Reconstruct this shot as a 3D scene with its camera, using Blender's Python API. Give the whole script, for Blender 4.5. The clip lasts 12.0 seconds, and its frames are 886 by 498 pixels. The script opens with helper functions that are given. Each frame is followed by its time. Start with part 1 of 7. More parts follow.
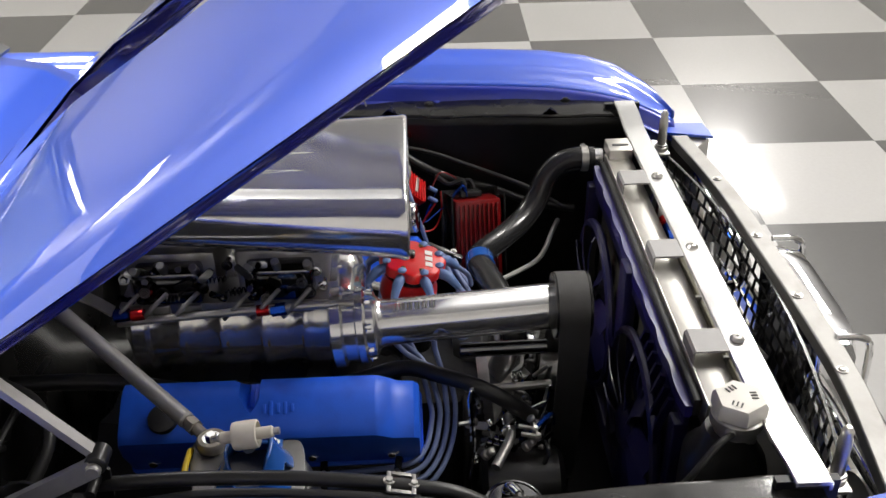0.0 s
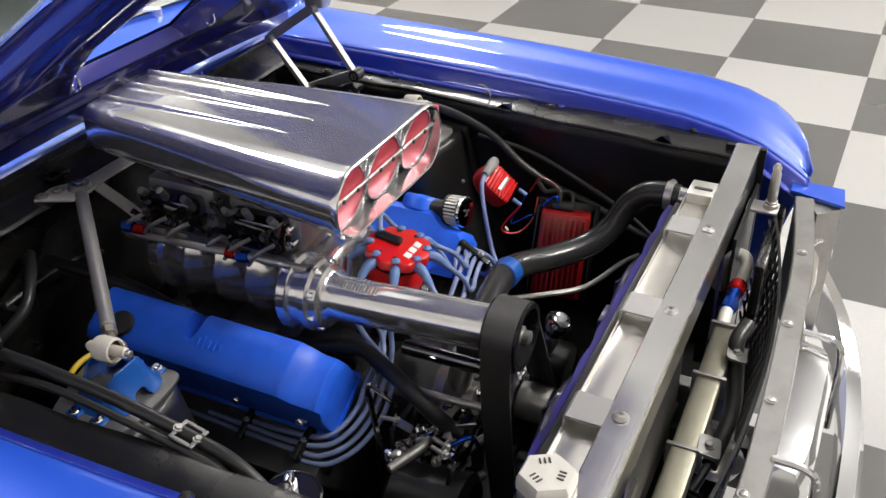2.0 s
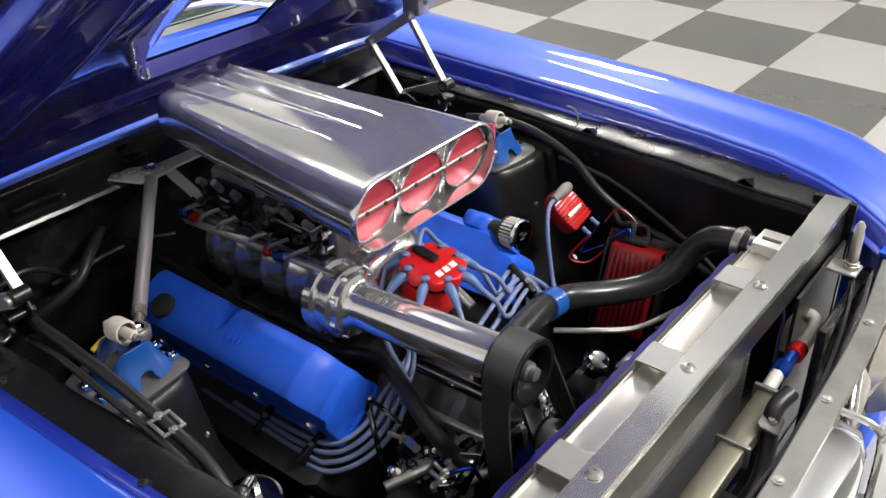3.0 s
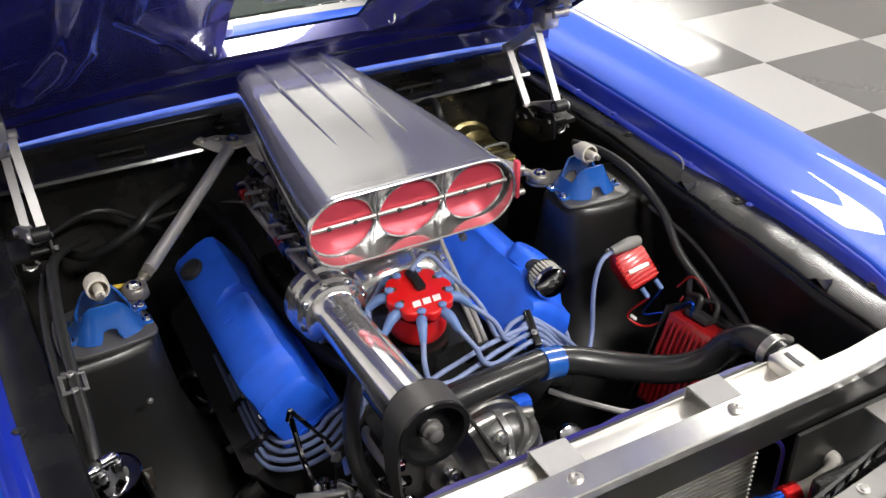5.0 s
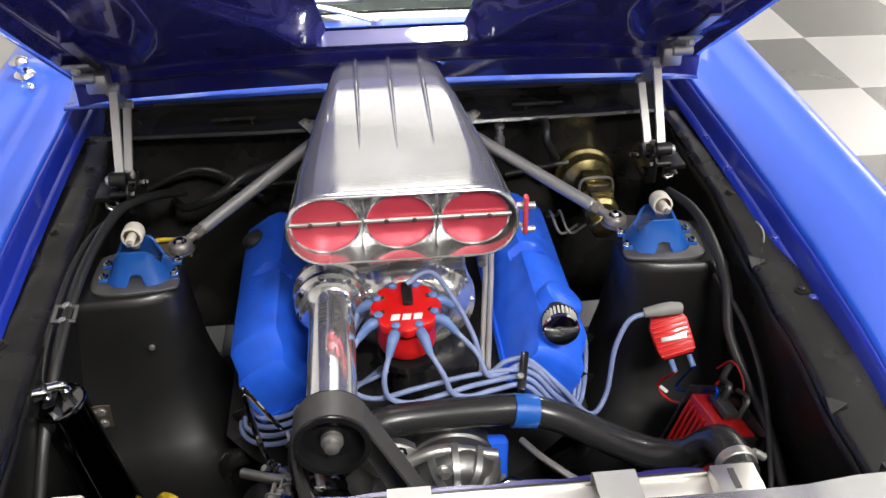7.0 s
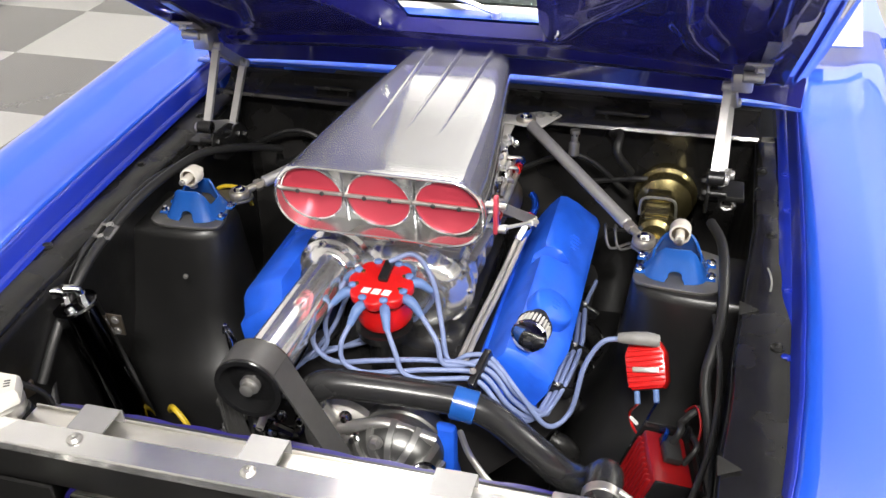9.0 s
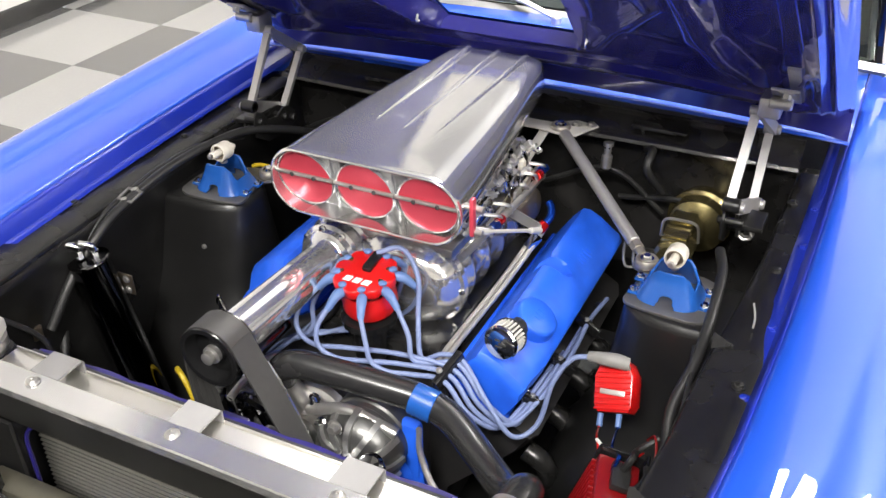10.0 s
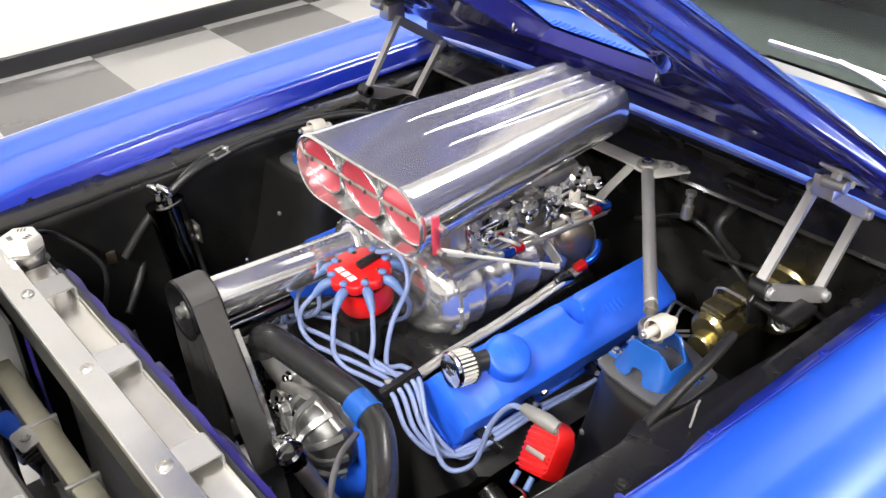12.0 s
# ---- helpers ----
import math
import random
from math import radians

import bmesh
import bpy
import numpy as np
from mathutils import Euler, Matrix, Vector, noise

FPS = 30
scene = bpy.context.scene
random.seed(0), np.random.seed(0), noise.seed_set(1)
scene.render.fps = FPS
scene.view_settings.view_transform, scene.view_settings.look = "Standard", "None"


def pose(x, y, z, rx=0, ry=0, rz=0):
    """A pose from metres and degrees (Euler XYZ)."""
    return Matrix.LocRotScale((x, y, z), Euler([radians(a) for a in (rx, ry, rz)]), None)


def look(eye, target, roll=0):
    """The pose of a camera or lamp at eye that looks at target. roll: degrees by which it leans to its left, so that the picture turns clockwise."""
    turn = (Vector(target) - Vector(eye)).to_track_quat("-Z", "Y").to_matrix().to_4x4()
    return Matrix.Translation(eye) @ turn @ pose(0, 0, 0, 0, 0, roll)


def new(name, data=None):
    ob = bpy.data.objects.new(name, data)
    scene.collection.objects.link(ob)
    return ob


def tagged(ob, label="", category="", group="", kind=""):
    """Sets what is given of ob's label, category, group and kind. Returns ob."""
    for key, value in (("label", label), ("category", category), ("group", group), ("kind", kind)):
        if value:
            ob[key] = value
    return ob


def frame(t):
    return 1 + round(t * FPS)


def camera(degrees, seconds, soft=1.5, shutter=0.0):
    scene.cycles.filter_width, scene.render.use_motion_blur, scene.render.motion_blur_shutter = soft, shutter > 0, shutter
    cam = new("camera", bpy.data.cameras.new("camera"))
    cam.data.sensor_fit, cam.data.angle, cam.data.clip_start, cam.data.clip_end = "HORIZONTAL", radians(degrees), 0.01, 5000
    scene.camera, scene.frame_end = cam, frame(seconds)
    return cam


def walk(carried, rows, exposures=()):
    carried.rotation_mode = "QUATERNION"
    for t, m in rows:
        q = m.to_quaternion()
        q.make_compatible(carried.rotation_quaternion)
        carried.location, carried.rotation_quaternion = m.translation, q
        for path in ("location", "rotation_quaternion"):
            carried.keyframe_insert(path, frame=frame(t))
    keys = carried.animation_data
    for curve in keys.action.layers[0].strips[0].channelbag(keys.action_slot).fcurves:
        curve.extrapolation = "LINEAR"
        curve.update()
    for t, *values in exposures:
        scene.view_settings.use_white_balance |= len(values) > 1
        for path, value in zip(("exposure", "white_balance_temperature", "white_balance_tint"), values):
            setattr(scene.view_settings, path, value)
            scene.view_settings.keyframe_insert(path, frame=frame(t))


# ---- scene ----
cam = camera(49.97, 12.0)
PATH = [
    (0, (-1.383, 0.464, 1.811), (0.2299, 0.4254, 0.8074), -1.39),
    (0.5, (-1.361, 0.285, 1.802), (0.2325, 0.4330, 0.7772), -1.46),
    (1, (-1.326, 0.108, 1.796), (0.2395, 0.4440, 0.7733), -1.41),
    (1.5, (-1.279, -0.061, 1.790), (0.2401, 0.4630, 0.7766), -1.24),
    (2, (-1.210, -0.208, 1.789), (0.2385, 0.5016, 0.7848), -1.07),
    (2.5, (-1.134, -0.309, 1.787), (0.2305, 0.5684, 0.7987), -0.96),
    (3, (-1.049, -0.390, 1.791), (0.2212, 0.6175, 0.8003), -0.86),
    (3.2, (-1.005, -0.424, 1.789), (0.2225, 0.6358, 0.7990), -0.72),
    (4.8, (-0.591, -0.657, 1.835), (0.2105, 0.7217, 0.8012), -0.66),
    (5, (-0.545, -0.674, 1.833), (0.2049, 0.7351, 0.8024), -0.67),
    (5.5, (-0.413, -0.715, 1.834), (0.1891, 0.7630, 0.8027), -0.59),
    (6, (-0.287, -0.744, 1.839), (0.1689, 0.7869, 0.8105), -0.77),
    (6.5, (-0.159, -0.767, 1.841), (0.1410, 0.8027, 0.8126), -0.84),
    (7, (-0.028, -0.786, 1.845), (0.1176, 0.8052, 0.8162), -0.78),
    (7.5, (0.104, -0.807, 1.844), (0.0863, 0.7923, 0.8182), -0.81),
    (7.7, (0.159, -0.811, 1.845), (0.0739, 0.7862, 0.8187), -1.04),
    (9.3, (0.584, -0.773, 1.862), (0.0673, 0.7360, 0.8290), -1.43),
    (9.5, (0.639, -0.756, 1.858), (0.0672, 0.7335, 0.8271), -1.18),
    (10, (0.774, -0.694, 1.852), (0.0533, 0.7333, 0.8262), -1.16),
    (10.5, (0.907, -0.598, 1.853), (0.0419, 0.7465, 0.8264), -1.35),
    (11, (1.021, -0.502, 1.853), (0.0192, 0.7451, 0.8275), -1.43),
    (11.5, (1.133, -0.391, 1.850), (-0.0113, 0.7292, 0.8268), -1.70),
    (12, (1.222, -0.270, 1.849), (-0.0348, 0.7224, 0.8255), -1.98),
]
EXPOSURES = ((0, -0.34), (1.0, -0.06), (1.5, 0.01), (2.5, 0.05), (5.5, 0.11), (7.0, 0.16), (7.5, 0.29), (10, 0.55), (12, 0.66))
walk(cam, [(t, look(eye, target, roll)) for t, eye, target, roll in PATH], EXPOSURES)

# ---- world and light ----
world = bpy.data.worlds.new("world")
scene.world = world
world.use_nodes = True
world.node_tree.nodes["Background"].inputs[0].default_value = (0.75, 0.85, 1.0, 1)
world.node_tree.nodes["Background"].inputs[1].default_value = 0.05

CX, EX = 0.035, 0.025      # centre line of the bay, and of the engine
CEIL = 5.6                 # ceiling height
HANG = 3.9                 # height of the hanging light panels
PANELS = [  # light panels, all out of view: x, y, size x, size y, watts
    (0.05, 2.68, 1.2, 0.62, 148), (0.9, -2.2, 1.2, 0.6, 175), (4.2, 2.7, 1.2, 0.6, 100), (4.2, -2.2, 1.2, 0.6, 155),
    # two make bright patches on the floor; the last is added north fill
    (9.4, -3.2, 2.0, 1.4, 190), (9.5, 11.0, 1.5, 2.0, 180), (0.5, 9.5, 6.0, 4.0, 100),
]
for px, py, sx, sy, watts in PANELS:
    lamp = bpy.data.lights.new("panel_light", "AREA")
    lamp.shape, lamp.size, lamp.size_y, lamp.energy = "RECTANGLE", sx, sy, watts
    lamp.color = (1.0, 0.965, 0.92)
    new("panel_light", lamp).matrix_world = pose(px, py, HANG - 0.045)
    # added upward fill that brightens the ceiling, not a fitting of the room
    up = bpy.data.lights.new("ceiling_fill", "AREA")
    up.shape, up.size, up.size_y, up.energy, up.color = "RECTANGLE", sx, sy, watts * 1.5, lamp.color
    new("ceiling_fill", up).matrix_world = pose(px, py, HANG + 0.03, 180)

# ---- materials ----
def material(name, color, rough=0.5, metal=0.0, vary=0.08, scale=30.0, bump=0.0, bump_scale=200.0, coat=0.0, coat_rough=0.03,
             stain=0.0, stain_color=(0.1, 0.09, 0.08), stain_scale=6.0, spec=0.5, rough_vary=0.0):
    """A node material with colour variation at two scales, fine relief and stains."""
    m = bpy.data.materials.new(name)
    m.use_nodes = True
    nt = m.node_tree
    b = nt.nodes["Principled BSDF"]
    b.inputs["Roughness"].default_value, b.inputs["Metallic"].default_value = rough, metal
    b.inputs["Coat Weight"].default_value, b.inputs["Coat Roughness"].default_value = coat, coat_rough
    b.inputs["Specular IOR Level"].default_value = spec
    geo = nt.nodes.new("ShaderNodeNewGeometry")
    fine = nt.nodes.new("ShaderNodeTexNoise")
    fine.inputs["Scale"].default_value, fine.inputs["Detail"].default_value = scale, 4
    nt.links.new(geo.outputs["Position"], fine.inputs["Vector"])
    broad = nt.nodes.new("ShaderNodeTexNoise")
    broad.inputs["Scale"].default_value, broad.inputs["Detail"].default_value = stain_scale, 5
    nt.links.new(geo.outputs["Position"], broad.inputs["Vector"])
    ramp = nt.nodes.new("ShaderNodeMix")
    ramp.data_type = "RGBA"
    lo, hi = [c * (1 - vary) for c in color], [min(1, c * (1 + vary)) for c in color]
    ramp.inputs[6].default_value, ramp.inputs[7].default_value = (*lo, 1), (*hi, 1)
    nt.links.new(fine.outputs["Fac"], ramp.inputs[0])
    out = ramp.outputs[2]
    if stain > 0:
        mask = nt.nodes.new("ShaderNodeMapRange")
        mask.inputs[1].default_value, mask.inputs[2].default_value, mask.inputs[4].default_value = 0.5, 0.75, stain
        nt.links.new(broad.outputs["Fac"], mask.inputs[0])
        mix = nt.nodes.new("ShaderNodeMix")
        mix.data_type = "RGBA"
        mix.inputs[7].default_value = (*stain_color, 1)
        nt.links.new(mask.outputs[0], mix.inputs[0])
        nt.links.new(out, mix.inputs[6])
        out = mix.outputs[2]
    nt.links.new(out, b.inputs["Base Color"])
    if rough_vary > 0:
        rr = nt.nodes.new("ShaderNodeMapRange")
        rr.inputs[1].default_value, rr.inputs[2].default_value = 0.3, 0.7
        rr.inputs[3].default_value, rr.inputs[4].default_value = max(0.02, rough - rough_vary), min(1, rough + rough_vary)
        nt.links.new(broad.outputs["Fac"], rr.inputs[0])
        nt.links.new(rr.outputs[0], b.inputs["Roughness"])
    if bump > 0:
        grain = nt.nodes.new("ShaderNodeTexNoise")
        grain.inputs["Scale"].default_value, grain.inputs["Detail"].default_value = bump_scale, 3
        nt.links.new(geo.outputs["Position"], grain.inputs["Vector"])
        bn = nt.nodes.new("ShaderNodeBump")
        bn.inputs["Strength"].default_value, bn.inputs["Distance"].default_value = bump, 0.002
        nt.links.new(grain.outputs["Fac"], bn.inputs["Height"])
        nt.links.new(bn.outputs["Normal"], b.inputs["Normal"])
    return m


def brushed(name, color, rough, along=(1, 0, 0), metal=1.0):
    """Metal with fine drawn lines along one axis."""
    m = material(name, color, rough, metal, 0.06, 40, stain=0.25, stain_color=tuple(c * 0.6 for c in color), rough_vary=0.08)
    nt = m.node_tree
    b = nt.nodes["Principled BSDF"]
    geo = nt.nodes.new("ShaderNodeNewGeometry")
    mp = nt.nodes.new("ShaderNodeMapping")
    mp.inputs["Scale"].default_value = [4.0 if a else 420.0 for a in along]
    tx = nt.nodes.new("ShaderNodeTexNoise")
    tx.inputs["Scale"].default_value = 1.0
    bn = nt.nodes.new("ShaderNodeBump")
    bn.inputs["Strength"].default_value, bn.inputs["Distance"].default_value = 0.04, 0.001
    nt.links.new(geo.outputs["Position"], mp.inputs["Vector"])
    nt.links.new(mp.outputs["Vector"], tx.inputs["Vector"])
    nt.links.new(tx.outputs["Fac"], bn.inputs["Height"])
    nt.links.new(bn.outputs["Normal"], b.inputs["Normal"])
    return m


BLUE = material("blue_car_paint", (0.010, 0.086, 0.65), 0.42, 0.12, 0.04, 400, coat=1.0, coat_rough=0.02, spec=0.5)
BLUE.node_tree.nodes["Principled BSDF"].inputs["Coat IOR"].default_value = 1.85
FLANGE = material("deep_blue_flange", (0.010, 0.030, 0.40), 0.3, 0.1, 0.05, 300, coat=1.0, coat_rough=0.03, spec=0.7)
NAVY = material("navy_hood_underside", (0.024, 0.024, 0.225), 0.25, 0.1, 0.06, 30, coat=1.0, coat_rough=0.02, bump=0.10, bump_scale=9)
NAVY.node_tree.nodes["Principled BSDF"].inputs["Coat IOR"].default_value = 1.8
BLUE_VC = material("blue_engine_enamel", (0.018, 0.125, 0.79), 0.42, 0.0, 0.1, 25, bump=0.12, bump_scale=350, stain=0.5, stain_color=(0.008, 0.055, 0.46), stain_scale=15, rough_vary=0.08)
BLUE_BRK = material("blue_bracket_enamel", (0.014, 0.095, 0.40), 0.25, 0.0, 0.1, 30, coat=0.6, coat_rough=0.1, bump=0.05)
BLUE_SHROUD = material("blue_violet_plastic", (0.016, 0.012, 0.12), 0.3, 0.0, 0.1, 20, coat=0.3)
# same plastic below the lit flange, its shade put into a darker violet
SHROUD_SHADED = material("shaded_violet_plastic", (0.007, 0.006, 0.040), 0.35, 0.0, 0.1, 20, coat=0.2)
BLUE_ANO = material("blue_anodised", (0.01, 0.07, 0.45), 0.22, 0.85, 0.1, 60)
RED_ANO = material("red_anodised", (0.6, 0.01, 0.012), 0.22, 0.7, 0.1, 60)
RED = material("red_plastic", (0.62, 0.008, 0.008), 0.28, 0.0, 0.1, 60, coat=0.5, coat_rough=0.1, bump=0.03)
# red of the ignition box, its shade put into a deeper colour
RED_DARK = material("shaded_red_box", (0.22, 0.005, 0.006), 0.32, 0.0, 0.1, 60, coat=0.4, coat_rough=0.1, bump=0.03)
PINK = material("red_anodised_disc", (0.78, 0.075, 0.12), 0.36, 0.45, 0.06, 12, bump=0.03, stain=0.15, stain_color=(0.6, 0.04, 0.07), coat=0.6, coat_rough=0.3)
CHROME = material("chrome", (0.83, 0.83, 0.84), 0.06, 1.0, 0.02, 20, rough_vary=0.03)
POLISHED = material("polished_aluminium", (0.80, 0.80, 0.81), 0.13, 0.89, 0.04, 15, rough_vary=0.06, bump=0.03, bump_scale=25, stain=0.15, stain_color=(0.6, 0.6, 0.63))
CAST = material("cast_aluminium", (0.50, 0.49, 0.47), 0.34, 0.85, 0.15, 60, bump=0.25, bump_scale=260, stain=0.5, stain_color=(0.2, 0.18, 0.15), stain_scale=20)
ALU = brushed("brushed_aluminium", (0.74, 0.74, 0.73), 0.17, (1, 0, 0), 0.86)
STRAP = material("dull_grey_aluminium", (0.36, 0.355, 0.35), 0.58, 0.6, 0.06, 40, bump=0.05, stain=0.2, stain_color=(0.33, 0.325, 0.32))
PLATE = material("pale_steel_plate", (0.68, 0.66, 0.61), 0.42, 0.15, 0.08, 40, bump=0.06, stain=0.2, stain_color=(0.4, 0.38, 0.34))
ALU_DULL = material("dull_sheet_aluminium", (0.80, 0.78, 0.73), 0.36, 0.95, 0.06, 25, rough_vary=0.08, stain=0.3, stain_color=(0.45, 0.43, 0.38))
STEEL = material("zinc_plated_steel", (0.50, 0.49, 0.47), 0.32, 0.82, 0.12, 80, bump=0.08, stain=0.4, stain_color=(0.28, 0.25, 0.2), stain_scale=25)
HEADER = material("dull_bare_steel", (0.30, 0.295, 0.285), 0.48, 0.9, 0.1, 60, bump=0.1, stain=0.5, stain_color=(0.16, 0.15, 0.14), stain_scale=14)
ROD = material("satin_steel_rod", (0.50, 0.49, 0.48), 0.42, 0.65, 0.1, 80, bump=0.08)
COOLER = material("dull_tinted_aluminium", (0.33, 0.315, 0.25), 0.42, 0.9, 0.12, 50, bump=0.1, stain=0.3, stain_color=(0.2, 0.17, 0.12), stain_scale=25)
POLISHED_CAST = material("polished_casting", (0.84, 0.83, 0.81), 0.18, 0.86, 0.08, 30, bump=0.10, bump_scale=45, stain=0.3, stain_color=(0.48, 0.47, 0.45), stain_scale=18, rough_vary=0.08)
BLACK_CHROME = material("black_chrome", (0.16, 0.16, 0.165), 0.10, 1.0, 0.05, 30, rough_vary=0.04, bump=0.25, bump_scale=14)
DULL_TRIM = material("dull_windscreen_trim", (0.26, 0.26, 0.255), 0.45, 1.0, 0.08, 40, stain=0.3, stain_color=(0.2, 0.2, 0.2))
MOUTH = material("brushed_scoop_mouth", (0.62, 0.62, 0.62), 0.24, 0.95, 0.08, 60, rough_vary=0.08, bump=0.05)
SENSOR = material("browned_metal", (0.30, 0.255, 0.20), 0.30, 0.9, 0.1, 50, stain=0.4, stain_color=(0.2, 0.14, 0.1), stain_scale=25)
ALT = material("alternator_casting", (0.36, 0.36, 0.35), 0.36, 0.85, 0.1, 60, bump=0.1, stain=0.3, stain_color=(0.25, 0.25, 0.24), stain_scale=25)
ROD_END = material("dull_rod_end", (0.42, 0.39, 0.34), 0.42, 0.75, 0.12, 80, bump=0.1, stain=0.4, stain_color=(0.25, 0.2, 0.15), stain_scale=30)
BLOCK = material("sooty_black_block", (0.022, 0.021, 0.021), 0.55, 0.0, 0.3, 40, bump=0.3, bump_scale=80, stain=0.5, stain_color=(0.03, 0.03, 0.03))
BRASS = material("yellow_zinc_steel", (0.34, 0.285, 0.13), 0.26, 0.9, 0.12, 50, bump=0.15, bump_scale=40, stain=0.5, stain_color=(0.12, 0.10, 0.06), stain_scale=25)
BLACK = material("black_gloss_enamel", (0.009, 0.0089, 0.0088), 0.36, 0.0, 0.2, 30, bump=0.25, bump_scale=18, coat=0.22, coat_rough=0.20, stain=0.3, stain_color=(0.013, 0.0127, 0.0124))
BLACK_WORN = material("worn_black_paint", (0.015, 0.0148, 0.0145), 0.26, 0.0, 0.3, 40, bump=0.6, bump_scale=28, stain=0.6, stain_color=(0.022, 0.0215, 0.021), stain_scale=13, rough_vary=0.12)
APRON = material("satin_black_apron_paint", (0.009, 0.0089, 0.0088), 0.36, 0.0, 0.25, 40, bump=0.5, bump_scale=22, stain=0.4, stain_color=(0.028, 0.027, 0.026), stain_scale=11, rough_vary=0.10, spec=0.4)
LEDGE = material("worn_grey_black_ledge", (0.010, 0.0098, 0.0096), 0.24, 0.0, 0.3, 45, bump=0.22, bump_scale=26, stain=0.6, stain_color=(0.024, 0.0235, 0.023), stain_scale=9, rough_vary=0.12, spec=0.55)
FIREWALL = material("scuffed_black_gloss", (0.018, 0.0175, 0.017), 0.26, 0.0, 0.25, 35, bump=0.20, bump_scale=20, coat=0.7, coat_rough=0.12, stain=0.7, stain_color=(0.055, 0.052, 0.050), stain_scale=7, rough_vary=0.08)
RUBBER = material("black_rubber", (0.020, 0.020, 0.020), 0.38, 0.0, 0.2, 80, bump=0.1, bump_scale=300)
HOSE = material("glossy_black_hose", (0.021, 0.021, 0.0215), 0.24, 0.0, 0.2, 60, bump=0.12, bump_scale=35, rough_vary=0.06)
ALT_DARK = material("alternator_shell", (0.16, 0.16, 0.155), 0.35, 0.85, 0.1, 60, bump=0.1)
BELT = material("grey_black_belt", (0.04, 0.039, 0.038), 0.55, 0.0, 0.2, 80, bump=0.15, bump_scale=400)
PLASTIC = material("black_plastic", (0.011, 0.011, 0.0115), 0.24, 0.0, 0.2, 60, bump=0.06)
WIRE = material("grey_blue_silicone_lead", (0.19, 0.24, 0.42), 0.45, 0.0, 0.08, 60, bump=0.05)
BOOT = material("blue_silicone_boot", (0.12, 0.20, 0.42), 0.45, 0.0, 0.08, 60, bump=0.05)
BOOT_GREY = material("grey_silicone_boot", (0.22, 0.215, 0.205), 0.5, 0.0, 0.1, 60, bump=0.08)
WHITE_BUSH = material("cream_urethane", (0.68, 0.64, 0.56), 0.42, 0.0, 0.1, 40, bump=0.05, stain=0.4, stain_color=(0.4, 0.35, 0.27), stain_scale=30)
WHITE_MARK = material("white_print", (0.8, 0.8, 0.78), 0.5, 0.0, 0.04)
DARK_MARK = material("dark_print", (0.05, 0.05, 0.05), 0.5, 0.0, 0.04)
ENGRAVE = material("stamped_relief", (0.30, 0.295, 0.29), 0.35, 0.9, 0.04)
BRAID = material("steel_braid", (0.52, 0.50, 0.46), 0.38, 0.6, 0.35, 900, bump=0.8, bump_scale=1200)
YELLOW = material("yellow_lead", (0.6, 0.42, 0.02), 0.45, 0.0, 0.08, 60)
CORE = material("radiator_fins", (0.09, 0.085, 0.07), 0.5, 0.6, 0.3, 200, bump=0.5, bump_scale=500)
TYRE = material("tyre_rubber", (0.02, 0.02, 0.02), 0.75, 0.0, 0.2, 60, bump=0.3)
TRIM_CLOTH = material("dark_cabin_trim", (0.03, 0.03, 0.033), 0.7, 0.0, 0.3, 60, bump=0.3)
WALL = material("white_wall_paint", (0.80, 0.78, 0.74), 0.6, 0.0, 0.02, 4, bump=0.1, bump_scale=120)
CEILING = material("grey_ceiling_paint", (0.33, 0.33, 0.33), 0.7, 0.0, 0.03, 4, bump=0.1, bump_scale=60)
BASE_BLACK = material("black_vinyl_skirting", (0.016, 0.016, 0.016), 0.3, 0.0, 0.2, 20, coat=0.3)
GROUT = material("floor_underlay", (0.10, 0.10, 0.10), 0.5, 0.0, 0.2, 30)


def tile_material(name, color):
    m = material(name, color, 0.22, 0.0, 0.05, 60, coat=0.7, coat_rough=0.06, bump=0.05, bump_scale=30, stain=0.3,
                 stain_color=tuple(c * 0.93 for c in color), stain_scale=1.3, rough_vary=0.04)
    nt = m.node_tree
    b = nt.nodes["Principled BSDF"]
    src = b.inputs["Base Color"].links[0].from_socket
    info = nt.nodes.new("ShaderNodeObjectInfo")
    rng = nt.nodes.new("ShaderNodeMapRange")
    rng.inputs[3].default_value, rng.inputs[4].default_value = 0.93, 1.07
    hsv = nt.nodes.new("ShaderNodeHueSaturation")
    nt.links.new(info.outputs["Random"], rng.inputs[0])
    nt.links.new(rng.outputs[0], hsv.inputs["Value"])
    nt.links.new(src, hsv.inputs["Color"])
    nt.links.new(hsv.outputs[0], b.inputs["Base Color"])
    return m


TILE_LIGHT = tile_material("pale_grey_floor_tile", (0.385, 0.38, 0.37))
TILE_DARK = tile_material("dark_grey_floor_tile", (0.105, 0.104, 0.101))

GLASS = bpy.data.materials.new("windscreen_glass")
GLASS.use_nodes = True
g = GLASS.node_tree.nodes["Principled BSDF"]
g.inputs["Base Color"].default_value, g.inputs["Roughness"].default_value = (0.50, 0.59, 0.54, 1), 0.02
g.inputs["Transmission Weight"].default_value, g.inputs["IOR"].default_value = 1.0, 1.3

LIGHT_FACE = bpy.data.materials.new("light_diffuser")
LIGHT_FACE.use_nodes = True
g = LIGHT_FACE.node_tree.nodes["Principled BSDF"]
g.inputs["Base Color"].default_value = (0.9, 0.9, 0.88, 1)

# ---- building helpers ----
def thing(name, at, label, category, group="", kind=""):
    """An Empty at the base of a thing, whose parts are built in world places."""
    e = new(name)
    e.empty_display_size = 0.05
    e.matrix_basis = Matrix.Translation(at)
    return tagged(e, label, category, group, kind)


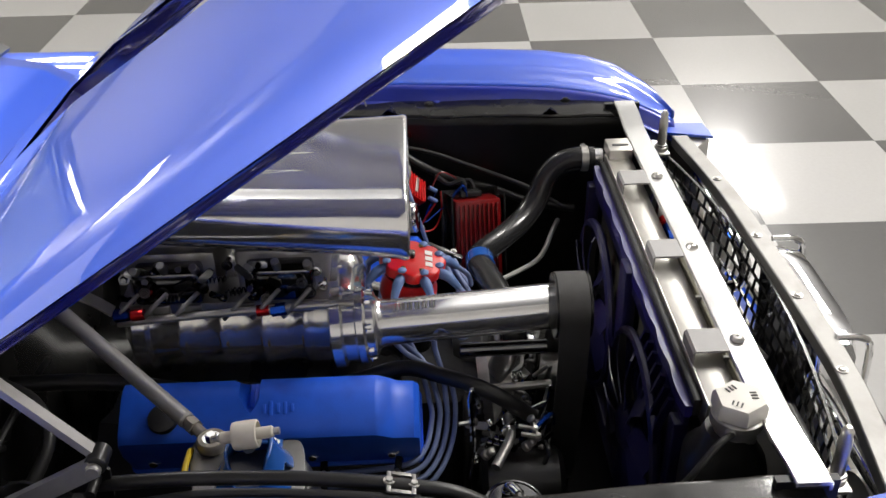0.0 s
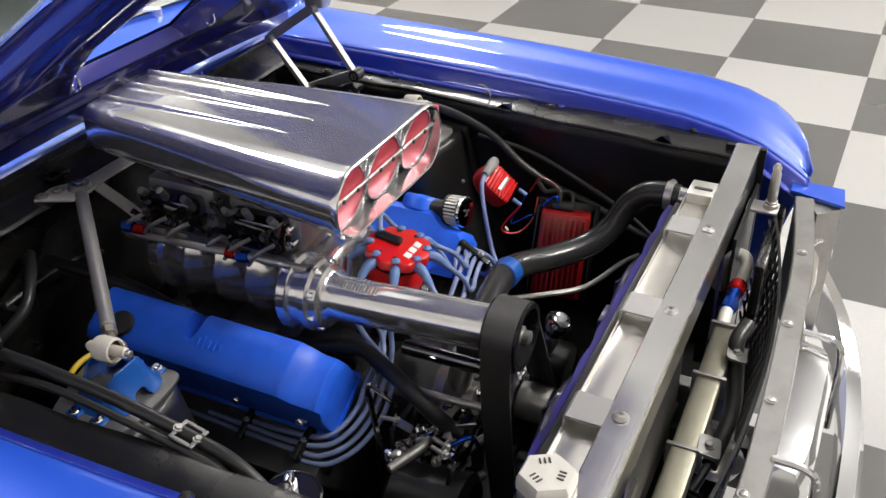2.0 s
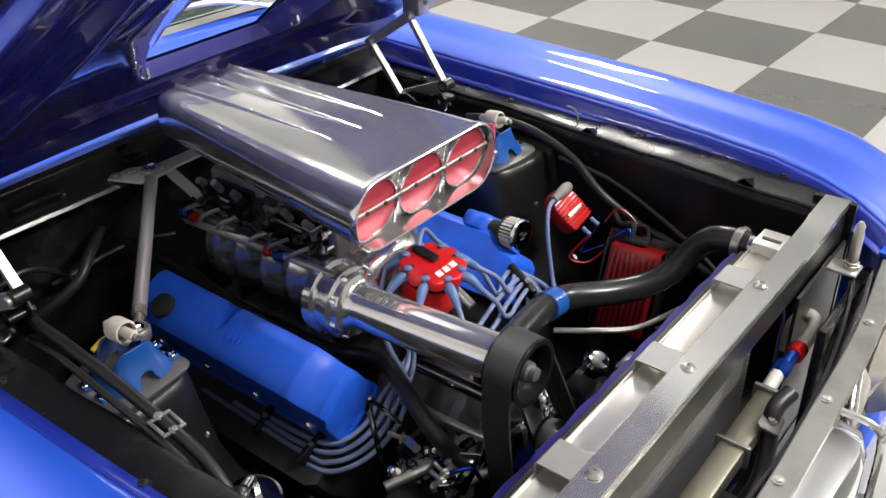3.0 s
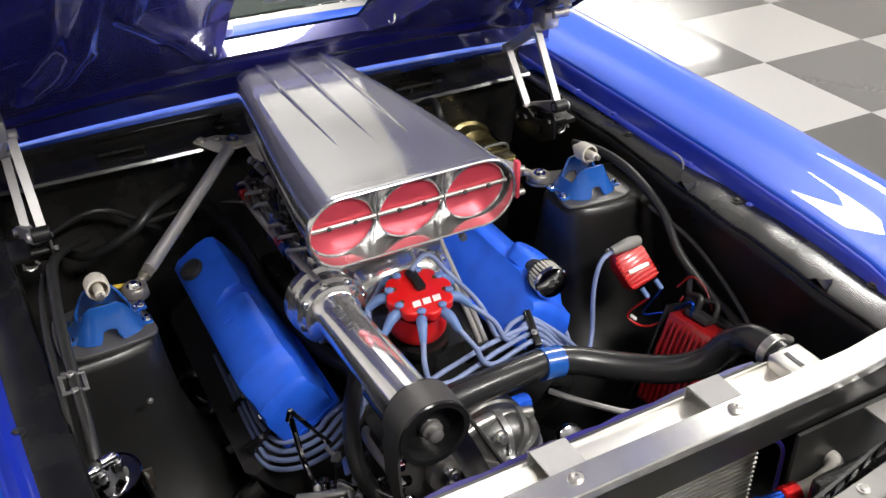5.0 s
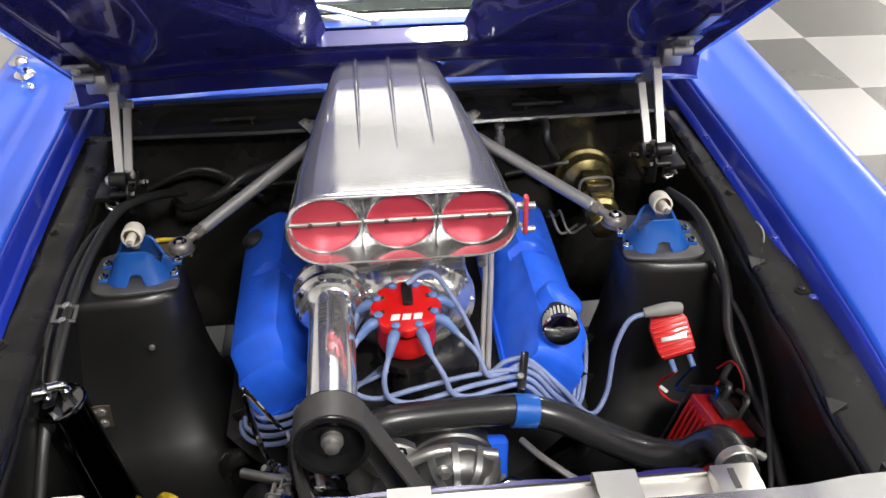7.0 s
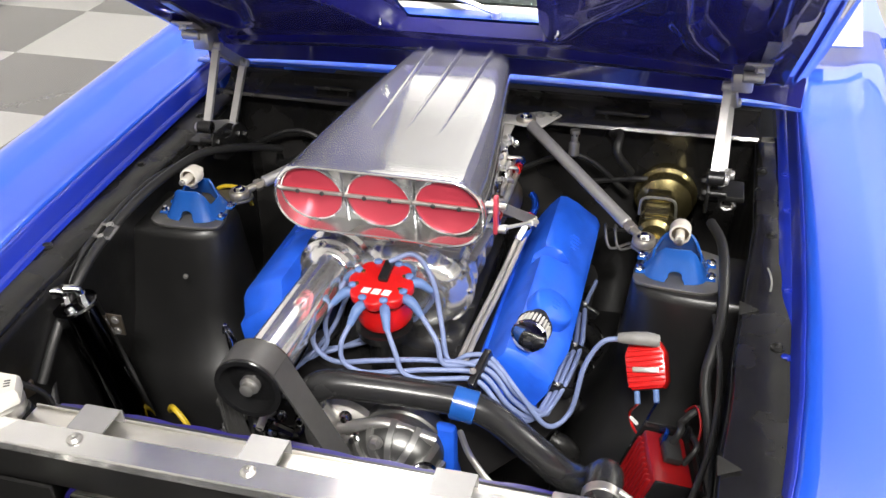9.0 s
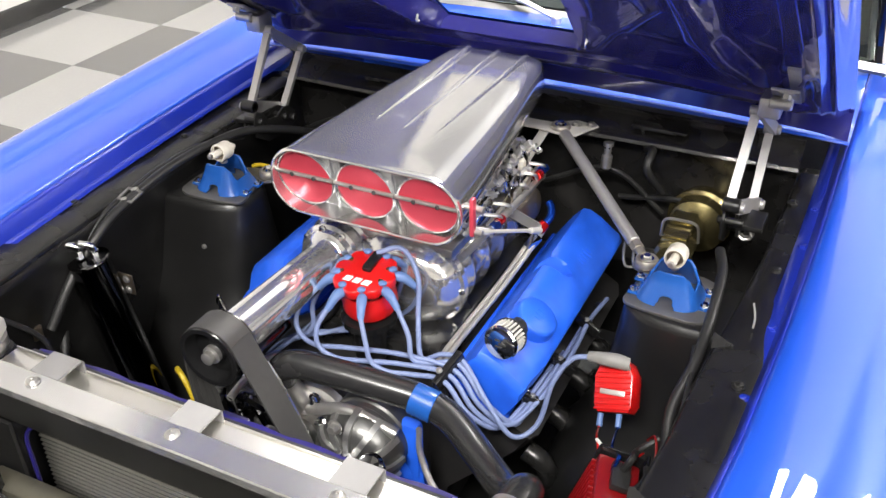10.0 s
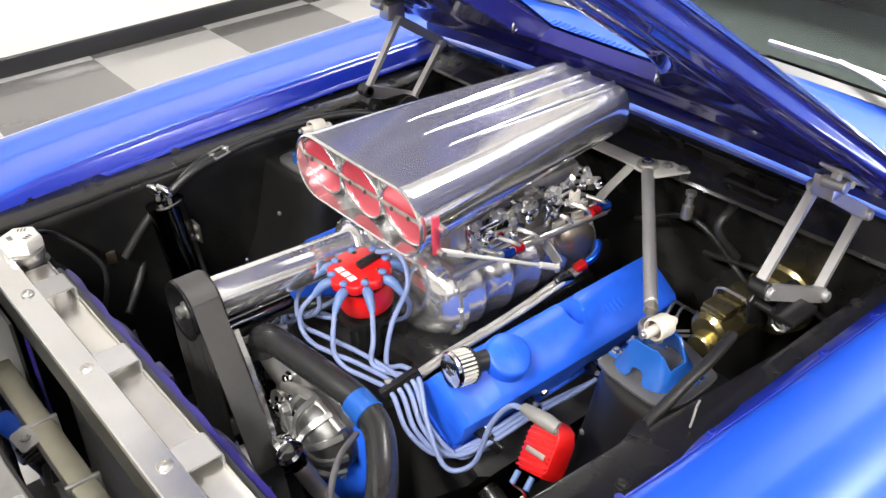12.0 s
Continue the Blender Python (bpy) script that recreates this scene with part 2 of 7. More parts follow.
def mesh_from(name, bm, mat, sharp=38):
    bmesh.ops.recalc_face_normals(bm, faces=bm.faces)
    me = bpy.data.meshes.new(name)
    bm.to_mesh(me)
    bm.free()
    me.materials.append(mat)
    me.polygons.foreach_set("use_smooth", [True] * len(me.polygons))
    me.set_sharp_from_angle(angle=radians(sharp))
    return me


def part(name, bm, mat, parent, label="", sharp=38):
    ob = new(name, mesh_from(name, bm, mat, sharp))
    ob.parent = parent
    if parent.type == "EMPTY":
        ob.matrix_parent_inverse = parent.matrix_basis.inverted()
    return tagged(ob, label)


def pieces(name, bm, mat, parent, label="", sharp=38):
    """Links each loose piece of a bmesh, with what touches it, as a part of its own."""
    bmesh.ops.recalc_face_normals(bm, faces=bm.faces)
    bm.verts.index_update()
    seen, isl = set(), []
    for v in bm.verts:
        if v in seen:
            continue
        stack, got = [v], []
        seen.add(v)
        while stack:
            q = stack.pop()
            got.append(q)
            for ed in q.link_edges:
                o = ed.other_vert(q)
                if o not in seen:
                    seen.add(o)
                    stack.append(o)
        co = np.array([q.co[:] for q in got])
        isl.append([got, co.min(0) - 0.001, co.max(0) + 0.001])
    out = []
    while isl:
        a = isl.pop()
        hit = next((b for b in isl if (a[1] <= b[2]).all() and (b[1] <= a[2]).all()), None)
        if hit is None:
            out.append(a)
        else:
            hit[0] += a[0]
            hit[1], hit[2] = np.minimum(hit[1], a[1]), np.maximum(hit[2], a[2])
    for got, _, _ in out:
        nb, to = B(), {}
        for v in got:
            to[v] = nb.verts.new(v.co)
        for f in {f for v in got for f in v.link_faces}:
            nb.faces.new([to[v] for v in f.verts])
        ob = part(name, nb, mat, parent, label, sharp)
    bm.free()
    return ob


def solo(name, bm, mat, label, category, group="", kind="", sharp=38):
    return tagged(new(name, mesh_from(name, bm, mat, sharp)), label, category, group, kind)


def axes(z, x=(1, 0, 0)):
    """A turn whose z axis points along z, its x axis near x."""
    z = Vector(z).normalized()
    y = z.cross(Vector(x))
    if y.length < 1e-4:
        y = z.cross(Vector((0, 1, 0)))
    y.normalize()
    return Matrix((y.cross(z), y, z)).transposed().to_4x4()


def put(p, z=(0, 0, 1), x=(1, 0, 0)):
    return Matrix.Translation(p) @ axes(z, x)


def box(bm, c, s, m=None, bev=0.0, seg=2):
    r = bmesh.ops.create_cube(bm, size=1)
    vs = r["verts"]
    bmesh.ops.transform(bm, verts=vs, matrix=(m or Matrix()) @ Matrix.Translation(c) @ Matrix.Diagonal((*s, 1)))
    if bev > 0:
        es = list({e for v in vs for e in v.link_edges})
        bmesh.ops.bevel(bm, geom=es, offset=bev, segments=seg, affect="EDGES", profile=0.5)
    return bm


def loft(bm, rings, closed=True, cap=True):
    """Joins rings of points, all of one length, into a skin."""
    vs = [[bm.verts.new(p) for p in ring] for ring in rings]
    n = len(vs[0])
    for a, b in zip(vs, vs[1:]):
        for k in range(n if closed else n - 1):
            q = (a[k], a[(k + 1) % n], b[(k + 1) % n], b[k])
            if len(set(q)) == 4:
                bm.faces.new(q)
    if cap and closed:
        bm.faces.new(vs[0][::-1])
        bm.faces.new(vs[-1])
    return bm


def ring(p, z, r, n=20, x=(1, 0, 0), ry=None, start=0.0):
    m = put(p, z, x)
    return [m @ Vector((r * math.cos(start + 2 * math.pi * k / n), (ry or r) * math.sin(start + 2 * math.pi * k / n), 0)) for k in range(n)]


def lathe(bm, prof, p, z, n=28, x=(1, 0, 0)):
    """A turned shape: rows of radius and height along z from p."""
    z = Vector(z).normalized()
    return loft(bm, [ring(Vector(p) + z * h, z, max(r, 1e-4), n, x) for r, h in prof])


def cyl(bm, p0, p1, r, n=20, bev=0.0, r1=None):
    p0, p1 = Vector(p0), Vector(p1)
    h = (p1 - p0).length
    r1 = r if r1 is None else r1
    prof = [(r - bev, 0), (r, bev), (r1, h - bev), (r1 - bev, h)] if bev else [(r, 0), (r1, h)]
    return lathe(bm, prof, p0, p1 - p0, n)


def curve_points(pts, steps=6):
    """A smooth line through the points."""
    P = [Vector(p) for p in pts]
    P = [P[0] * 2 - P[1]] + P + [P[-1] * 2 - P[-2]]
    out = []
    for a, b, c, d in zip(P, P[1:], P[2:], P[3:]):
        for k in range(steps):
            t = k / steps
            out.append(0.5 * ((2 * b) + (c - a) * t + (2 * a - 5 * b + 4 * c - d) * t * t + (3 * b - a - 3 * c + d) * t ** 3))
    return out + [P[-2]]


def tube(bm, pts, r, n=10, steps=6, smooth=True, radii=None):
    """A round hose or lead along the points."""
    line = curve_points(pts, steps) if smooth and len(pts) > 2 else [Vector(p) for p in pts]
    x = Vector((0.3, 0.2, 1))
    rings = []
    for k, p in enumerate(line):
        d = (line[min(k + 1, len(line) - 1)] - line[max(k - 1, 0)]).normalized()
        x = (x - d * x.dot(d)).normalized() if abs(x.dot(d)) < 0.999 else d.orthogonal().normalized()
        y = d.cross(x)
        rr = r if radii is None else float(np.interp(k / (len(line) - 1), np.linspace(0, 1, len(radii)), radii))
        rings.append([p + (x * math.cos(2 * math.pi * j / n) + y * math.sin(2 * math.pi * j / n)) * rr for j in range(n)])
    return loft(bm, rings)


def strap(bm, pts, width, thick, across, steps=6, smooth=True):
    """A flat strip along the points; across is its width's direction."""
    line = curve_points(pts, steps) if smooth and len(pts) > 2 else [Vector(p) for p in pts]
    a = Vector(across).normalized()
    rings = []
    for k, p in enumerate(line):
        d = (line[min(k + 1, len(line) - 1)] - line[max(k - 1, 0)]).normalized()
        w = (a - d * a.dot(d)).normalized() * width / 2
        nn = d.cross(w).normalized() * thick / 2
        rings.append([p + w + nn, p - w + nn, p - w - nn, p + w - nn])
    return loft(bm, rings)


def prism(bm, poly, m, h, bev=0.0, seg=2):
    """A flat outline, pulled up by h along m's z axis."""
    lo = [bm.verts.new(m @ Vector((x, y, 0))) for x, y in poly]
    hi = [bm.verts.new(m @ Vector((x, y, h))) for x, y in poly]
    n = len(poly)
    fs = [bm.faces.new(lo[::-1]), bm.faces.new(hi)] + [bm.faces.new((lo[k], lo[(k + 1) % n], hi[(k + 1) % n], hi[k])) for k in range(n)]
    if bev > 0:
        bmesh.ops.recalc_face_normals(bm, faces=fs)
        es = [e for e in fs[1].edges] + [e for e in fs[0].edges]
        bmesh.ops.bevel(bm, geom=es, offset=bev, segments=seg, affect="EDGES", profile=0.5)
    return bm


def rounded(w, h, r, n=6):
    """A rectangle's outline with round corners."""
    out = []
    for cx, cy, a0 in ((w / 2 - r, h / 2 - r, 0), (r - w / 2, h / 2 - r, 90), (r - w / 2, r - h / 2, 180), (w / 2 - r, r - h / 2, 270)):
        out += [(cx + r * math.cos(radians(a0 + 90 * k / n)), cy + r * math.sin(radians(a0 + 90 * k / n))) for k in range(n + 1)]
    return out


def bolt(bm, p, z, r=0.007, h=0.006, washer=True, n=6):
    z = Vector(z).normalized()
    if washer:
        lathe(bm, [(r * 1.5, -0.001), (r * 1.5, 0.0012)], p, z, 16)
    lathe(bm, [(r, 0.001), (r, h * 0.8), (r * 0.8, h)], p, z, n)
    return bm


def B():
    return bmesh.new()


def interp(x, table):
    return float(np.interp(x, [t[0] for t in table], [t[1] for t in table]))

# ---- the room ----
def room():
    x0, x1, y0, y1 = -3.87, 14.0, -9.0, 12.6
    solo("floor_base", box(B(), ((x0 + x1) / 2, (y0 + y1) / 2, -0.06), (x1 - x0, y1 - y0, 0.1)), GROUT, "dark underlay beneath the chequered floor tiles", "floor", kind="structure")
    solo("ceiling", box(B(), ((x0 + x1) / 2, (y0 + y1) / 2, CEIL + 0.1), (x1 - x0, y1 - y0, 0.2)), CEILING, "plain grey showroom ceiling with hanging light panels", "ceiling", kind="structure")
    for name, c, s in (("wall_west", (x0 - 0.2, (y0 + y1) / 2, CEIL / 2), (0.4, y1 - y0 + 0.4, CEIL)),
                       ("wall_east", (x1 + 0.1, (y0 + y1) / 2, CEIL / 2), (0.2, y1 - y0 + 0.4, CEIL)),
                       ("wall_south", ((x0 + x1) / 2, y0 - 0.1, CEIL / 2), (x1 - x0, 0.2, CEIL)),
                       ("wall_north", ((x0 + x1) / 2, y1 + 0.1, CEIL / 2), (x1 - x0, 0.2, CEIL))):
        solo(name, box(B(), c, s), WALL, "plain white painted showroom wall", "wall", kind="structure")
    bm = B()
    prof = [(0, -0.01), (0.02, -0.01), (0.016, 0.012), (0.013, 0.088), (0.008, 0.098), (0, 0.1)]
    loft(bm, [[(x0 + a, y, b) for a, b in prof] for y in (y0, y1)])
    solo("baseboard", bm, BASE_BLACK, "glossy black skirting board along the white wall", "baseboard", kind="structure")
    for px, py, sx, sy, _ in PANELS:
        e = thing("ceiling_light", (px, py, HANG), "hanging white rectangular light panel, placed out of view", "ceiling light", "ceiling lights")
        bm = B()
        for dx, dy, w, d in ((0, sy / 2 + 0.015, sx + 0.06, 0.03), (0, -sy / 2 - 0.015, sx + 0.06, 0.03), (sx / 2 + 0.015, 0, 0.03, sy), (-sx / 2 - 0.015, 0, 0.03, sy)):
            box(bm, (px + dx, py + dy, HANG - 0.018), (w, d, 0.06), bev=0.003)
        pieces("trim_ring", bm, WALL, e)
        bm = B()
        for dx in (-0.4, 0.4):
            cyl(bm, (px + dx * sx, py, HANG), (px + dx * sx, py, CEIL), 0.006, 8)
        pieces("suspension_rod", bm, WALL, e)
        part("backing", box(B(), (px, py, HANG - 0.01), (sx, sy, 0.02)), LIGHT_FACE, e)


room()

# ---- car body ----
IW = [(-0.13, 0.60), (0.0, 0.640), (0.15, 0.665), (0.32, 0.682), (0.47, 0.690), (0.6, 0.695), (0.8, 0.701), (1.7, 0.708)]          # fender's inner edge
OW = [(-0.13, 0.61), (-0.12, 0.66), (-0.105, 0.735), (-0.08, 0.785), (-0.045, 0.835), (0.05, 0.878), (0.15, 0.892), (0.3, 0.904), (0.6, 0.918), (1.0, 0.926), (1.7, 0.930)]  # its outer edge
FZ = [(-0.13, 0.890), (-0.09, 0.910), (-0.02, 0.937), (0.1, 0.959), (0.5, 0.969), (1.0, 0.977), (1.7, 0.988)]           # its inner edge's height
FENDER_Y = [-0.129, -0.12, -0.112, -0.105, -0.095, -0.08, -0.06, -0.02, 0.05, 0.15, 0.3, 0.5, 0.7, 0.9, 1.05, 1.25, 1.45, 1.68]


def fender(side, car):
    def sec(y):
        iw, ow, z = interp(y, IW), interp(y, OW), interp(y, FZ) + (0.007 if side < 0 else 0.0)
        w = ow - iw
        k = min(1.0, max(0.12, (y + 0.13) / 0.12))
        rows = [(iw - 0.044, z - 0.046), (iw - 0.022, z - 0.044), (iw - 0.012, z - 0.018), (iw - 0.006, z - 0.009), (iw + 0.001, z - 0.004), (iw + 0.010, z - 0.002), (iw + 0.10 * w, z), (iw + 0.30 * w, z + 0.0005), (iw + 0.42 * w, z + 0.001), (iw + 0.47 * w, z + 0.002),
                (iw + 0.52 * w, z + 0.005), (iw + 0.62 * w, z + 0.0105), (iw + 0.72 * w, z + 0.0140), (iw + 0.80 * w, z + 0.0138), (iw + 0.88 * w, z + 0.009), (iw + 0.95 * w, z - 0.006), (ow, z - 0.050),
                (ow + 0.012 * k, z - 0.2 * k - 0.02), (ow + 0.02 * k, z - 0.36 * k - 0.02), (ow + 0.005 * k, z - 0.6 * k - 0.02)]
        return [(CX + side * x, y, zz) for x, zz in rows]
    bm = loft(B(), [sec(y)[3:] for y in FENDER_Y], closed=False, cap=False)
    ob = part("fender", bm, BLUE, car, "glossy blue front fender with a pointed nose", 50)
    so = ob.modifiers.new("thick", "SOLIDIFY")
    so.thickness, so.offset = 0.003, -1
    # the flange is one even blue, deeper than the fender's
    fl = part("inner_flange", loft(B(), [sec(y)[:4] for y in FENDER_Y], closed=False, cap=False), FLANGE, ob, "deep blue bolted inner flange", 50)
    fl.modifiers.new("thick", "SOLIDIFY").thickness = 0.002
    bm = B()   # fixing bolts on the inner flange
    for y in (0.2, 0.42, 0.6, 0.86, 1.0):
        bolt(bm, (CX + side * (interp(y, IW) - 0.031), y, interp(y, FZ) - 0.043), (-side * 0.2, 0, 1), 0.0065, 0.005)
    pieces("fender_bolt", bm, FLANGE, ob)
    return ob


LEDGE_IN = {1: [(-0.02, 0.553), (0.11, 0.560), (0.26, 0.573), (0.42, 0.582), (0.63, 0.598), (0.8, 0.612), (1.2, 0.62)],
            -1: [(-0.02, 0.556), (0.2, 0.566), (0.42, 0.579), (0.7, 0.584), (1.2, 0.60)]}   # inner edge of the ledges


def apron(side, car):
    """The black inner panel below the fender, with its folded ledge."""
    bm, lb = B(), B()
    rows, top = [], []
    for k in range(49):
        y = -0.02 + k * 0.025
        edge = interp(y, LEDGE_IN[side])
        w = 0.004 * noise.noise((y * 8, side, 0))
        z = 0.927 + 0.003 * noise.noise((y * 11, 3, side))
        top.append([(CX + side * x, y, zz) for x, zz in ((0.73, z - 0.010), (0.69, z - 0.006), (0.655, z + 0.001), (0.63, z + 0.002 * noise.noise((y * 16, 9, side))), (edge + 0.014 + w, z), (edge + 0.005 + w, z - 0.003), (edge + w, z - 0.012))])
        rows.append([(CX + side * x, y, zz) for x, zz in ((edge + w + 0.001, z - 0.010), (edge + 0.003 + w, z - 0.03), (edge + 0.004, 0.88), (0.596, 0.7), (0.60, 0.45), (0.62, 0.3))])
    loft(bm, rows, closed=False, cap=False)
    ob = part("inner_apron", bm, APRON, car, "satin black inner fender panel", 40)
    ob.modifiers.new("thick", "SOLIDIFY").thickness = 0.002
    loft(lb, top, closed=False, cap=False)
    le = part("ledge", lb, LEDGE, ob, "worn grey-black folded ledge", 40)
    le.modifiers.new("thick", "SOLIDIFY").thickness = 0.002
    bm = B()
    for y in (0.12, 0.44, 0.77, 1.02):
        bolt(bm, (CX + side * (0.638 + 0.008 * math.sin(y * 17)), y, 0.928), (0, 0, 1), 0.0075, 0.005)
    pieces("ledge_bolt", bm, BLACK_WORN, ob)
    if side > 0:
        tb = B()   # small folded tabs that stand on the ledge's inner edge
        for y in (0.165, 0.53):
            x = CX + interp(y, LEDGE_IN[1])
            loft(tb, [[(x - 0.002, y - 0.018, 0.926 + d), (x + 0.030, y - 0.004, 0.930 + d), (x - 0.001, y + 0.020, 0.926 + d), (x - 0.004, y + 0.004, 0.940 + d)] for d in (0.0, 0.002)])
        pieces("tab", tb, LEDGE, ob, "small folded metal tab")
    return ob


def shock_tower(side, car):
    """The black pressed tower that bulges from the apron."""
    bm = B()
    rows = []
    for z, xin, half, yc in ((0.868, 0.416, 0.070, 0.700), (0.864, 0.410, 0.077, 0.700), (0.85, 0.406, 0.082, 0.700), (0.78, 0.398, 0.094, 0.695), (0.70, 0.386, 0.108, 0.688), (0.64, 0.367, 0.124, 0.676),
                             (0.60, 0.347, 0.138, 0.664), (0.57, 0.328, 0.152, 0.656), (0.52, 0.308, 0.170, 0.652), (0.40, 0.29, 0.20, 0.65)):
        row = [(CX + side * 0.66, yc - half * 1.12, z)]
        for k in range(17):
            a = radians(-90 + 180 * k / 16)
            sx, sy = math.copysign(abs(math.cos(a)) ** 0.55, 1), math.copysign(abs(math.sin(a)) ** 0.6, math.sin(a))
            row.append((CX + side * (0.60 - (0.60 - xin) * sx), yc + half * sy, z))
        row.append((CX + side * 0.66, yc + half * 1.12, z))
        rows.append(row)
    loft(bm, rows, closed=True, cap=True)
    tw = part("shock_tower", bm, BLACK, car, "glossy black pressed steel shock tower", 50)
    for y, z in ((0.56, 0.80), (0.60, 0.70), (0.74, 0.76)):
        part("stud", bolt(B(), (CX + side * 0.455, y + 0.012, z), (-side * 0.3, -1, 0.1), 0.0035, 0.003), STEEL, tw)
    return tw


HA = radians(34.0)
HOOD_N = Vector((0, math.sin(HA), math.cos(HA)))


def hood_at(u, s, depth=0.0):
    """A place on the open bonnet: u across from -1 to 1, s metres from its rear edge, depth below its skin."""
    half = 0.680 - 0.02 * (s / 1.2) ** 2
    crown = 0.052 * (1 - abs(u) ** 2.2) - (0.010 * max(0, (abs(u) - 0.9) / 0.1) ** 2)
    crown += 0.005 * min(1.0, max(0.0, (1.0 - abs(u)) / 0.13)) ** 0.8 - 0.004
    crown *= min(1, 0.35 + s * 2.2)
    p = Vector((CX + 0.016 + u * half, 1.176 - s * math.cos(HA), 1.0725 + s * math.sin(HA)))
    return p + HOOD_N * (crown - depth)


HOLE0, HOLE1 = 0.156, 0.911                                   # the cut-out's rear and front edge
HOLE = [(0.0, 0.205), (0.156, 0.205), (0.30, 0.222), (0.45, 0.238), (0.83, 0.26), (0.91, 0.24), (1.23, 0.18)]   # half width of its cut-out


def hood(car):
    ss = [0.0, 0.012, 0.025, 0.04, 0.055, 0.07, 0.085, 0.10, 0.115, 0.13, 0.145, 0.154, 0.156] + [0.168 + 0.0142 * k for k in range(52)] + [0.909, 0.911, 0.95, 0.99, 1.03, 1.07, 1.11, 1.15, 1.18, 1.20, 1.22, 1.23]
    rel = [k / 64 for k in range(57)] + [0.89, 0.905, 0.92, 0.935, 0.945, 0.95, 0.96, 0.97, 0.985, 1.0]

    def us(s):
        h = interp(s, HOLE)
        r = [h + (1 - h) * k for k in rel]
        return [-v for v in r[::-1]] + r

    def skin(depth_of, keep=lambda u: True):
        bm = B()
        vs = [[bm.verts.new(hood_at(u, s, depth_of(u, s))) for u in us(s)] for s in ss]
        n = len(rel)
        for a, b, s0, s1 in zip(vs, vs[1:], ss, ss[1:]):
            for k in range(2 * n - 1):
                if k == n - 1 and s0 >= HOLE0 - 0.0005 and s1 <= HOLE1 + 0.0005:
                    continue
                if keep((us(s0)[k] + us(s0)[k + 1]) / 2):
                    bm.faces.new((a[k], a[k + 1], b[k + 1], b[k]))
        bmesh.ops.delete(bm, geom=[v for v in bm.verts if not v.link_faces], context="VERTS")
        return bm

    def step(a, b, x):
        t = min(1, max(0, (x - a) / (b - a)))
        return t * t * (3 - 2 * t)

    def relief(u, s):
        au, h = abs(u), interp(s, HOLE)
        d = 0.034 * step(1.0, 0.955, au) * step(0.0, 0.03, s) * step(1.23, 1.20, s)
        brace = min(0.52, max(h + 0.035, 0.235 + (s - HOLE0) * 0.80))     # slanting edge of the funnel round the cut-out
        if HOLE0 - 0.001 < s < HOLE1 + 0.001:
            d *= 0.12 + 0.88 * step(h - 0.002, brace, au)
        live = 1.0 if d > 0.012 else 0.0
        rib = 0.014 * math.exp(-((au - brace - 0.015) / 0.022) ** 2) * step(0.14, 0.2, s) * step(0.95, 0.85, s)
        wide = 0.125 * math.sqrt(min(1.0, max(0.0, (s - 0.15) / 0.20)))   # round-ended pocket before each hinge
        pocket = 0.026 * step(wide, wide - 0.06, abs(au - 0.76)) * step(1.12, 1.02, s) if wide > 0.02 else 0.0
        rim = 0.007 * math.exp(-((abs(au - 0.76) - wide - 0.016) / 0.02) ** 2) * step(0.16, 0.24, s) * step(1.1, 1.0, s)
        side = 0.012 * math.exp(-((au - 0.925) / 0.012) ** 2) * step(0.05, 0.12, s) * step(1.2, 1.12, s)
        beam = 0.017 * math.exp(-((s - 0.085) / 0.030) ** 2) * step(0.96, 0.84, au)
        return d + (rib + rim + side + beam - pocket) * live

    ob = part("hood", skin(lambda u, s: 0.0), BLUE, car, "raised glossy blue hood with a central cut-out", 60)
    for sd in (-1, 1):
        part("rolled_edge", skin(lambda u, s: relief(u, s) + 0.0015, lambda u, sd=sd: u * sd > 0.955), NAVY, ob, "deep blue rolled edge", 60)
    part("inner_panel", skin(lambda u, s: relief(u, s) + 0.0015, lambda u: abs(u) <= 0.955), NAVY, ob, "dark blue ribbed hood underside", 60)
    bm = B()   # folded rear edge
    rear = [(-1 + 2 * k / 24, 0.004) for k in range(25)]
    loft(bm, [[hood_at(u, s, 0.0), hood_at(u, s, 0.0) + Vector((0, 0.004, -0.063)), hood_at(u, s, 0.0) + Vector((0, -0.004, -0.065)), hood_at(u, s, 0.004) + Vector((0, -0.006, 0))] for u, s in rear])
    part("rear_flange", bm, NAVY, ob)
    for u in (-0.27, 0.27):   # bright latch hooks at the cut-out's rear corners
        p = hood_at(u, 0.20, 0.030)
        part("latch_hook", tube(B(), [p, p + Vector((0.0, -0.012, -0.012)), p + Vector((0.004, -0.022, -0.004)), p + Vector((0.006, -0.020, 0.010))], 0.003, 8, 4), CHROME, ob, "small bright latch hook")


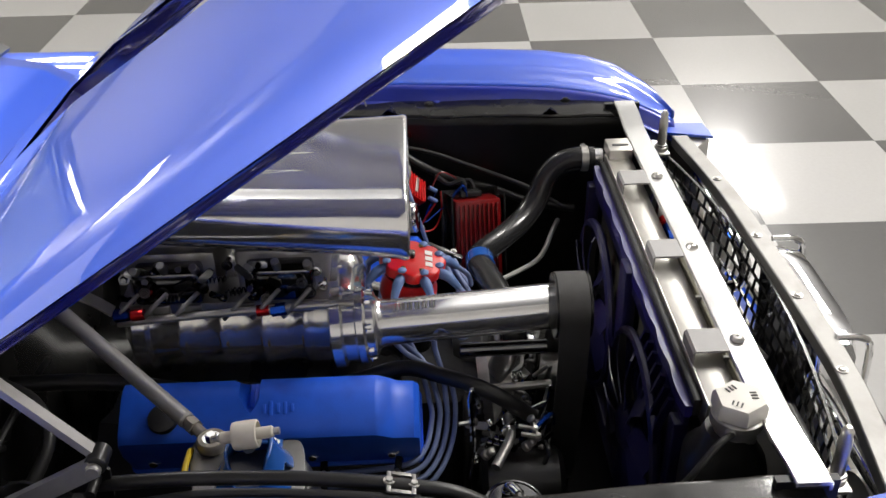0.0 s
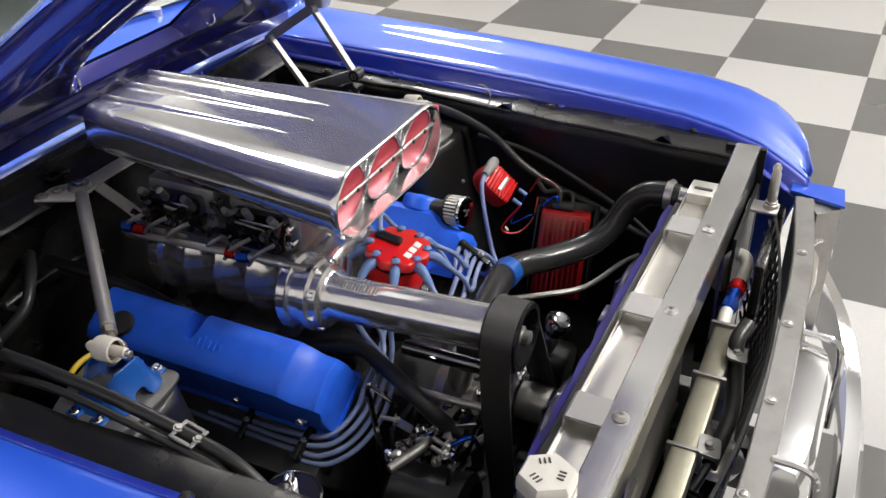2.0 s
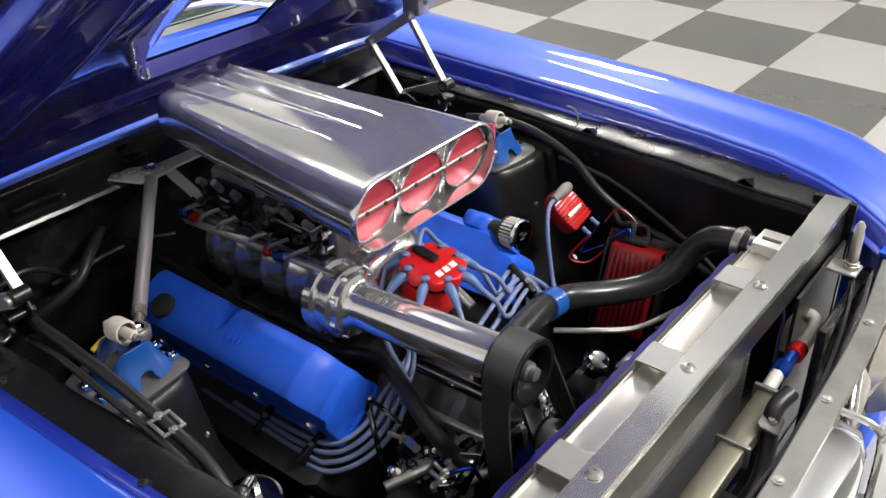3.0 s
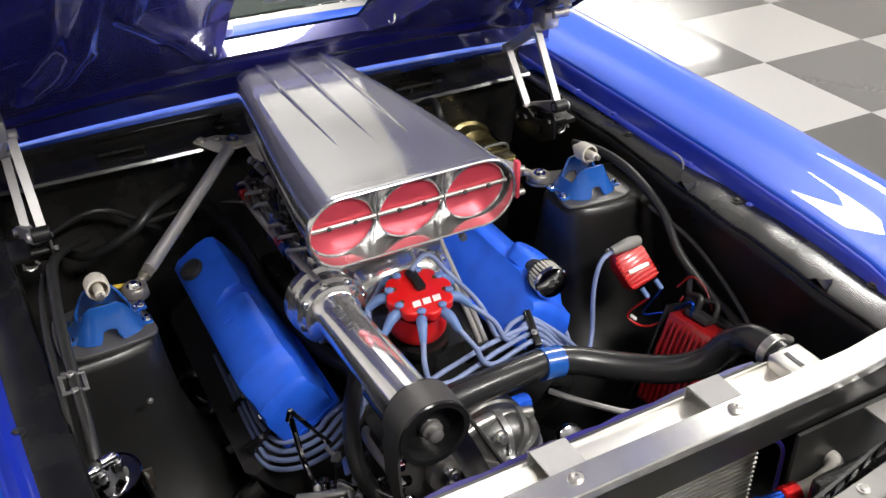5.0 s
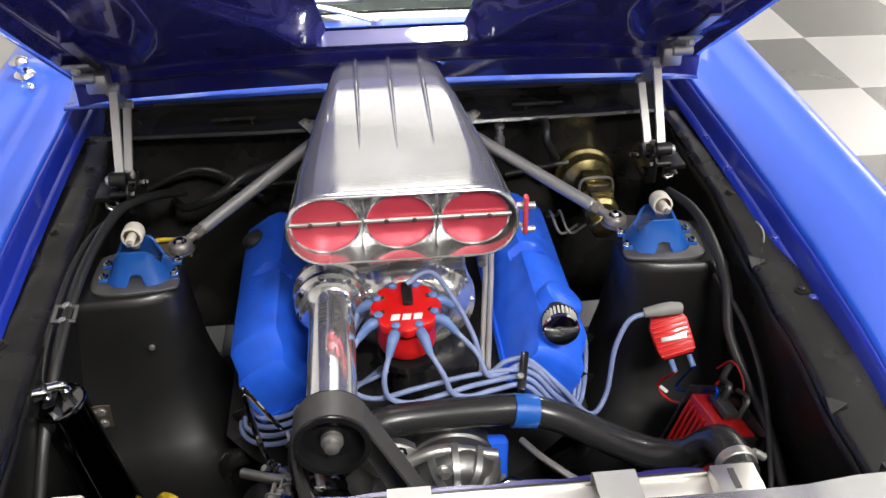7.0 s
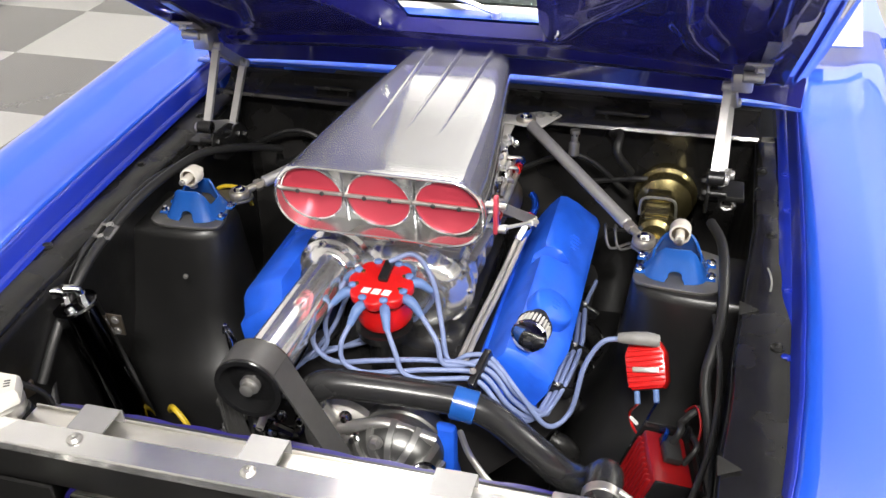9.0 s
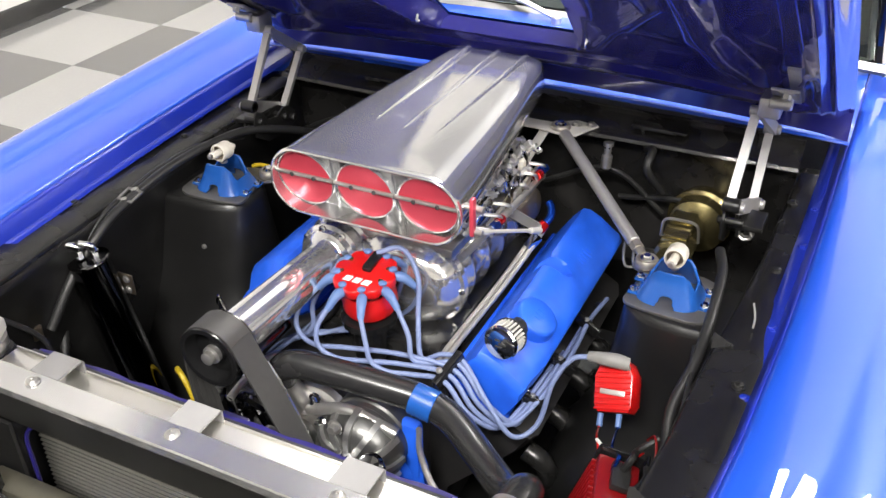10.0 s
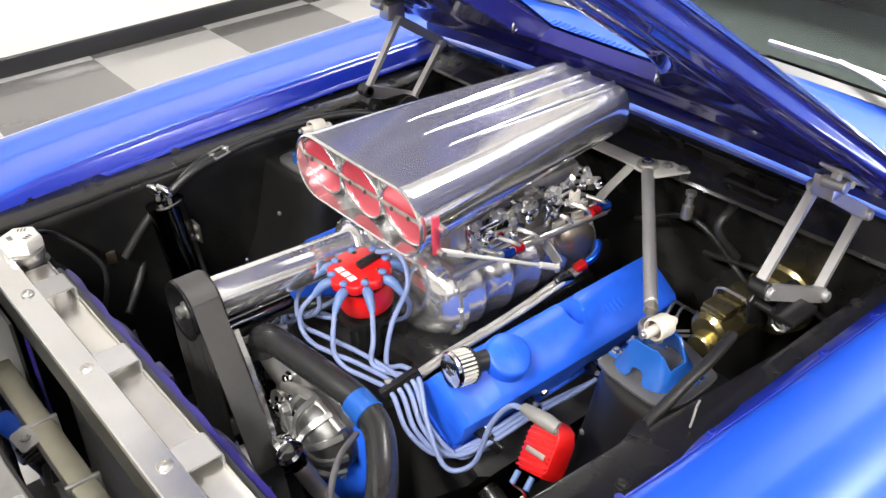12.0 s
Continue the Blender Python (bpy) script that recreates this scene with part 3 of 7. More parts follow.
def cowl(car):
    bm = B()
    rows = []
    for k in range(29):
        x = -0.70 + 1.4 * k / 28
        bow = 0.03 * (1 - (x / 0.7) ** 2)
        rows.append([(CX + x, y + b * bow, z + 0.012 * (1 - (x / 0.7) ** 2)) for y, z, b in ((1.172, 0.994, 0), (1.166, 0.999, 0), (1.170, 1.004, 0), (1.180, 1.004, 0), (1.21, 0.998, 0), (1.26, 1.005, 0.2), (1.30, 1.030, 0.6), (1.32, 1.038, 0.8), (1.38, 1.048, 1.4), (1.43, 1.058, 1.8))])
    loft(bm, rows, closed=False, cap=False)
    ob = part("cowl_panel", bm, BLUE, car, "glossy blue cowl panel below the windscreen", 40)
    so = ob.modifiers.new("thick", "SOLIDIFY")
    so.thickness = 0.003
    for k in range(16):
        part("louvre", box(B(), (CX - 0.16 - 0.017 * k, 1.332 + 0.001 * k, 1.052), (0.006, 0.060, 0.008), None, 0.002), BLUE, ob)
    # black cowl front and firewall
    bm = B()
    rows = []
    for k in range(29):
        x = -0.62 + 1.24 * k / 28
        w = 0.002 * noise.noise((x * 12, 0, 5))
        lip = 0.012 * (1 - (x / 0.62) ** 2)
        rows.append([(CX + x, y - lip * f + w, z + lip * 0.1) for y, z, f in ((1.167, 0.996, 0), (1.170, 0.990, 0), (1.178, 0.986, 0), (1.180, 0.975, 0), (1.155, 0.955, 1), (1.126, 0.948, 1), (1.122, 0.942, 1), (1.126, 0.938, 1), (1.155, 0.930, 0.4), (1.165, 0.9, 0), (1.17, 0.7, 0), (1.16, 0.4, 0))])
    loft(bm, rows, closed=False, cap=False)
    fw = part("firewall", bm, FIREWALL, car, "glossy black firewall with a folded cowl lip", 40)
    bm = B()
    for x, y, z, w in ((-0.34, 1.155, 0.968, 0.1), (0.33, 1.155, 0.968, 0.12), (-0.12, 1.158, 0.97, 0.05)):
        box(bm, (CX + x, y, z), (w, 0.03, 0.01), pose(0, 0, 0), 0.004)
    for x in (-0.30, 0.30):
        cyl(bm, (CX + x, 1.13, 0.962), (CX + x, 1.12, 0.972), 0.003, 8)
    pieces("pressed_rib", bm, BLACK_WORN, fw)
    bm = B()
    for x in (-0.42, -0.2, 0.24, 0.42):
        tube(bm, [(CX + x - 0.16, 1.13, 0.80), (CX + x, 1.11, 0.85 + 0.03 * math.sin(x * 9)), (CX + x + 0.12, 1.13, 0.78)], 0.006, 8)
    pieces("wiring_loom", bm, RUBBER, fw, "black wiring along the firewall")


WIPERS = [  # arm from its spindle, then the blade
    (((0.02, 1.435, 1.072), (-0.09, 1.475, 1.092), (-0.21, 1.503, 1.104)), ((-0.44, 1.475, 1.098), (-0.21, 1.500, 1.101), (-0.01, 1.507, 1.101))),
    (((0.54, 1.415, 1.070), (0.424, 1.461, 1.100), (0.298, 1.503, 1.104)), ((0.135, 1.503, 1.101), (0.298, 1.502, 1.100), (0.43, 1.489, 1.099), (0.50, 1.482, 1.099))),
]


def cabin(car):
    """Windscreen, its trim, and the plain body behind."""
    gl = B()
    rows = []
    for k in range(61):
        x = -0.71 + 1.42 * k / 60
        b = 1 - (x / 0.71) ** 2
        rows.append(curve_points([(CX + x, 1.430 + 0.06 * b, 1.066), (CX + x * 0.97, 1.575 + 0.065 * b, 1.17), (CX + x * 0.92, 1.76 + 0.06 * b, 1.29), (CX + x * 0.86, 1.93 + 0.05 * b, 1.40)], 8))
    loft(gl, rows, closed=False, cap=False)
    pane = part("windscreen", gl, GLASS, car, "greenish glass windscreen", 60)
    so = pane.modifiers.new("thick", "SOLIDIFY")
    so.thickness = 0.005
    pane.visible_shadow = False
    bm = B()
    strap(bm, [(CX - 0.735 + 1.47 * k / 12, 1.415 + 0.06 * (1 - (2 * k / 12 - 1) ** 2), 1.066) for k in range(13)], 0.022, 0.010, (0, 1, 0.5), 2)
    pieces("windscreen_trim", bm, DULL_TRIM, car, "dull grey metal windscreen trim")
    for side in (-1, 1):
        bm = strap(B(), [(CX + side * 0.728, 1.462, 1.055), (CX + side * 0.700, 1.62, 1.19), (CX + side * 0.63, 1.90, 1.40)], 0.034, 0.014, (0, 0.6, -0.8), 4)
        trim = part("pillar_trim", bm, CHROME, car, "bright windscreen pillar trim")
        bm = strap(B(), [(CX + side * 0.785, 1.478, 1.030), (CX + side * 0.772, 1.555, 1.125), (CX + side * 0.750, 1.66, 1.225), (CX + side * 0.70, 1.90, 1.39)], 0.115, 0.012, (1, 0.25 * side, 0), 4)
        part("corner_plate", bm, CHROME, trim, "wide bright corner plate at the pillar's foot")
    for arm, blade in WIPERS:
        wiper = part("wiper", strap(B(), arm, 0.011, 0.006, (0, 1, 0.4), 6), ALU_DULL, car, "chrome wiper arm")
        part("blade", strap(B(), blade, 0.008, 0.011, (0, 1, 0.4), 6), ALU_DULL, wiper)
        part("spindle", cyl(B(), Vector(arm[0]) - Vector((0, 0, 0.035)), Vector(arm[0]) + Vector((0, 0, 0.006)), 0.012, 14, 0.003), ALU_DULL, wiper)
    part("dashboard", box(B(), (CX, 1.86, 0.93), (1.25, 0.5, 0.16), None, 0.04), TRIM_CLOTH, car, "dark padded dashboard")
    bm = B()
    box(bm, (CX, 2.3, 0.55), (1.5, 1.3, 0.1), None, 0.02)
    box(bm, (CX, 2.9, 1.0), (1.35, 0.12, 0.8), None, 0.05)
    pieces("cabin_floor", bm, TRIM_CLOTH, car)
    part("rear_bulkhead", box(B(), (CX, 2.98, 1.03), (1.40, 0.03, 0.84), None, 0.01), TRIM_CLOTH, car, "dark cabin back")
    bm = B()
    rows = []
    for k in range(13):
        x = -0.64 + 1.28 * k / 12
        b = 1 - (x / 0.64) ** 2
        rows.append([(CX + x, 1.93 + 0.05 * b, 1.40 + 0.01 * b), (CX + x, 2.1, 1.43 + 0.035 * b), (CX + x, 2.7, 1.43 + 0.035 * b), (CX + x, 3.1, 1.38 + 0.03 * b)])
    loft(bm, rows, closed=False, cap=False)
    ob = part("roof", bm, BLUE, car)
    ob.modifiers.new("thick", "SOLIDIFY").thickness = 0.02
    for side in (-1, 1):
        bm = B()
        strap(bm, [(CX + side * 0.755, 1.50, 1.03), (CX + side * 0.722, 1.645, 1.19), (CX + side * 0.645, 1.94, 1.41)], 0.05, 0.03, (0, 0.5, -0.8), 4)
        strap(bm, [(CX + side * 0.62, 3.1, 1.40), (CX + side * 0.70, 3.5, 1.0)], 0.2, 0.04, (0, 1, 0), 4)
        pieces("pillar", bm, BLUE, car)
        prof = [(0.93, 0.985), (0.955, 0.90), (0.975, 0.70), (0.955, 0.36), (0.80, 0.30), (0.72, 0.34), (0.72, 0.985)]
        part("door", loft(B(), [[(CX + side * x, y, z) for x, z in prof] for y in (1.685, 2.9)]), BLUE, car, "glossy blue door")
        prof = [(0.92, 0.97), (0.95, 0.88), (0.97, 0.70), (0.95, 0.36), (0.60, 0.36), (0.60, 0.97)]
        part("quarter_panel", loft(B(), [[(CX + side * (x if y < 4 else x * 0.9), y, z if y < 4 else z * 0.93) for x, z in prof] for y in (2.905, 3.6, 4.35)]), BLUE, car)
        for y in (0.42, 3.55):
            wb = B()
            w0, w1 = CX + side * 0.66, CX + side * 0.87
            lathe(wb, [(0.2, 0), (0.29, 0.0), (0.318, 0.02), (0.325, 0.06), (0.325, 0.15), (0.318, 0.19), (0.29, 0.21), (0.2, 0.21)], (w0, y, 0.325), (side, 0, 0), 40)
            wheel = part("wheel", wb, TYRE, car, "black road tyre on a bright rim")
            part("rim", lathe(B(), [(0.02, 0.19), (0.06, 0.19), (0.12, 0.16), (0.19, 0.18), (0.205, 0.205), (0.205, 0.02), (0.02, 0.02)], (w0, y, 0.325), (side, 0, 0), 30), CHROME, wheel)
    part("boot_lid", box(B(), (CX, 3.75, 0.95), (1.2, 1.1, 0.06), None, 0.02), BLUE, car)


def fender_mirror(car):
    """A small chrome fitting on the west fender beside the cowl."""
    bm = lathe(B(), [(0.0, 0.0), (0.024, 0.0), (0.026, 0.004), (0.020, 0.012), (0.012, 0.016), (0.011, 0.024), (0.020, 0.030), (0.022, 0.040), (0.012, 0.048), (0.0, 0.049)], (-0.800, 1.375, 0.998), (-0.1, -0.15, 1), 20)
    fm = part("fender_fitting", bm, CHROME, car, "small bright chrome fitting on the fender")
    part("fitting_stud", lathe(B(), [(0.008, 0.0), (0.009, 0.004), (0.005, 0.010), (0.0, 0.011)], (-0.765, 1.30, 0.997), (0, 0, 1), 12), CHROME, fm)


def front_end(car):
    """Header bar, mesh grille, bright surround and bumper."""
    for side in (-1, 1):
        bm = box(B(), (CX + side * 0.45, -0.088, 0.70), (0.26, 0.02, 0.26), None, 0.008)
        part("lamp_bucket", bm, BLACK_WORN, car, "black headlamp bucket")
    bm = B()
    pts = [(0.575, -0.112), (0.33, -0.142), (0.10, -0.152), (-0.10, -0.158), (-0.30, -0.156), (-0.53, -0.128)]
    sec = [(0.0, 0.850), (0.0, 0.872), (-0.002, 0.874), (-0.034, 0.874), (-0.036, 0.872), (-0.036, 0.858), (-0.033, 0.858), (-0.033, 0.870), (-0.003, 0.870), (-0.003, 0.850)]
    loft(bm, [[(p.x, p.y + a, b) for a, b in sec] for p in curve_points([(x, y, 0) for x, y in pts], 6)])
    hb = part("header_bar", bm, HEADER, car, "bare grey steel grille header bar")
    bm = B()
    for x, y in pts[1:-1]:
        bolt(bm, (x + 0.03, y - 0.012, 0.875), (0, 0, 1), 0.006, 0.004)
    pieces("header_bolt", bm, STEEL, hb)
    bm = B()   # black egg-crate mesh: level bars with staggered uprights
    lean = lambda x, z: -0.150 + 0.075 * (x / 0.55) ** 2 + (0.86 - z) * 0.10
    for j in range(10):
        z = 0.858 - j * 0.029
        line = [(-0.50 + 1.04 * k / 16, lean(-0.50 + 1.04 * k / 16, z), z) for k in range(17)]
        strap(bm, line, 0.005, 0.0026, (0, 1, 0), 1, False)
        if j < 9:
            for k in range(30):
                x = -0.495 + k * 1.03 / 29 + (0.0178 if j % 2 else 0)
                if x < 0.535:
                    strap(bm, [(x, lean(x, z), z), (x, lean(x, z - 0.029), z - 0.029)], 0.005, 0.0024, (0, 1, 0), 1, False)
    tagged(part("grille_mesh", bm, PLASTIC, car, "black honeycomb grille mesh"), "black honeycomb grille mesh", kind="stuff")
    # bright central surround
    bm = B()
    sec = [(-0.185, 0.868), (-0.205, 0.872), (-0.235, 0.866), (-0.246, 0.84), (-0.25, 0.74), (-0.24, 0.62), (-0.20, 0.62), (-0.195, 0.74)]
    rows = []
    for k in range(15):
        t = k / 14
        x = 0.115 - 0.30 * t
        e = 0.012 * (abs(2 * t - 1) ** 6)
        rows.append([(x, y + e, z - e) for y, z in sec])
    loft(bm, rows)
    cs = part("grille_centre", bm, CHROME, car, "bright chrome centre piece of the grille")
    bm = B()
    for x0 in (0.118, -0.188):
        tube(bm, [(x0, -0.19, 0.874), (x0, -0.235, 0.870), (x0, -0.252, 0.84), (x0, -0.256, 0.70)], 0.006, 8)
    pieces("edge_moulding", bm, CHROME, cs)
    for side in (-1, 1):   # oval headlamp surrounds beside the centre piece
        bm = B()
        cxx = CX + side * 0.38
        out = [(cxx + 0.20 * math.cos(a) , -0.17 - 0.02 * math.cos(a * 2), 0.73 + 0.095 * math.sin(a)) for a in np.linspace(0, 2 * math.pi, 33)]
        tube(bm, out, 0.013, 10, 1)
        part("lamp_surround", bm, CHROME, car, "chrome oval headlamp surround")
        lb = B()
        for dx in (-0.09, 0.09):
            lathe(lb, [(0.07, 0), (0.072, 0.012), (0.05, 0.03), (0.0, 0.036)], (cxx + dx, -0.15, 0.73), (0, -1, 0), 24)
        pieces("headlamp", lb, ALU_DULL, car)
        nb = B()   # painted nose below the fender's point
        prof = [(0.60, -0.11, 0.862), (0.60, -0.195, 0.862), (0.545, -0.20, 0.86), (0.50, -0.16, 0.862)]
        loft(nb, [[(CX + side * x, y, z - d) for x, y, z in prof] for d in (0.0, 0.012, 0.09, 0.3)])
        nose = part("fender_extension", nb, STEEL, car, "bare bright fender extension")
        cap = B()
        loft(cap, [[(CX + side * x, y, z + d) for x, y, z in ((0.61, -0.10, 0.868), (0.605, -0.198, 0.868), (0.535, -0.205, 0.866), (0.56, -0.10, 0.868))] for d in (0.0, 0.006)])
        part("extension_cap", cap, BLUE, nose, "blue painted edge")
    bm = B()
    sec = [(-0.02, 0.06), (-0.05, 0.05), (-0.065, 0.0), (-0.05, -0.05), (-0.02, -0.06), (-0.01, 0.0)]
    rows = []
    for k in range(25):
        x = -0.92 + 1.84 * k / 24
        bow = 0.16 * abs(x / 0.92) ** 3
        rows.append([(CX + x, -0.28 + bow + a, 0.48 + b) for a, b in sec])
    loft(bm, rows)
    part("bumper", bm, CHROME, car, "chrome front bumper bar")
    bm = box(B(), (CX, -0.16, 0.36), (1.4, 0.04, 0.2), None, 0.015)
    part("valance", bm, BLUE, car)


def floor_pan(car):
    bm = B()
    box(bm, (CX, 0.55, 0.27), (1.2, 1.3, 0.03))
    for side in (-1, 1):
        box(bm, (CX + side * 0.33, 0.5, 0.36), (0.08, 1.5, 0.12), None, 0.01)
        box(bm, (CX + side * 0.40, 2.4, 0.30), (0.1, 2.6, 0.1), None, 0.01)
    pieces("frame_rail", bm, BLACK, car)


CAR = thing("car", (CX, 1.5, 0.0), "blue classic car with its hood raised, on a chequered floor", "car")
for sd in (-1, 1):
    fender(sd, CAR)
    apron(sd, CAR)
    shock_tower(sd, CAR)
hood(CAR)
cowl(CAR)
cabin(CAR)
fender_mirror(CAR)
front_end(CAR)
floor_pan(CAR)

# ---- front of the bay: support, radiator, fan ----
BOLT_X = (-0.262, 0.0, 0.266)


def radiator_support():
    e = thing("radiator_support", (CX, 0.0, 0.36), "brushed aluminium bar across a black radiator support panel", "radiator support")
    bm = B()
    pts = [(-0.60, 0.002), (-0.56, 0.0), (-0.50, -0.009), (-0.45, -0.011), (-0.2, -0.010), (0.0, -0.008), (0.2, -0.010), (0.42, -0.011), (0.47, -0.009), (0.53, 0.0), (0.58, 0.002)]
    sec = lambda x, dz: [(x, -0.027, 0.930 + dz), (x, -0.027, 0.943 + dz), (x, -0.025, 0.945 + dz), (x, 0.018, 0.945 + dz), (x, 0.020, 0.943 + dz), (x, 0.020, 0.938 + dz), (x, -0.022, 0.938 + dz), (x, -0.023, 0.930 + dz)]
    loft(bm, [sec(CX + x, dz) for x, dz in pts])
    bar = part("top_bar", bm, ALU, e, "brushed aluminium top bar")
    for x in BOLT_X:
        bm = B()
        lathe(bm, [(0.011, 0.0), (0.011, 0.002), (0.007, 0.006), (0.003, 0.0065), (0.003, 0.004)], (x, 0.0, 0.9355), (0, 0, 1), 18)
        part("bar_bolt", bm, STEEL, bar, "round headed socket bolt")
        bm = B()
        strap(bm, [(x + 0.002, 0.019, 0.9335), (x + 0.002, 0.046, 0.9335), (x + 0.002, 0.068, 0.9335), (x + 0.002, 0.0705, 0.931), (x + 0.002, 0.071, 0.906)], 0.056, 0.0032, (1, 0, 0), 1, False)
        part("cross_strap", bm, STRAP, bar, "aluminium strap over the tank")
    bm = B()   # black panel with the cooling opening
    box(bm, (CX, -0.0245, 0.893), (1.14, 0.005, 0.055))
    for side in (-1, 1):
        box(bm, (CX + side * 0.45, -0.036, 0.62), (0.24, 0.006, 0.5))
        box(bm, (CX + side * 0.585, 0.0, 0.66), (0.012, 0.08, 0.56))
    box(bm, (CX, -0.036, 0.42), (1.14, 0.01, 0.14))
    pieces("support_panel", bm, BLACK, e, "glossy black support panel")
    bm = B()
    out = rounded(0.66, 0.37, 0.06)
    tube(bm, [(CX + x, -0.019, 0.684 + y) for x, y in out] + [(CX + out[0][0], -0.019, 0.684 + out[0][1])], 0.0035, 8, 1)
    part("edge_trim", bm, BLUE_SHROUD, e, "violet edge trim round the opening")


def radiator():
    e = thing("radiator", (0.02, 0.055, 0.42), "aluminium radiator with a bright welded top tank", "radiator")
    bm = box(B(), (0.02, 0.0455, 0.882), (0.80, 0.050, 0.056), None, 0.003)
    tank = part("top_tank", bm, ALU_DULL, e, "pale aluminium top tank")
    bm = B()
    box(bm, (0.02, 0.0722, 0.900), (0.80, 0.003, 0.026), None, 0.001)
    box(bm, (0.425, 0.044, 0.918), (0.06, 0.050, 0.026), None, 0.003)
    pieces("tank_flange", bm, ALU_DULL, tank)
    part("tank_slot", box(B(), (0.420, 0.042, 0.9315), (0.008, 0.034, 0.002)), DARK_MARK, tank)
    bm = box(B(), (0.02, 0.055, 0.64), (0.70, 0.05, 0.44))
    core = part("core", bm, CORE, e, "dark finned radiator core")
    bm = B()
    for k in range(44):
        box(bm, (0.02, 0.029, 0.435 + k * 0.0098), (0.70, 0.006, 0.0022))
    pieces("core_fin", bm, ALU_DULL, core, "fine horizontal fins")
    part("bottom_tank", box(B(), (0.02, 0.055, 0.40), (0.78, 0.06, 0.05), None, 0.008), ALU_DULL, e)
    bm = B()
    cyl(bm, (0.455, 0.07, 0.885), (0.455, 0.105, 0.885), 0.021, 20, 0.002)
    part("hose_neck", bm, ALU, e)
    # filler neck, hexagonal cap
    bm = lathe(B(), [(0.030, 0.89), (0.030, 0.915), (0.036, 0.918), (0.036, 0.932), (0.029, 0.936)], (-0.419, 0.046, 0), (0, 0, 1), 28)
    part("filler_neck", bm, STEEL, e, "steel filler neck")
    bm = lathe(B(), [(0.034, 0.934), (0.038, 0.938), (0.038, 0.955), (0.034, 0.961), (0.0, 0.962)], (-0.419, 0.046, 0), (0, 0, 1), 6)
    cap = part("cap", bm, PLATE, e, "satin hexagonal pressure cap")
    bm = B()
    for k in range(3):
        m = pose(-0.419, 0.046, 0.9622, 0, 0, 30 + 120 * k)
        for j in range(3):
            box(bm, (0.018 + 0.000 * j, -0.006 + 0.006 * j, 0), (0.009, 0.0022, 0.0008), m)
    part("cap_mark", bm, DARK_MARK, cap, "stamped dark bars")


def overflow_tank():
    e = thing("coolant_tank", (-0.43, 0.06, 0.40), "glossy black coolant tank below the hexagonal cap", "coolant tank")
    bm = B()
    rows = []
    for z, w, d in ((0.40, 0.10, 0.10), (0.42, 0.12, 0.12), (0.82, 0.12, 0.12), (0.86, 0.11, 0.11), (0.88, 0.075, 0.08), (0.905, 0.062, 0.062)):
        rows.append([(-0.43 + x + 0.011 * (z > 0.85), 0.055 + y, z) for x, y in rounded(w, d, min(w, d) * 0.42, 4)])
    loft(bm, rows)
    part("tank_body", bm, BLACK, e)
    bm = tube(B(), [(-0.45, 0.06, 0.925), (-0.475, 0.09, 0.925), (-0.50, 0.14, 0.88), (-0.47, 0.19, 0.80), (-0.45, 0.16, 0.70)], 0.005, 8)
    part("vent_hose", bm, RUBBER, e, "thin black vent hose")
    bm = cyl(B(), (-0.425, 0.06, 0.925), (-0.455, 0.065, 0.925), 0.007, 10, 0.001)
    part("vent_barb", bm, STEEL, e)


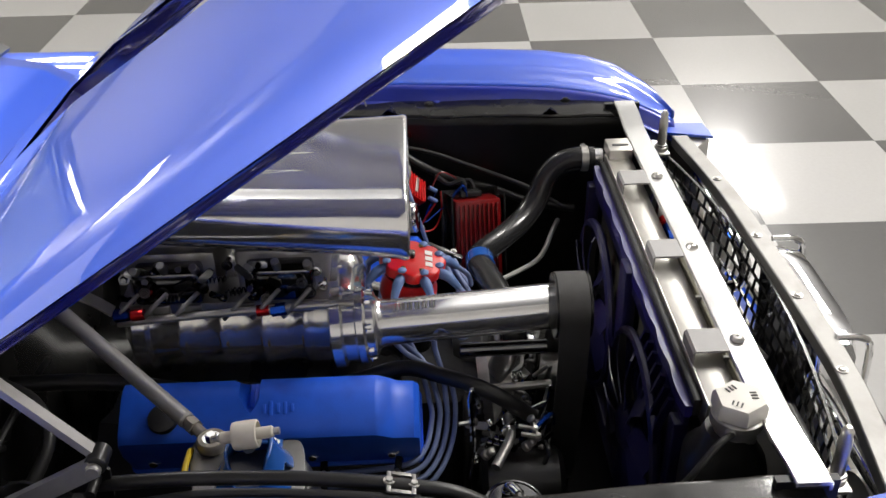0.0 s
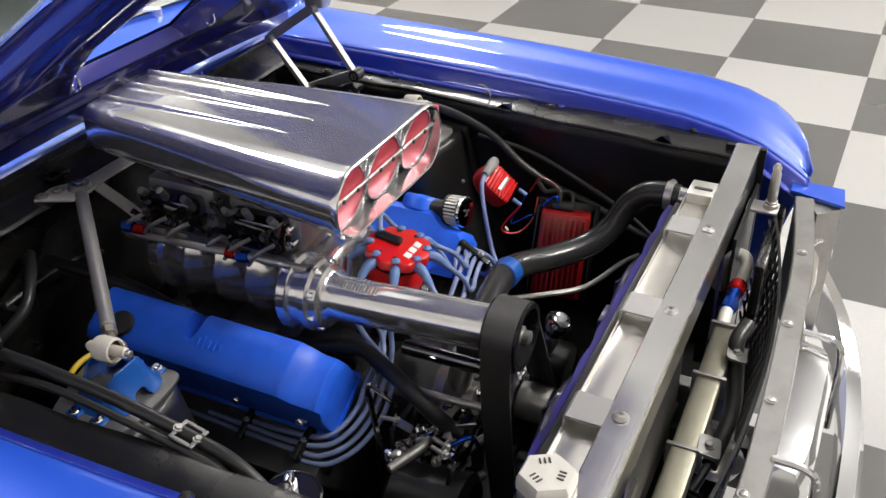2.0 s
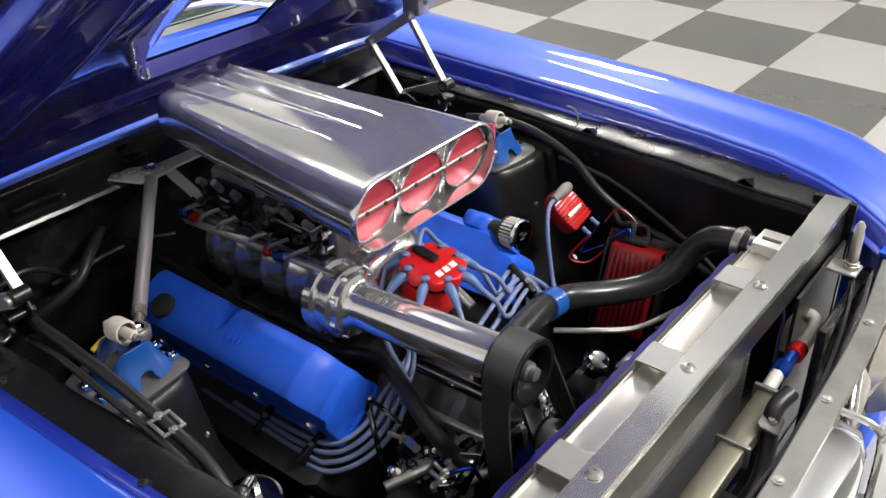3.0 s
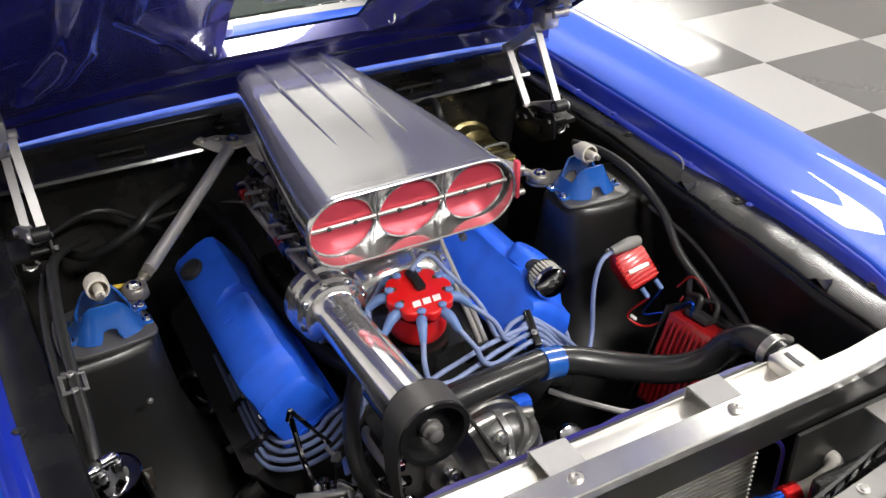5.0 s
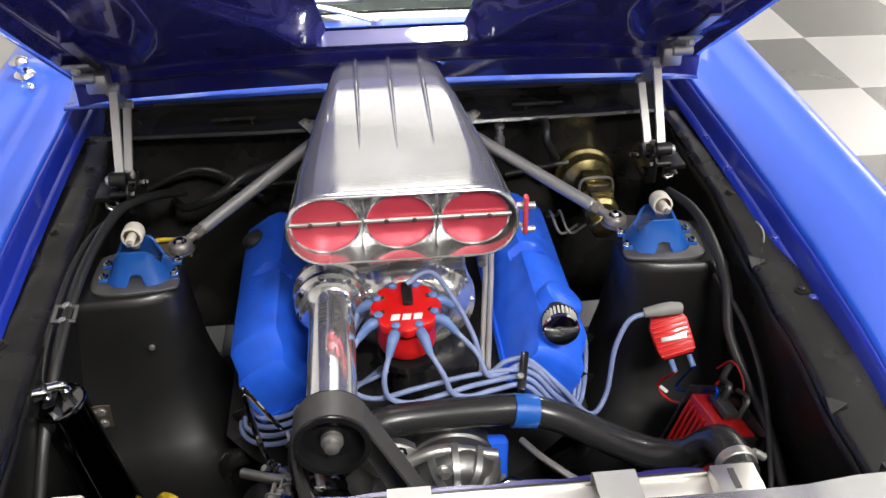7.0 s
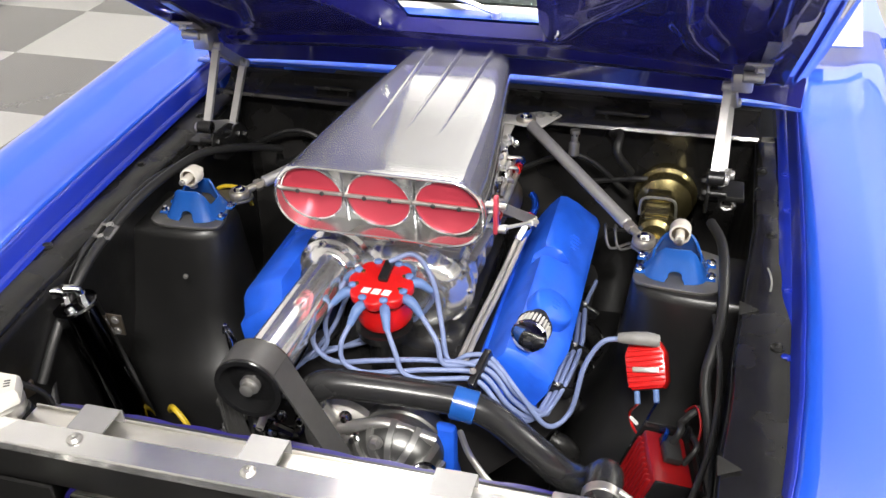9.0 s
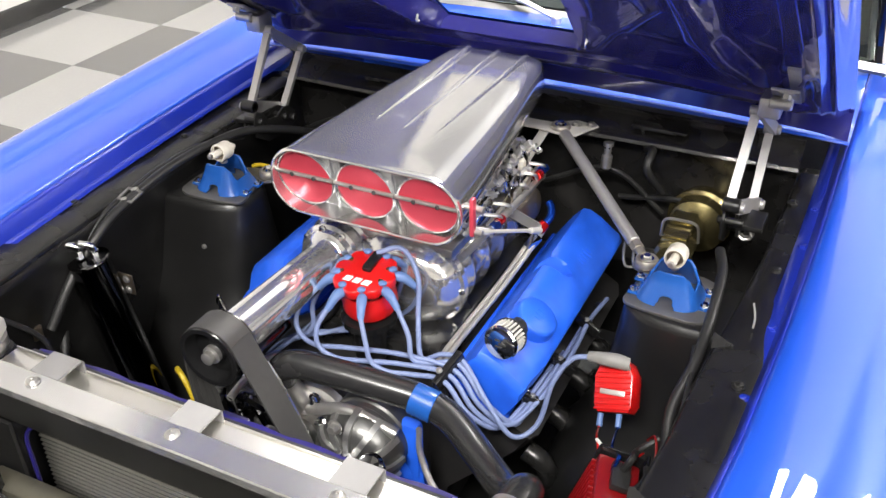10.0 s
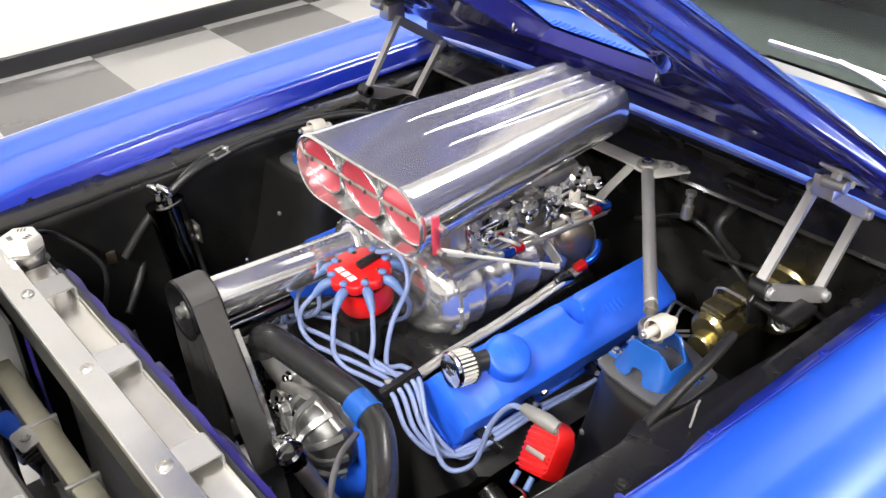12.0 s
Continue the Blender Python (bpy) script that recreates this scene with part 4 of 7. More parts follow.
def fan_shroud():
    e = thing("fan_shroud", (0.02, 0.11, 0.45), "violet-blue ribbed fan shroud behind the radiator", "fan shroud")
    bm = B()
    for x, z, w, h in ((0.02, 0.893, 0.76, 0.03), (0.02, 0.46, 0.76, 0.05), (-0.345, 0.66, 0.03, 0.40), (0.385, 0.66, 0.03, 0.40), (0.02, 0.68, 0.05, 0.42)):
        box(bm, (x, 0.100 if h > 0.035 else 0.0935, z if h > 0.035 else 0.858), (w, 0.024 if h > 0.035 else 0.010, h), None, 0.004)
    pieces("shroud_frame", bm, SHROUD_SHADED, e)
    part("seal_strip", box(B(), (0.02, 0.0805, 0.890), (0.76, 0.0125, 0.030), None, 0.003), RUBBER, e, "black rubber seal strip")
    bm = B()   # wavy top flange behind the rubber seal
    loft(bm, [[(-0.36 + 0.76 * k / 60, 0.0872, 0.874), (-0.36 + 0.76 * k / 60, 0.0872, 0.894), (-0.36 + 0.76 * k / 60, 0.098 + 0.004 * abs(math.sin(k * 0.42)), 0.895), (-0.36 + 0.76 * k / 60, 0.098 + 0.004 * abs(math.sin(k * 0.42)), 0.874)] for k in range(61)])
    part("top_flange", bm, BLUE_SHROUD, e, "wavy violet top flange")
    for cx in (-0.165, 0.205):
        bm = B()
        tube(bm, [(cx + 0.165 * math.cos(a), 0.118, 0.68 + 0.165 * math.sin(a)) for a in np.linspace(0, 2 * math.pi, 37)], 0.009, 8, 1)
        part("fan_ring", bm, SHROUD_SHADED, e)
        bm = lathe(B(), [(0.045, 0), (0.045, 0.03), (0.03, 0.04), (0, 0.042)], (cx, 0.10, 0.68), (0, 1, 0), 24)
        hub = part("fan_hub", bm, SHROUD_SHADED, e)
        for k in range(10):
            a = 2 * math.pi * k / 10
            d, t = Vector((math.cos(a), 0, math.sin(a))), Vector((-math.sin(a), 0, math.cos(a)))
            bm = strap(B(), [Vector((cx, 0.125, 0.68)) + d * 0.04, Vector((cx, 0.128, 0.68)) + d * 0.10 + t * 0.02, Vector((cx, 0.125, 0.68)) + d * 0.152 + t * 0.05], 0.04, 0.003, Vector((0, 0.5, 0)) + t, 4)
            part("fan_blade", bm, SHROUD_SHADED, hub)
    bm = B()   # vertical ribs and flaps on the face
    for k in range(7):
        x = -0.31 + k * 0.028
        strap(bm, [(x, 0.102, 0.865), (x + 0.004, 0.118, 0.80), (x, 0.105, 0.72)], 0.006, 0.012, (1, 0, 0), 5)
    pieces("shroud_rib", bm, SHROUD_SHADED, e)


def hood_pins():
    for x in (0.520, -0.486):
        e = thing("hood_pin", (x, -0.074, 0.86), "chrome hood pin on a small steel bracket", "hood pin", "hood pins")
        bm = B()
        lathe(bm, [(0.014, 0.868), (0.014, 0.876), (0.0095, 0.878), (0.0095, 0.940), (0.0075, 0.946), (0.0085, 0.954), (0.004, 0.962)], (x, -0.074, 0), (0, 0, 1), 14)
        part("pin", bm, ALU_DULL, e)
        bm = box(B(), (x, -0.06, 0.864), (0.045, 0.06, 0.006), None, 0.002)
        part("bracket", bm, STEEL, e)
        bm = lathe(B(), [(0.0135, 0.874), (0.0135, 0.881), (0.010, 0.882)], (x, -0.074, 0), (0, 0, 1), 6)
        part("lock_nut", bm, STEEL, e)


def cooler_and_fittings():
    e = thing("receiver_drier", (0.15, -0.055, 0.60), "dull brass-tinted aluminium cooler bar before the radiator", "cooler")
    bm = B()
    a, b = Vector((0.225, -0.064, 0.772)), Vector((-0.33, -0.070, 0.765))
    box(bm, (0, 0, 0), ((a - b).length, 0.041, 0.034), put((a + b) / 2, (0, 0, 1), a - b), 0.006)
    part("cooler_body", bm, COOLER, e)
    bm = B()
    for t in (0.03, 0.30, 0.62):
        p = a.lerp(b, t)
        box(bm, p, (0.008, 0.055, 0.042), None, 0.002)
    pieces("clip", bm, HEADER, e)
    bm = tube(B(), [(0.225, -0.054, 0.772), (0.285, -0.052, 0.776)], 0.012, 12, 2, False)
    part("end_fitting", bm, PLATE, e, "pale end fitting")
    s = thing("cooler_hose", (0.33, -0.055, 0.74), "steel-braided hose with blue and red anodised fittings", "hose")
    bm = cyl(B(), (0.270, -0.052, 0.775), (0.300, -0.053, 0.777), 0.0165, 6, 0.002)
    cyl(bm, (0.298, -0.053, 0.777), (0.336, -0.055, 0.776), 0.0125, 16, 0.002)
    part("blue_nut", bm, BLUE_ANO, s, "blue anodised nut")
    part("red_collar", cyl(B(), (0.334, -0.055, 0.776), (0.366, -0.056, 0.774), 0.0165, 16, 0.003), RED_ANO, s, "red anodised collar")
    bm = tube(B(), [(0.360, -0.056, 0.774), (0.395, -0.058, 0.775), (0.425, -0.058, 0.782), (0.443, -0.052, 0.790), (0.446, -0.036, 0.790), (0.435, -0.020, 0.770), (0.42, -0.014, 0.72)], 0.0125, 12)
    part("braided_hose", bm, BRAID, s)
    h = thing("horn", (0.05, -0.10, 0.55), "dull steel horn on a punched bracket", "horn")
    bm = lathe(B(), [(0.03, 0), (0.055, 0.01), (0.058, 0.03), (0.03, 0.045), (0.0, 0.047)], (0.0, -0.085, 0.66), (0.1, -0.3, 0.9), 24)
    part("horn_body", bm, STEEL, h)
    bm = B()
    for x, y, z in ((0.13, -0.095, 0.79), (-0.10, -0.10, 0.78)):
        prism(bm, rounded(0.05, 0.034, 0.008), pose(x, y, z, 12, 5, 8), 0.004)
        bolt(bm, (x, y, z + 0.005), (0, 0, 1), 0.006, 0.005)
    pieces("bracket", bm, HEADER, h)
    bm = tube(B(), [(0.19, -0.10, 0.815), (0.15, -0.09, 0.80), (0.12, -0.10, 0.76), (0.06, -0.11, 0.72), (-0.05, -0.10, 0.70)], 0.014, 10)
    part("loom", bm, RUBBER, h, "black corrugated loom")
    w = thing("wiring_plug", (-0.20, -0.08, 0.66), "blue plastic wiring plug with a black ribbed block on the loom", "wiring plug")
    part("blue_shell", prism(B(), rounded(0.070, 0.040, 0.012, 4), pose(-0.245, -0.085, 0.690, 35, 12, 20), 0.030, 0.006), BLUE_VC, w, "crumpled blue plastic shell")
    m = pose(-0.155, -0.080, 0.690, 20, 0, 8)
    part("block", box(B(), (0, 0, 0), (0.060, 0.045, 0.05), m, 0.004), PLASTIC, w)
    for k in range(5):
        part("block_rib", box(B(), (-0.022 + 0.011 * k, 0, 0.026), (0.005, 0.040, 0.006), m, 0.001), PLASTIC, w)
    part("lead", tube(B(), [(-0.225, -0.085, 0.695), (-0.20, -0.08, 0.715), (-0.18, -0.08, 0.70)], 0.007, 8), RUBBER, w)
    part("tail", tube(B(), [(-0.13, -0.08, 0.69), (-0.09, -0.09, 0.69), (-0.045, -0.10, 0.70)], 0.007, 8), RUBBER, w)
    # braces that stand from the cross panel so that the parts are held
    bm = B()
    for x in (0.2, -0.2):
        box(bm, (x, -0.06, 0.66), (0.02, 0.05, 0.15), None, 0.003)
    pieces("stay", bm, BLACK, e)
    bm = box(B(), (0.0, -0.06, 0.62), (0.03, 0.05, 0.1), None, 0.003)
    part("stay", bm, BLACK, h)


# ---- engine ----
def engine():
    e = thing("engine", (EX, 0.65, 0.30), "black V-eight engine block with blue valve covers", "engine")
    bm = B()
    rows = []
    for y in (0.485, 0.50, 0.98, 1.02):
        k = 0.96 if y in (0.485, 1.02) else 1
        rows.append([(EX + x * k, y, z) for x, z in ((-0.13, 0.32), (0.13, 0.32), (0.16, 0.45), (0.30, 0.60), (0.33, 0.645), (0.19, 0.730), (0.12, 0.70), (-0.12, 0.70), (-0.19, 0.730), (-0.33, 0.645), (-0.30, 0.60), (-0.16, 0.45))])
    loft(bm, rows)
    box(bm, (EX, 0.43, 0.51), (0.24, 0.14, 0.36), None, 0.02)
    part("block", bm, BLOCK, e, "black engine block")
    bm = B()
    box(bm, (EX, 0.74, 0.715), (0.26, 0.46, 0.08), None, 0.01)
    part("intake_manifold", bm, BLACK_WORN, e, "black cast intake manifold")
    for side in (-1, 1):
        valve_cover(e, side)
    # front cover, water pump, pulleys
    bm = B()
    lathe(bm, [(0.10, 0.0), (0.105, -0.03), (0.075, -0.05), (0.06, -0.09), (0.0, -0.092)], (EX + 0.06, 0.40, 0.57), (0, 1, 0), 28)
    box(bm, (EX + 0.10, 0.375, 0.58), (0.12, 0.03, 0.26), None, 0.012)
    part("timing_cover", bm, BLUE_VC, e, "blue enamelled front cover")
    bm = lathe(B(), [(0.085, 0), (0.085, 0.012), (0.075, 0.016), (0.075, 0.05), (0.085, 0.054), (0.085, 0.062)], (EX, 0.20, 0.44), (0, 1, 0), 36)
    part("crank_pulley", bm, PLASTIC, e, "black crank pulley")
    bm = B()
    for k in range(8):
        a = 2 * math.pi * k / 8
        bolt(bm, (EX + 0.03 + 0.09 * math.cos(a), 0.335, 0.60 + 0.09 * math.sin(a)), (0, -1, 0), 0.007, 0.008)
    pieces("cover_bolt", bm, STEEL, e)
    # exhaust headers below the heads
    for side in (-1, 1):
        for k in range(4):
            y = 0.52 + 0.12 * k
            bm = tube(B(), [(EX + side * 0.30, y, 0.58), (EX + side * 0.335, y, 0.56), (EX + side * 0.34, y + 0.02, 0.50), (EX + side * 0.30, y + 0.06, 0.42)], 0.02, 10)
            part("header_pipe", bm, BLACK_WORN, e, "blackened steel exhaust header pipe")
    return e


VC_Y = {1: (0.465, 0.985), -1: (0.480, 0.950)}


def valve_cover(e, side):
    """A tilted cast cover with a bevelled top, a scalloped inner edge and end steps."""
    y0, y1 = VC_Y[side]
    tilt = radians(34 if side > 0 else 31) * side
    m = Matrix.Translation((EX + side * (0.240 if side > 0 else 0.226), 0, 0.745)) @ Matrix.Rotation(tilt, 4, "Y")
    L = y1 - y0

    def row(t, w, h, sink=0.0, notch=0.0):
        y = y0 + t * L
        pts = [(-w, -0.03), (-w, h * 0.55), (-w + 0.004 + notch, h * 0.9 - sink), (-w + 0.016 + notch, h - sink * 0.5), (max(-0.02, -w + 0.022 + notch), h + 0.003), (w - 0.024, h), (w - 0.010, h * 0.9), (w - 0.002, h * 0.55), (w, -0.03)]
        return [m @ Vector((side * x, y, z)) for x, z in pts]
    w, h = (0.060, 0.089) if side > 0 else (0.056, 0.092)
    rows = [row(0, w * 0.9, h * 0.45), row(0.004, w * 0.94, h * 0.55), row(0.02, w * 0.96, h * 0.66), row(0.075, w * 0.97, h * 0.70), row(0.10, w, h * 0.80), row(0.135, w, h * 0.97), row(0.15, w, h),
            row(0.50, w, h), row(0.530, w, h), row(0.533, w, h, 0.016, 0.020), row(0.545, w, h, 0.028, 0.034), row(0.56, w, h, 0.032, 0.040), row(0.577, w, h, 0.026, 0.034), row(0.589, w, h, 0.010, 0.018), row(0.60, w, h, 0, 0.004), row(0.62, w, h), row(0.975, w, h), row(0.99, w, h * 0.97), row(1, w * 0.97, h * 0.8)]
    vc = part("valve_cover", loft(B(), rows), BLUE_VC, e, "blue enamelled cast valve cover", 32)
    bm = B()
    prism(bm, [(x, y) for x, y in rounded(2 * w + 0.012, L + 0.008, 0.012)], m @ Matrix.Translation((0, (y0 + y1) / 2, -0.034)), 0.008)
    part("cover_flange", bm, BLUE_VC, vc)
    bm = B()
    for k in range(4):
        bolt(bm, m @ Vector((side * (w - 0.004), y0 + L * (0.1 + 0.27 * k), 0.012)), m.to_3x3() @ Vector((side * 1.0, 0, 0.3)), 0.008, 0.01)
    pieces("cover_bolt", bm, CHROME, vc, "bright cover bolt")
    if side < 0:
        bm = lathe(B(), [(0.02, 0), (0.024, 0.006), (0.022, 0.014), (0.01, 0.018), (0, 0.018)], m @ Vector((side * 0.012, y1 - 0.075, h)), m.to_3x3() @ Vector((0, 0, 1)), 20)
        part("grommet", bm, RUBBER, vc, "black rubber grommet")
    # raised badge bars on the crest
    bm = B()
    for k, wd in enumerate((0.012, 0.020, 0.016, 0.024, 0.014)):
        box(bm, (side * -0.0, y0 + L * 0.42 + k * 0.011 + (0.25 * L if side > 0 else 0.0), h + 0.0025), (wd, 0.006, 0.0018), m, 0.0006)
    part("raised_badge", bm, BLUE_VC, vc, "raised badge of plain bars")
    if side > 0:
        # round filler boss and the breather before it
        c = m @ Vector((-0.014, 0.580, h - 0.004))
        n = m.to_3x3() @ Vector((0, 0, 1))
        part("filler_boss", lathe(B(), [(0.043, 0), (0.041, 0.022), (0.039, 0.027), (0.035, 0.030), (0, 0.031)], c, n, 32), BLUE_VC, vc, "round blue filler boss")
        bm = B()
        for k, wd in enumerate((0.012, 0.02, 0.016)):
            box(bm, (-0.014, 0.570 + k * 0.01, h + 0.0275), (wd, 0.003, 0.0015), m, 0.0005)
        part("boss_mark", bm, BLUE_VC, vc)


def breather():
    p, ax = Vector((0.292, 0.510, 0.846)), Vector((-0.12, -1, 0.12)).normalized()
    e = thing("breather_filter", p, "small chrome breather filter with dark pleats on the blue filler", "breather")
    part("neck", cyl(B(), p + Vector((0.004, 0.045, -0.008)), p, 0.018, 16), RUBBER, e)
    part("back_cap", lathe(B(), [(0.018, 0), (0.031, 0.003), (0.032, 0.007), (0.02, 0.008)], p - ax * 0.006, ax, 32), RUBBER, e)
    fl = part("filter_core", lathe(B(), [(0.026, 0.0), (0.026, 0.032)], p, ax, 28), TRIM_CLOTH, e, "dark filter gauze")
    for k in range(26):
        a = 2 * math.pi * k / 26
        m = put(p, ax)
        d = m.to_3x3() @ Vector((math.cos(a), math.sin(a), 0))
        part("pleat", strap(B(), [p + d * 0.028, p + d * 0.029 + ax * 0.03], 0.0035, 0.004, d.cross(ax), 1, False), PLATE, fl)
    part("face_cap", lathe(B(), [(0.024, 0.028), (0.031, 0.029), (0.032, 0.033), (0.029, 0.037), (0.018, 0.038), (0.0, 0.0375)], p, ax, 32), CHROME, e, "domed chrome face")
    bm = B()
    m = put(p + ax * 0.0382, ax)
    for dx, dy, w in ((-0.004, 0.006, 0.010), (0.005, 0.0, 0.014), (-0.002, -0.006, 0.012)):
        box(bm, (dx, dy, 0), (w, 0.0035, 0.0006), m)
    part("face_mark", bm, DARK_MARK, e)


def blower():
    e = thing("supercharger", (EX, 0.72, 0.75), "polished ribbed supercharger case with a long drive snout", "supercharger")
    bm = B()

    def sec(y, k=1.0):
        return [(EX + 0.008 + 0.126 * k * math.copysign(abs(math.cos(a)) ** 0.92, math.cos(a)), y, 0.828 + 0.100 * k * math.copysign(abs(math.sin(a)) ** 0.92, math.sin(a))) for a in np.linspace(0, 2 * math.pi, 40, endpoint=False)]
    rows = []
    for y, k in ((0.568, 0.45), (0.570, 0.62), (0.576, 0.74), (0.588, 0.84), (0.600, 0.90), (0.612, 0.93), (0.614, 0.99), (0.626, 1.0), (0.630, 0.95), (0.66, 0.93), (0.664, 0.958), (0.672, 0.958), (0.676, 0.92), (0.73, 0.92), (0.734, 0.958), (0.742, 0.958), (0.746, 0.92), (0.80, 0.92), (0.804, 0.958),
                 (0.812, 0.958), (0.816, 0.92), (0.87, 0.92), (0.874, 0.958), (0.882, 0.958), (0.886, 0.92), (0.93, 0.92), (0.936, 1.0), (0.958, 1.0), (0.965, 0.9), (0.985, 0.6)):
        rows.append(sec(y, k))
    loft(bm, rows)
    part("case", bm, POLISHED_CAST, e, "polished ribbed case", 50)
    bm = B()
    for k in range(14):
        a = 2 * math.pi * k / 14
        bolt(bm, (EX + 0.008 + 0.119 * math.cos(a), 0.613, 0.828 + 0.094 * math.sin(a)), (0, -1, 0), 0.004, 0.006)
    pieces("case_bolt", bm, CHROME, e)
    # snout with stepped flange
    a, b = Vector((-0.1, 0.60, 0.868)), Vector((-0.098, 0.245, 0.893))
    ax = (b - a).normalized()
    L = (b - a).length
    prof = [(0.060, -0.02), (0.068, -0.016), (0.068, 0.0), (0.060, 0.004), (0.060, 0.022), (0.064, 0.025), (0.064, 0.036), (0.057, 0.040), (0.055, 0.052), (0.046, 0.055), (0.0415, 0.060), (0.0385, 0.068), (0.0385, L - 0.004), (0.036, L)]
    sn = part("snout", lathe(B(), prof, a, ax, 40), POLISHED, e, "polished snout tube with stepped flange", 45)
    bm = B()
    m = put(a, ax)
    for k in range(8):
        an = 2 * math.pi * (k + 0.3) / 8
        bolt(bm, m @ Vector((0.056 * math.cos(an), 0.056 * math.sin(an), 0.041)), ax, 0.005, 0.008)
    pieces("flange_bolt", bm, CHROME, sn)
    def crest(t, off, lift):   # a place on the tube's upper side
        an = math.atan2(off, 0.037)
        up = Vector((math.sin(an), 0, math.cos(an)))
        return a + ax * t + up * (0.0385 + lift), up
    bm = B()   # one word that cannot be read, as stamped bars
    t = 0.082
    for s in (0.009, 0.008, 0.010, 0.009, 0.009, 0.010):
        c, up = crest(t + s / 2, -0.012, 0.0)
        for q in (-0.27, 0.27):
            box(bm, (0, 0, 0), (0.013, s * 0.28, 0.0014), put(c + ax * s * q, up, (1, 0, 0)))
        t += s + 0.003
    pieces("stamped_mark", bm, ENGRAVE, sn, "stamped bars of lettering")
    word = bpy.data.curves.new("stamped_word", "FONT")
    word.body, word.size, word.extrude, word.align_x, word.space_character = "INDUCTION", 0.0185, 0.0009, "LEFT", 1.12
    word.materials.append(ENGRAVE)
    c, up = crest(0.192, 0.0165, -0.0002)
    tx, n = -ax, crest(0.1, 0.010, 0)[1]
    ty = n.cross(tx).normalized()
    ob = new("stamped_word", word)
    m = Matrix((tx, ty, tx.cross(ty))).transposed().to_4x4()
    m.translation = c
    ob.parent = sn
    ob.matrix_world = m
    tagged(ob, "raised stamped lettering")
    pl = Vector((-0.098, 0.19, 0.893))
    part("drive_pulley", lathe(B(), [(0.0, 0.020), (0.018, 0.020), (0.020, 0.026), (0.044, 0.030), (0.0465, 0.004), (0.055, 0.004), (0.055, 0.0075), (0.050, 0.009), (0.050, 0.058), (0.055, 0.059), (0.055, 0.063), (0.02, 0.064)], pl, (0, 1, 0), 44), PLASTIC, e, "black ribbed drive pulley")
    bm = B()
    lathe(bm, [(0.016, 0.022), (0.016, 0.012), (0.011, 0.010), (0.011, 0.0), (0.007, -0.002), (0.0, -0.002)], pl, (0, 1, 0), 20)
    part("pulley_bolt", bm, STEEL, e, "bright pulley bolt")


def belt_drive():
    """The wide belt from the drive pulley down to the crank, with its idler."""
    pulleys = [(Vector((-0.098, 0, 0.893)), 0.0525), (Vector((0.047, 0, 0.635)), 0.036), (Vector((EX, 0, 0.44)), 0.078)]
    c = [p for p, _ in pulleys]
    pts = []
    for k in range(17):   # round the top
        a = radians(35 + (195 - 35) * k / 16)
        pts.append((c[0].x + 0.0545 * math.cos(a), 0.224, c[0].z + 0.0545 * math.sin(a)))
    pts += [(-0.152, 0.224, 0.80), (-0.10, 0.224, 0.52)]
    for k in range(9):
        a = radians(170 + 170 * k / 8)
        pts.append((c[2].x + 0.08 * math.cos(a), 0.224, c[2].z + 0.08 * math.sin(a)))
    pts += [(0.10, 0.224, 0.56)]
    for k in range(7):
        a = radians(-20 + 60 * k / 6)
        pts.append((c[1].x + 0.0385 * math.cos(a), 0.224, c[1].z + 0.0385 * math.sin(a)))
    pts.append(pts[0])
    e = thing("drive_belt", (EX, 0.224, 0.36), "wide grey-black ribbed belt over the drive pulley", "belt")
    part("outer_band", strap(B(), pts, 0.050, 0.004, (0, 1, 0), 2), BELT, e)
    for dy in (-0.018, -0.006, 0.006, 0.018):
        mid = Vector((sum(p[0] for p in pts) / len(pts), 0, sum(p[2] for p in pts) / len(pts)))
        part("rib", strap(B(), [Vector((p[0], p[1] + dy, p[2])) + (mid - Vector((p[0], 0, p[2]))).normalized() * 0.0025 for p in pts], 0.008, 0.003, (0, 1, 0), 2), BELT, e)
    e = thing("idler_pulley", (0.047, 0.25, 0.62), "dull metal idler pulley on a polished arm", "pulley")
    part("roller", lathe(B(), [(0.01, 0), (0.034, 0.002), (0.036, 0.006), (0.036, 0.056), (0.034, 0.06), (0.012, 0.062)], (0.047, 0.194, 0.635), (0, 1, 0), 32), STEEL, e)
    part("arm", strap(B(), [(-0.055, 0.262, 0.845), (-0.02, 0.262, 0.78), (0.035, 0.262, 0.64), (0.047, 0.262, 0.60)], 0.04, 0.010, (1, 0, 0.5), 4), ALU, e, "pale aluminium tensioner arm")
    part("arm_bolt", bolt(B(), (0.047, 0.194, 0.635), (0, -1, 0), 0.009, 0.008), CHROME, e)


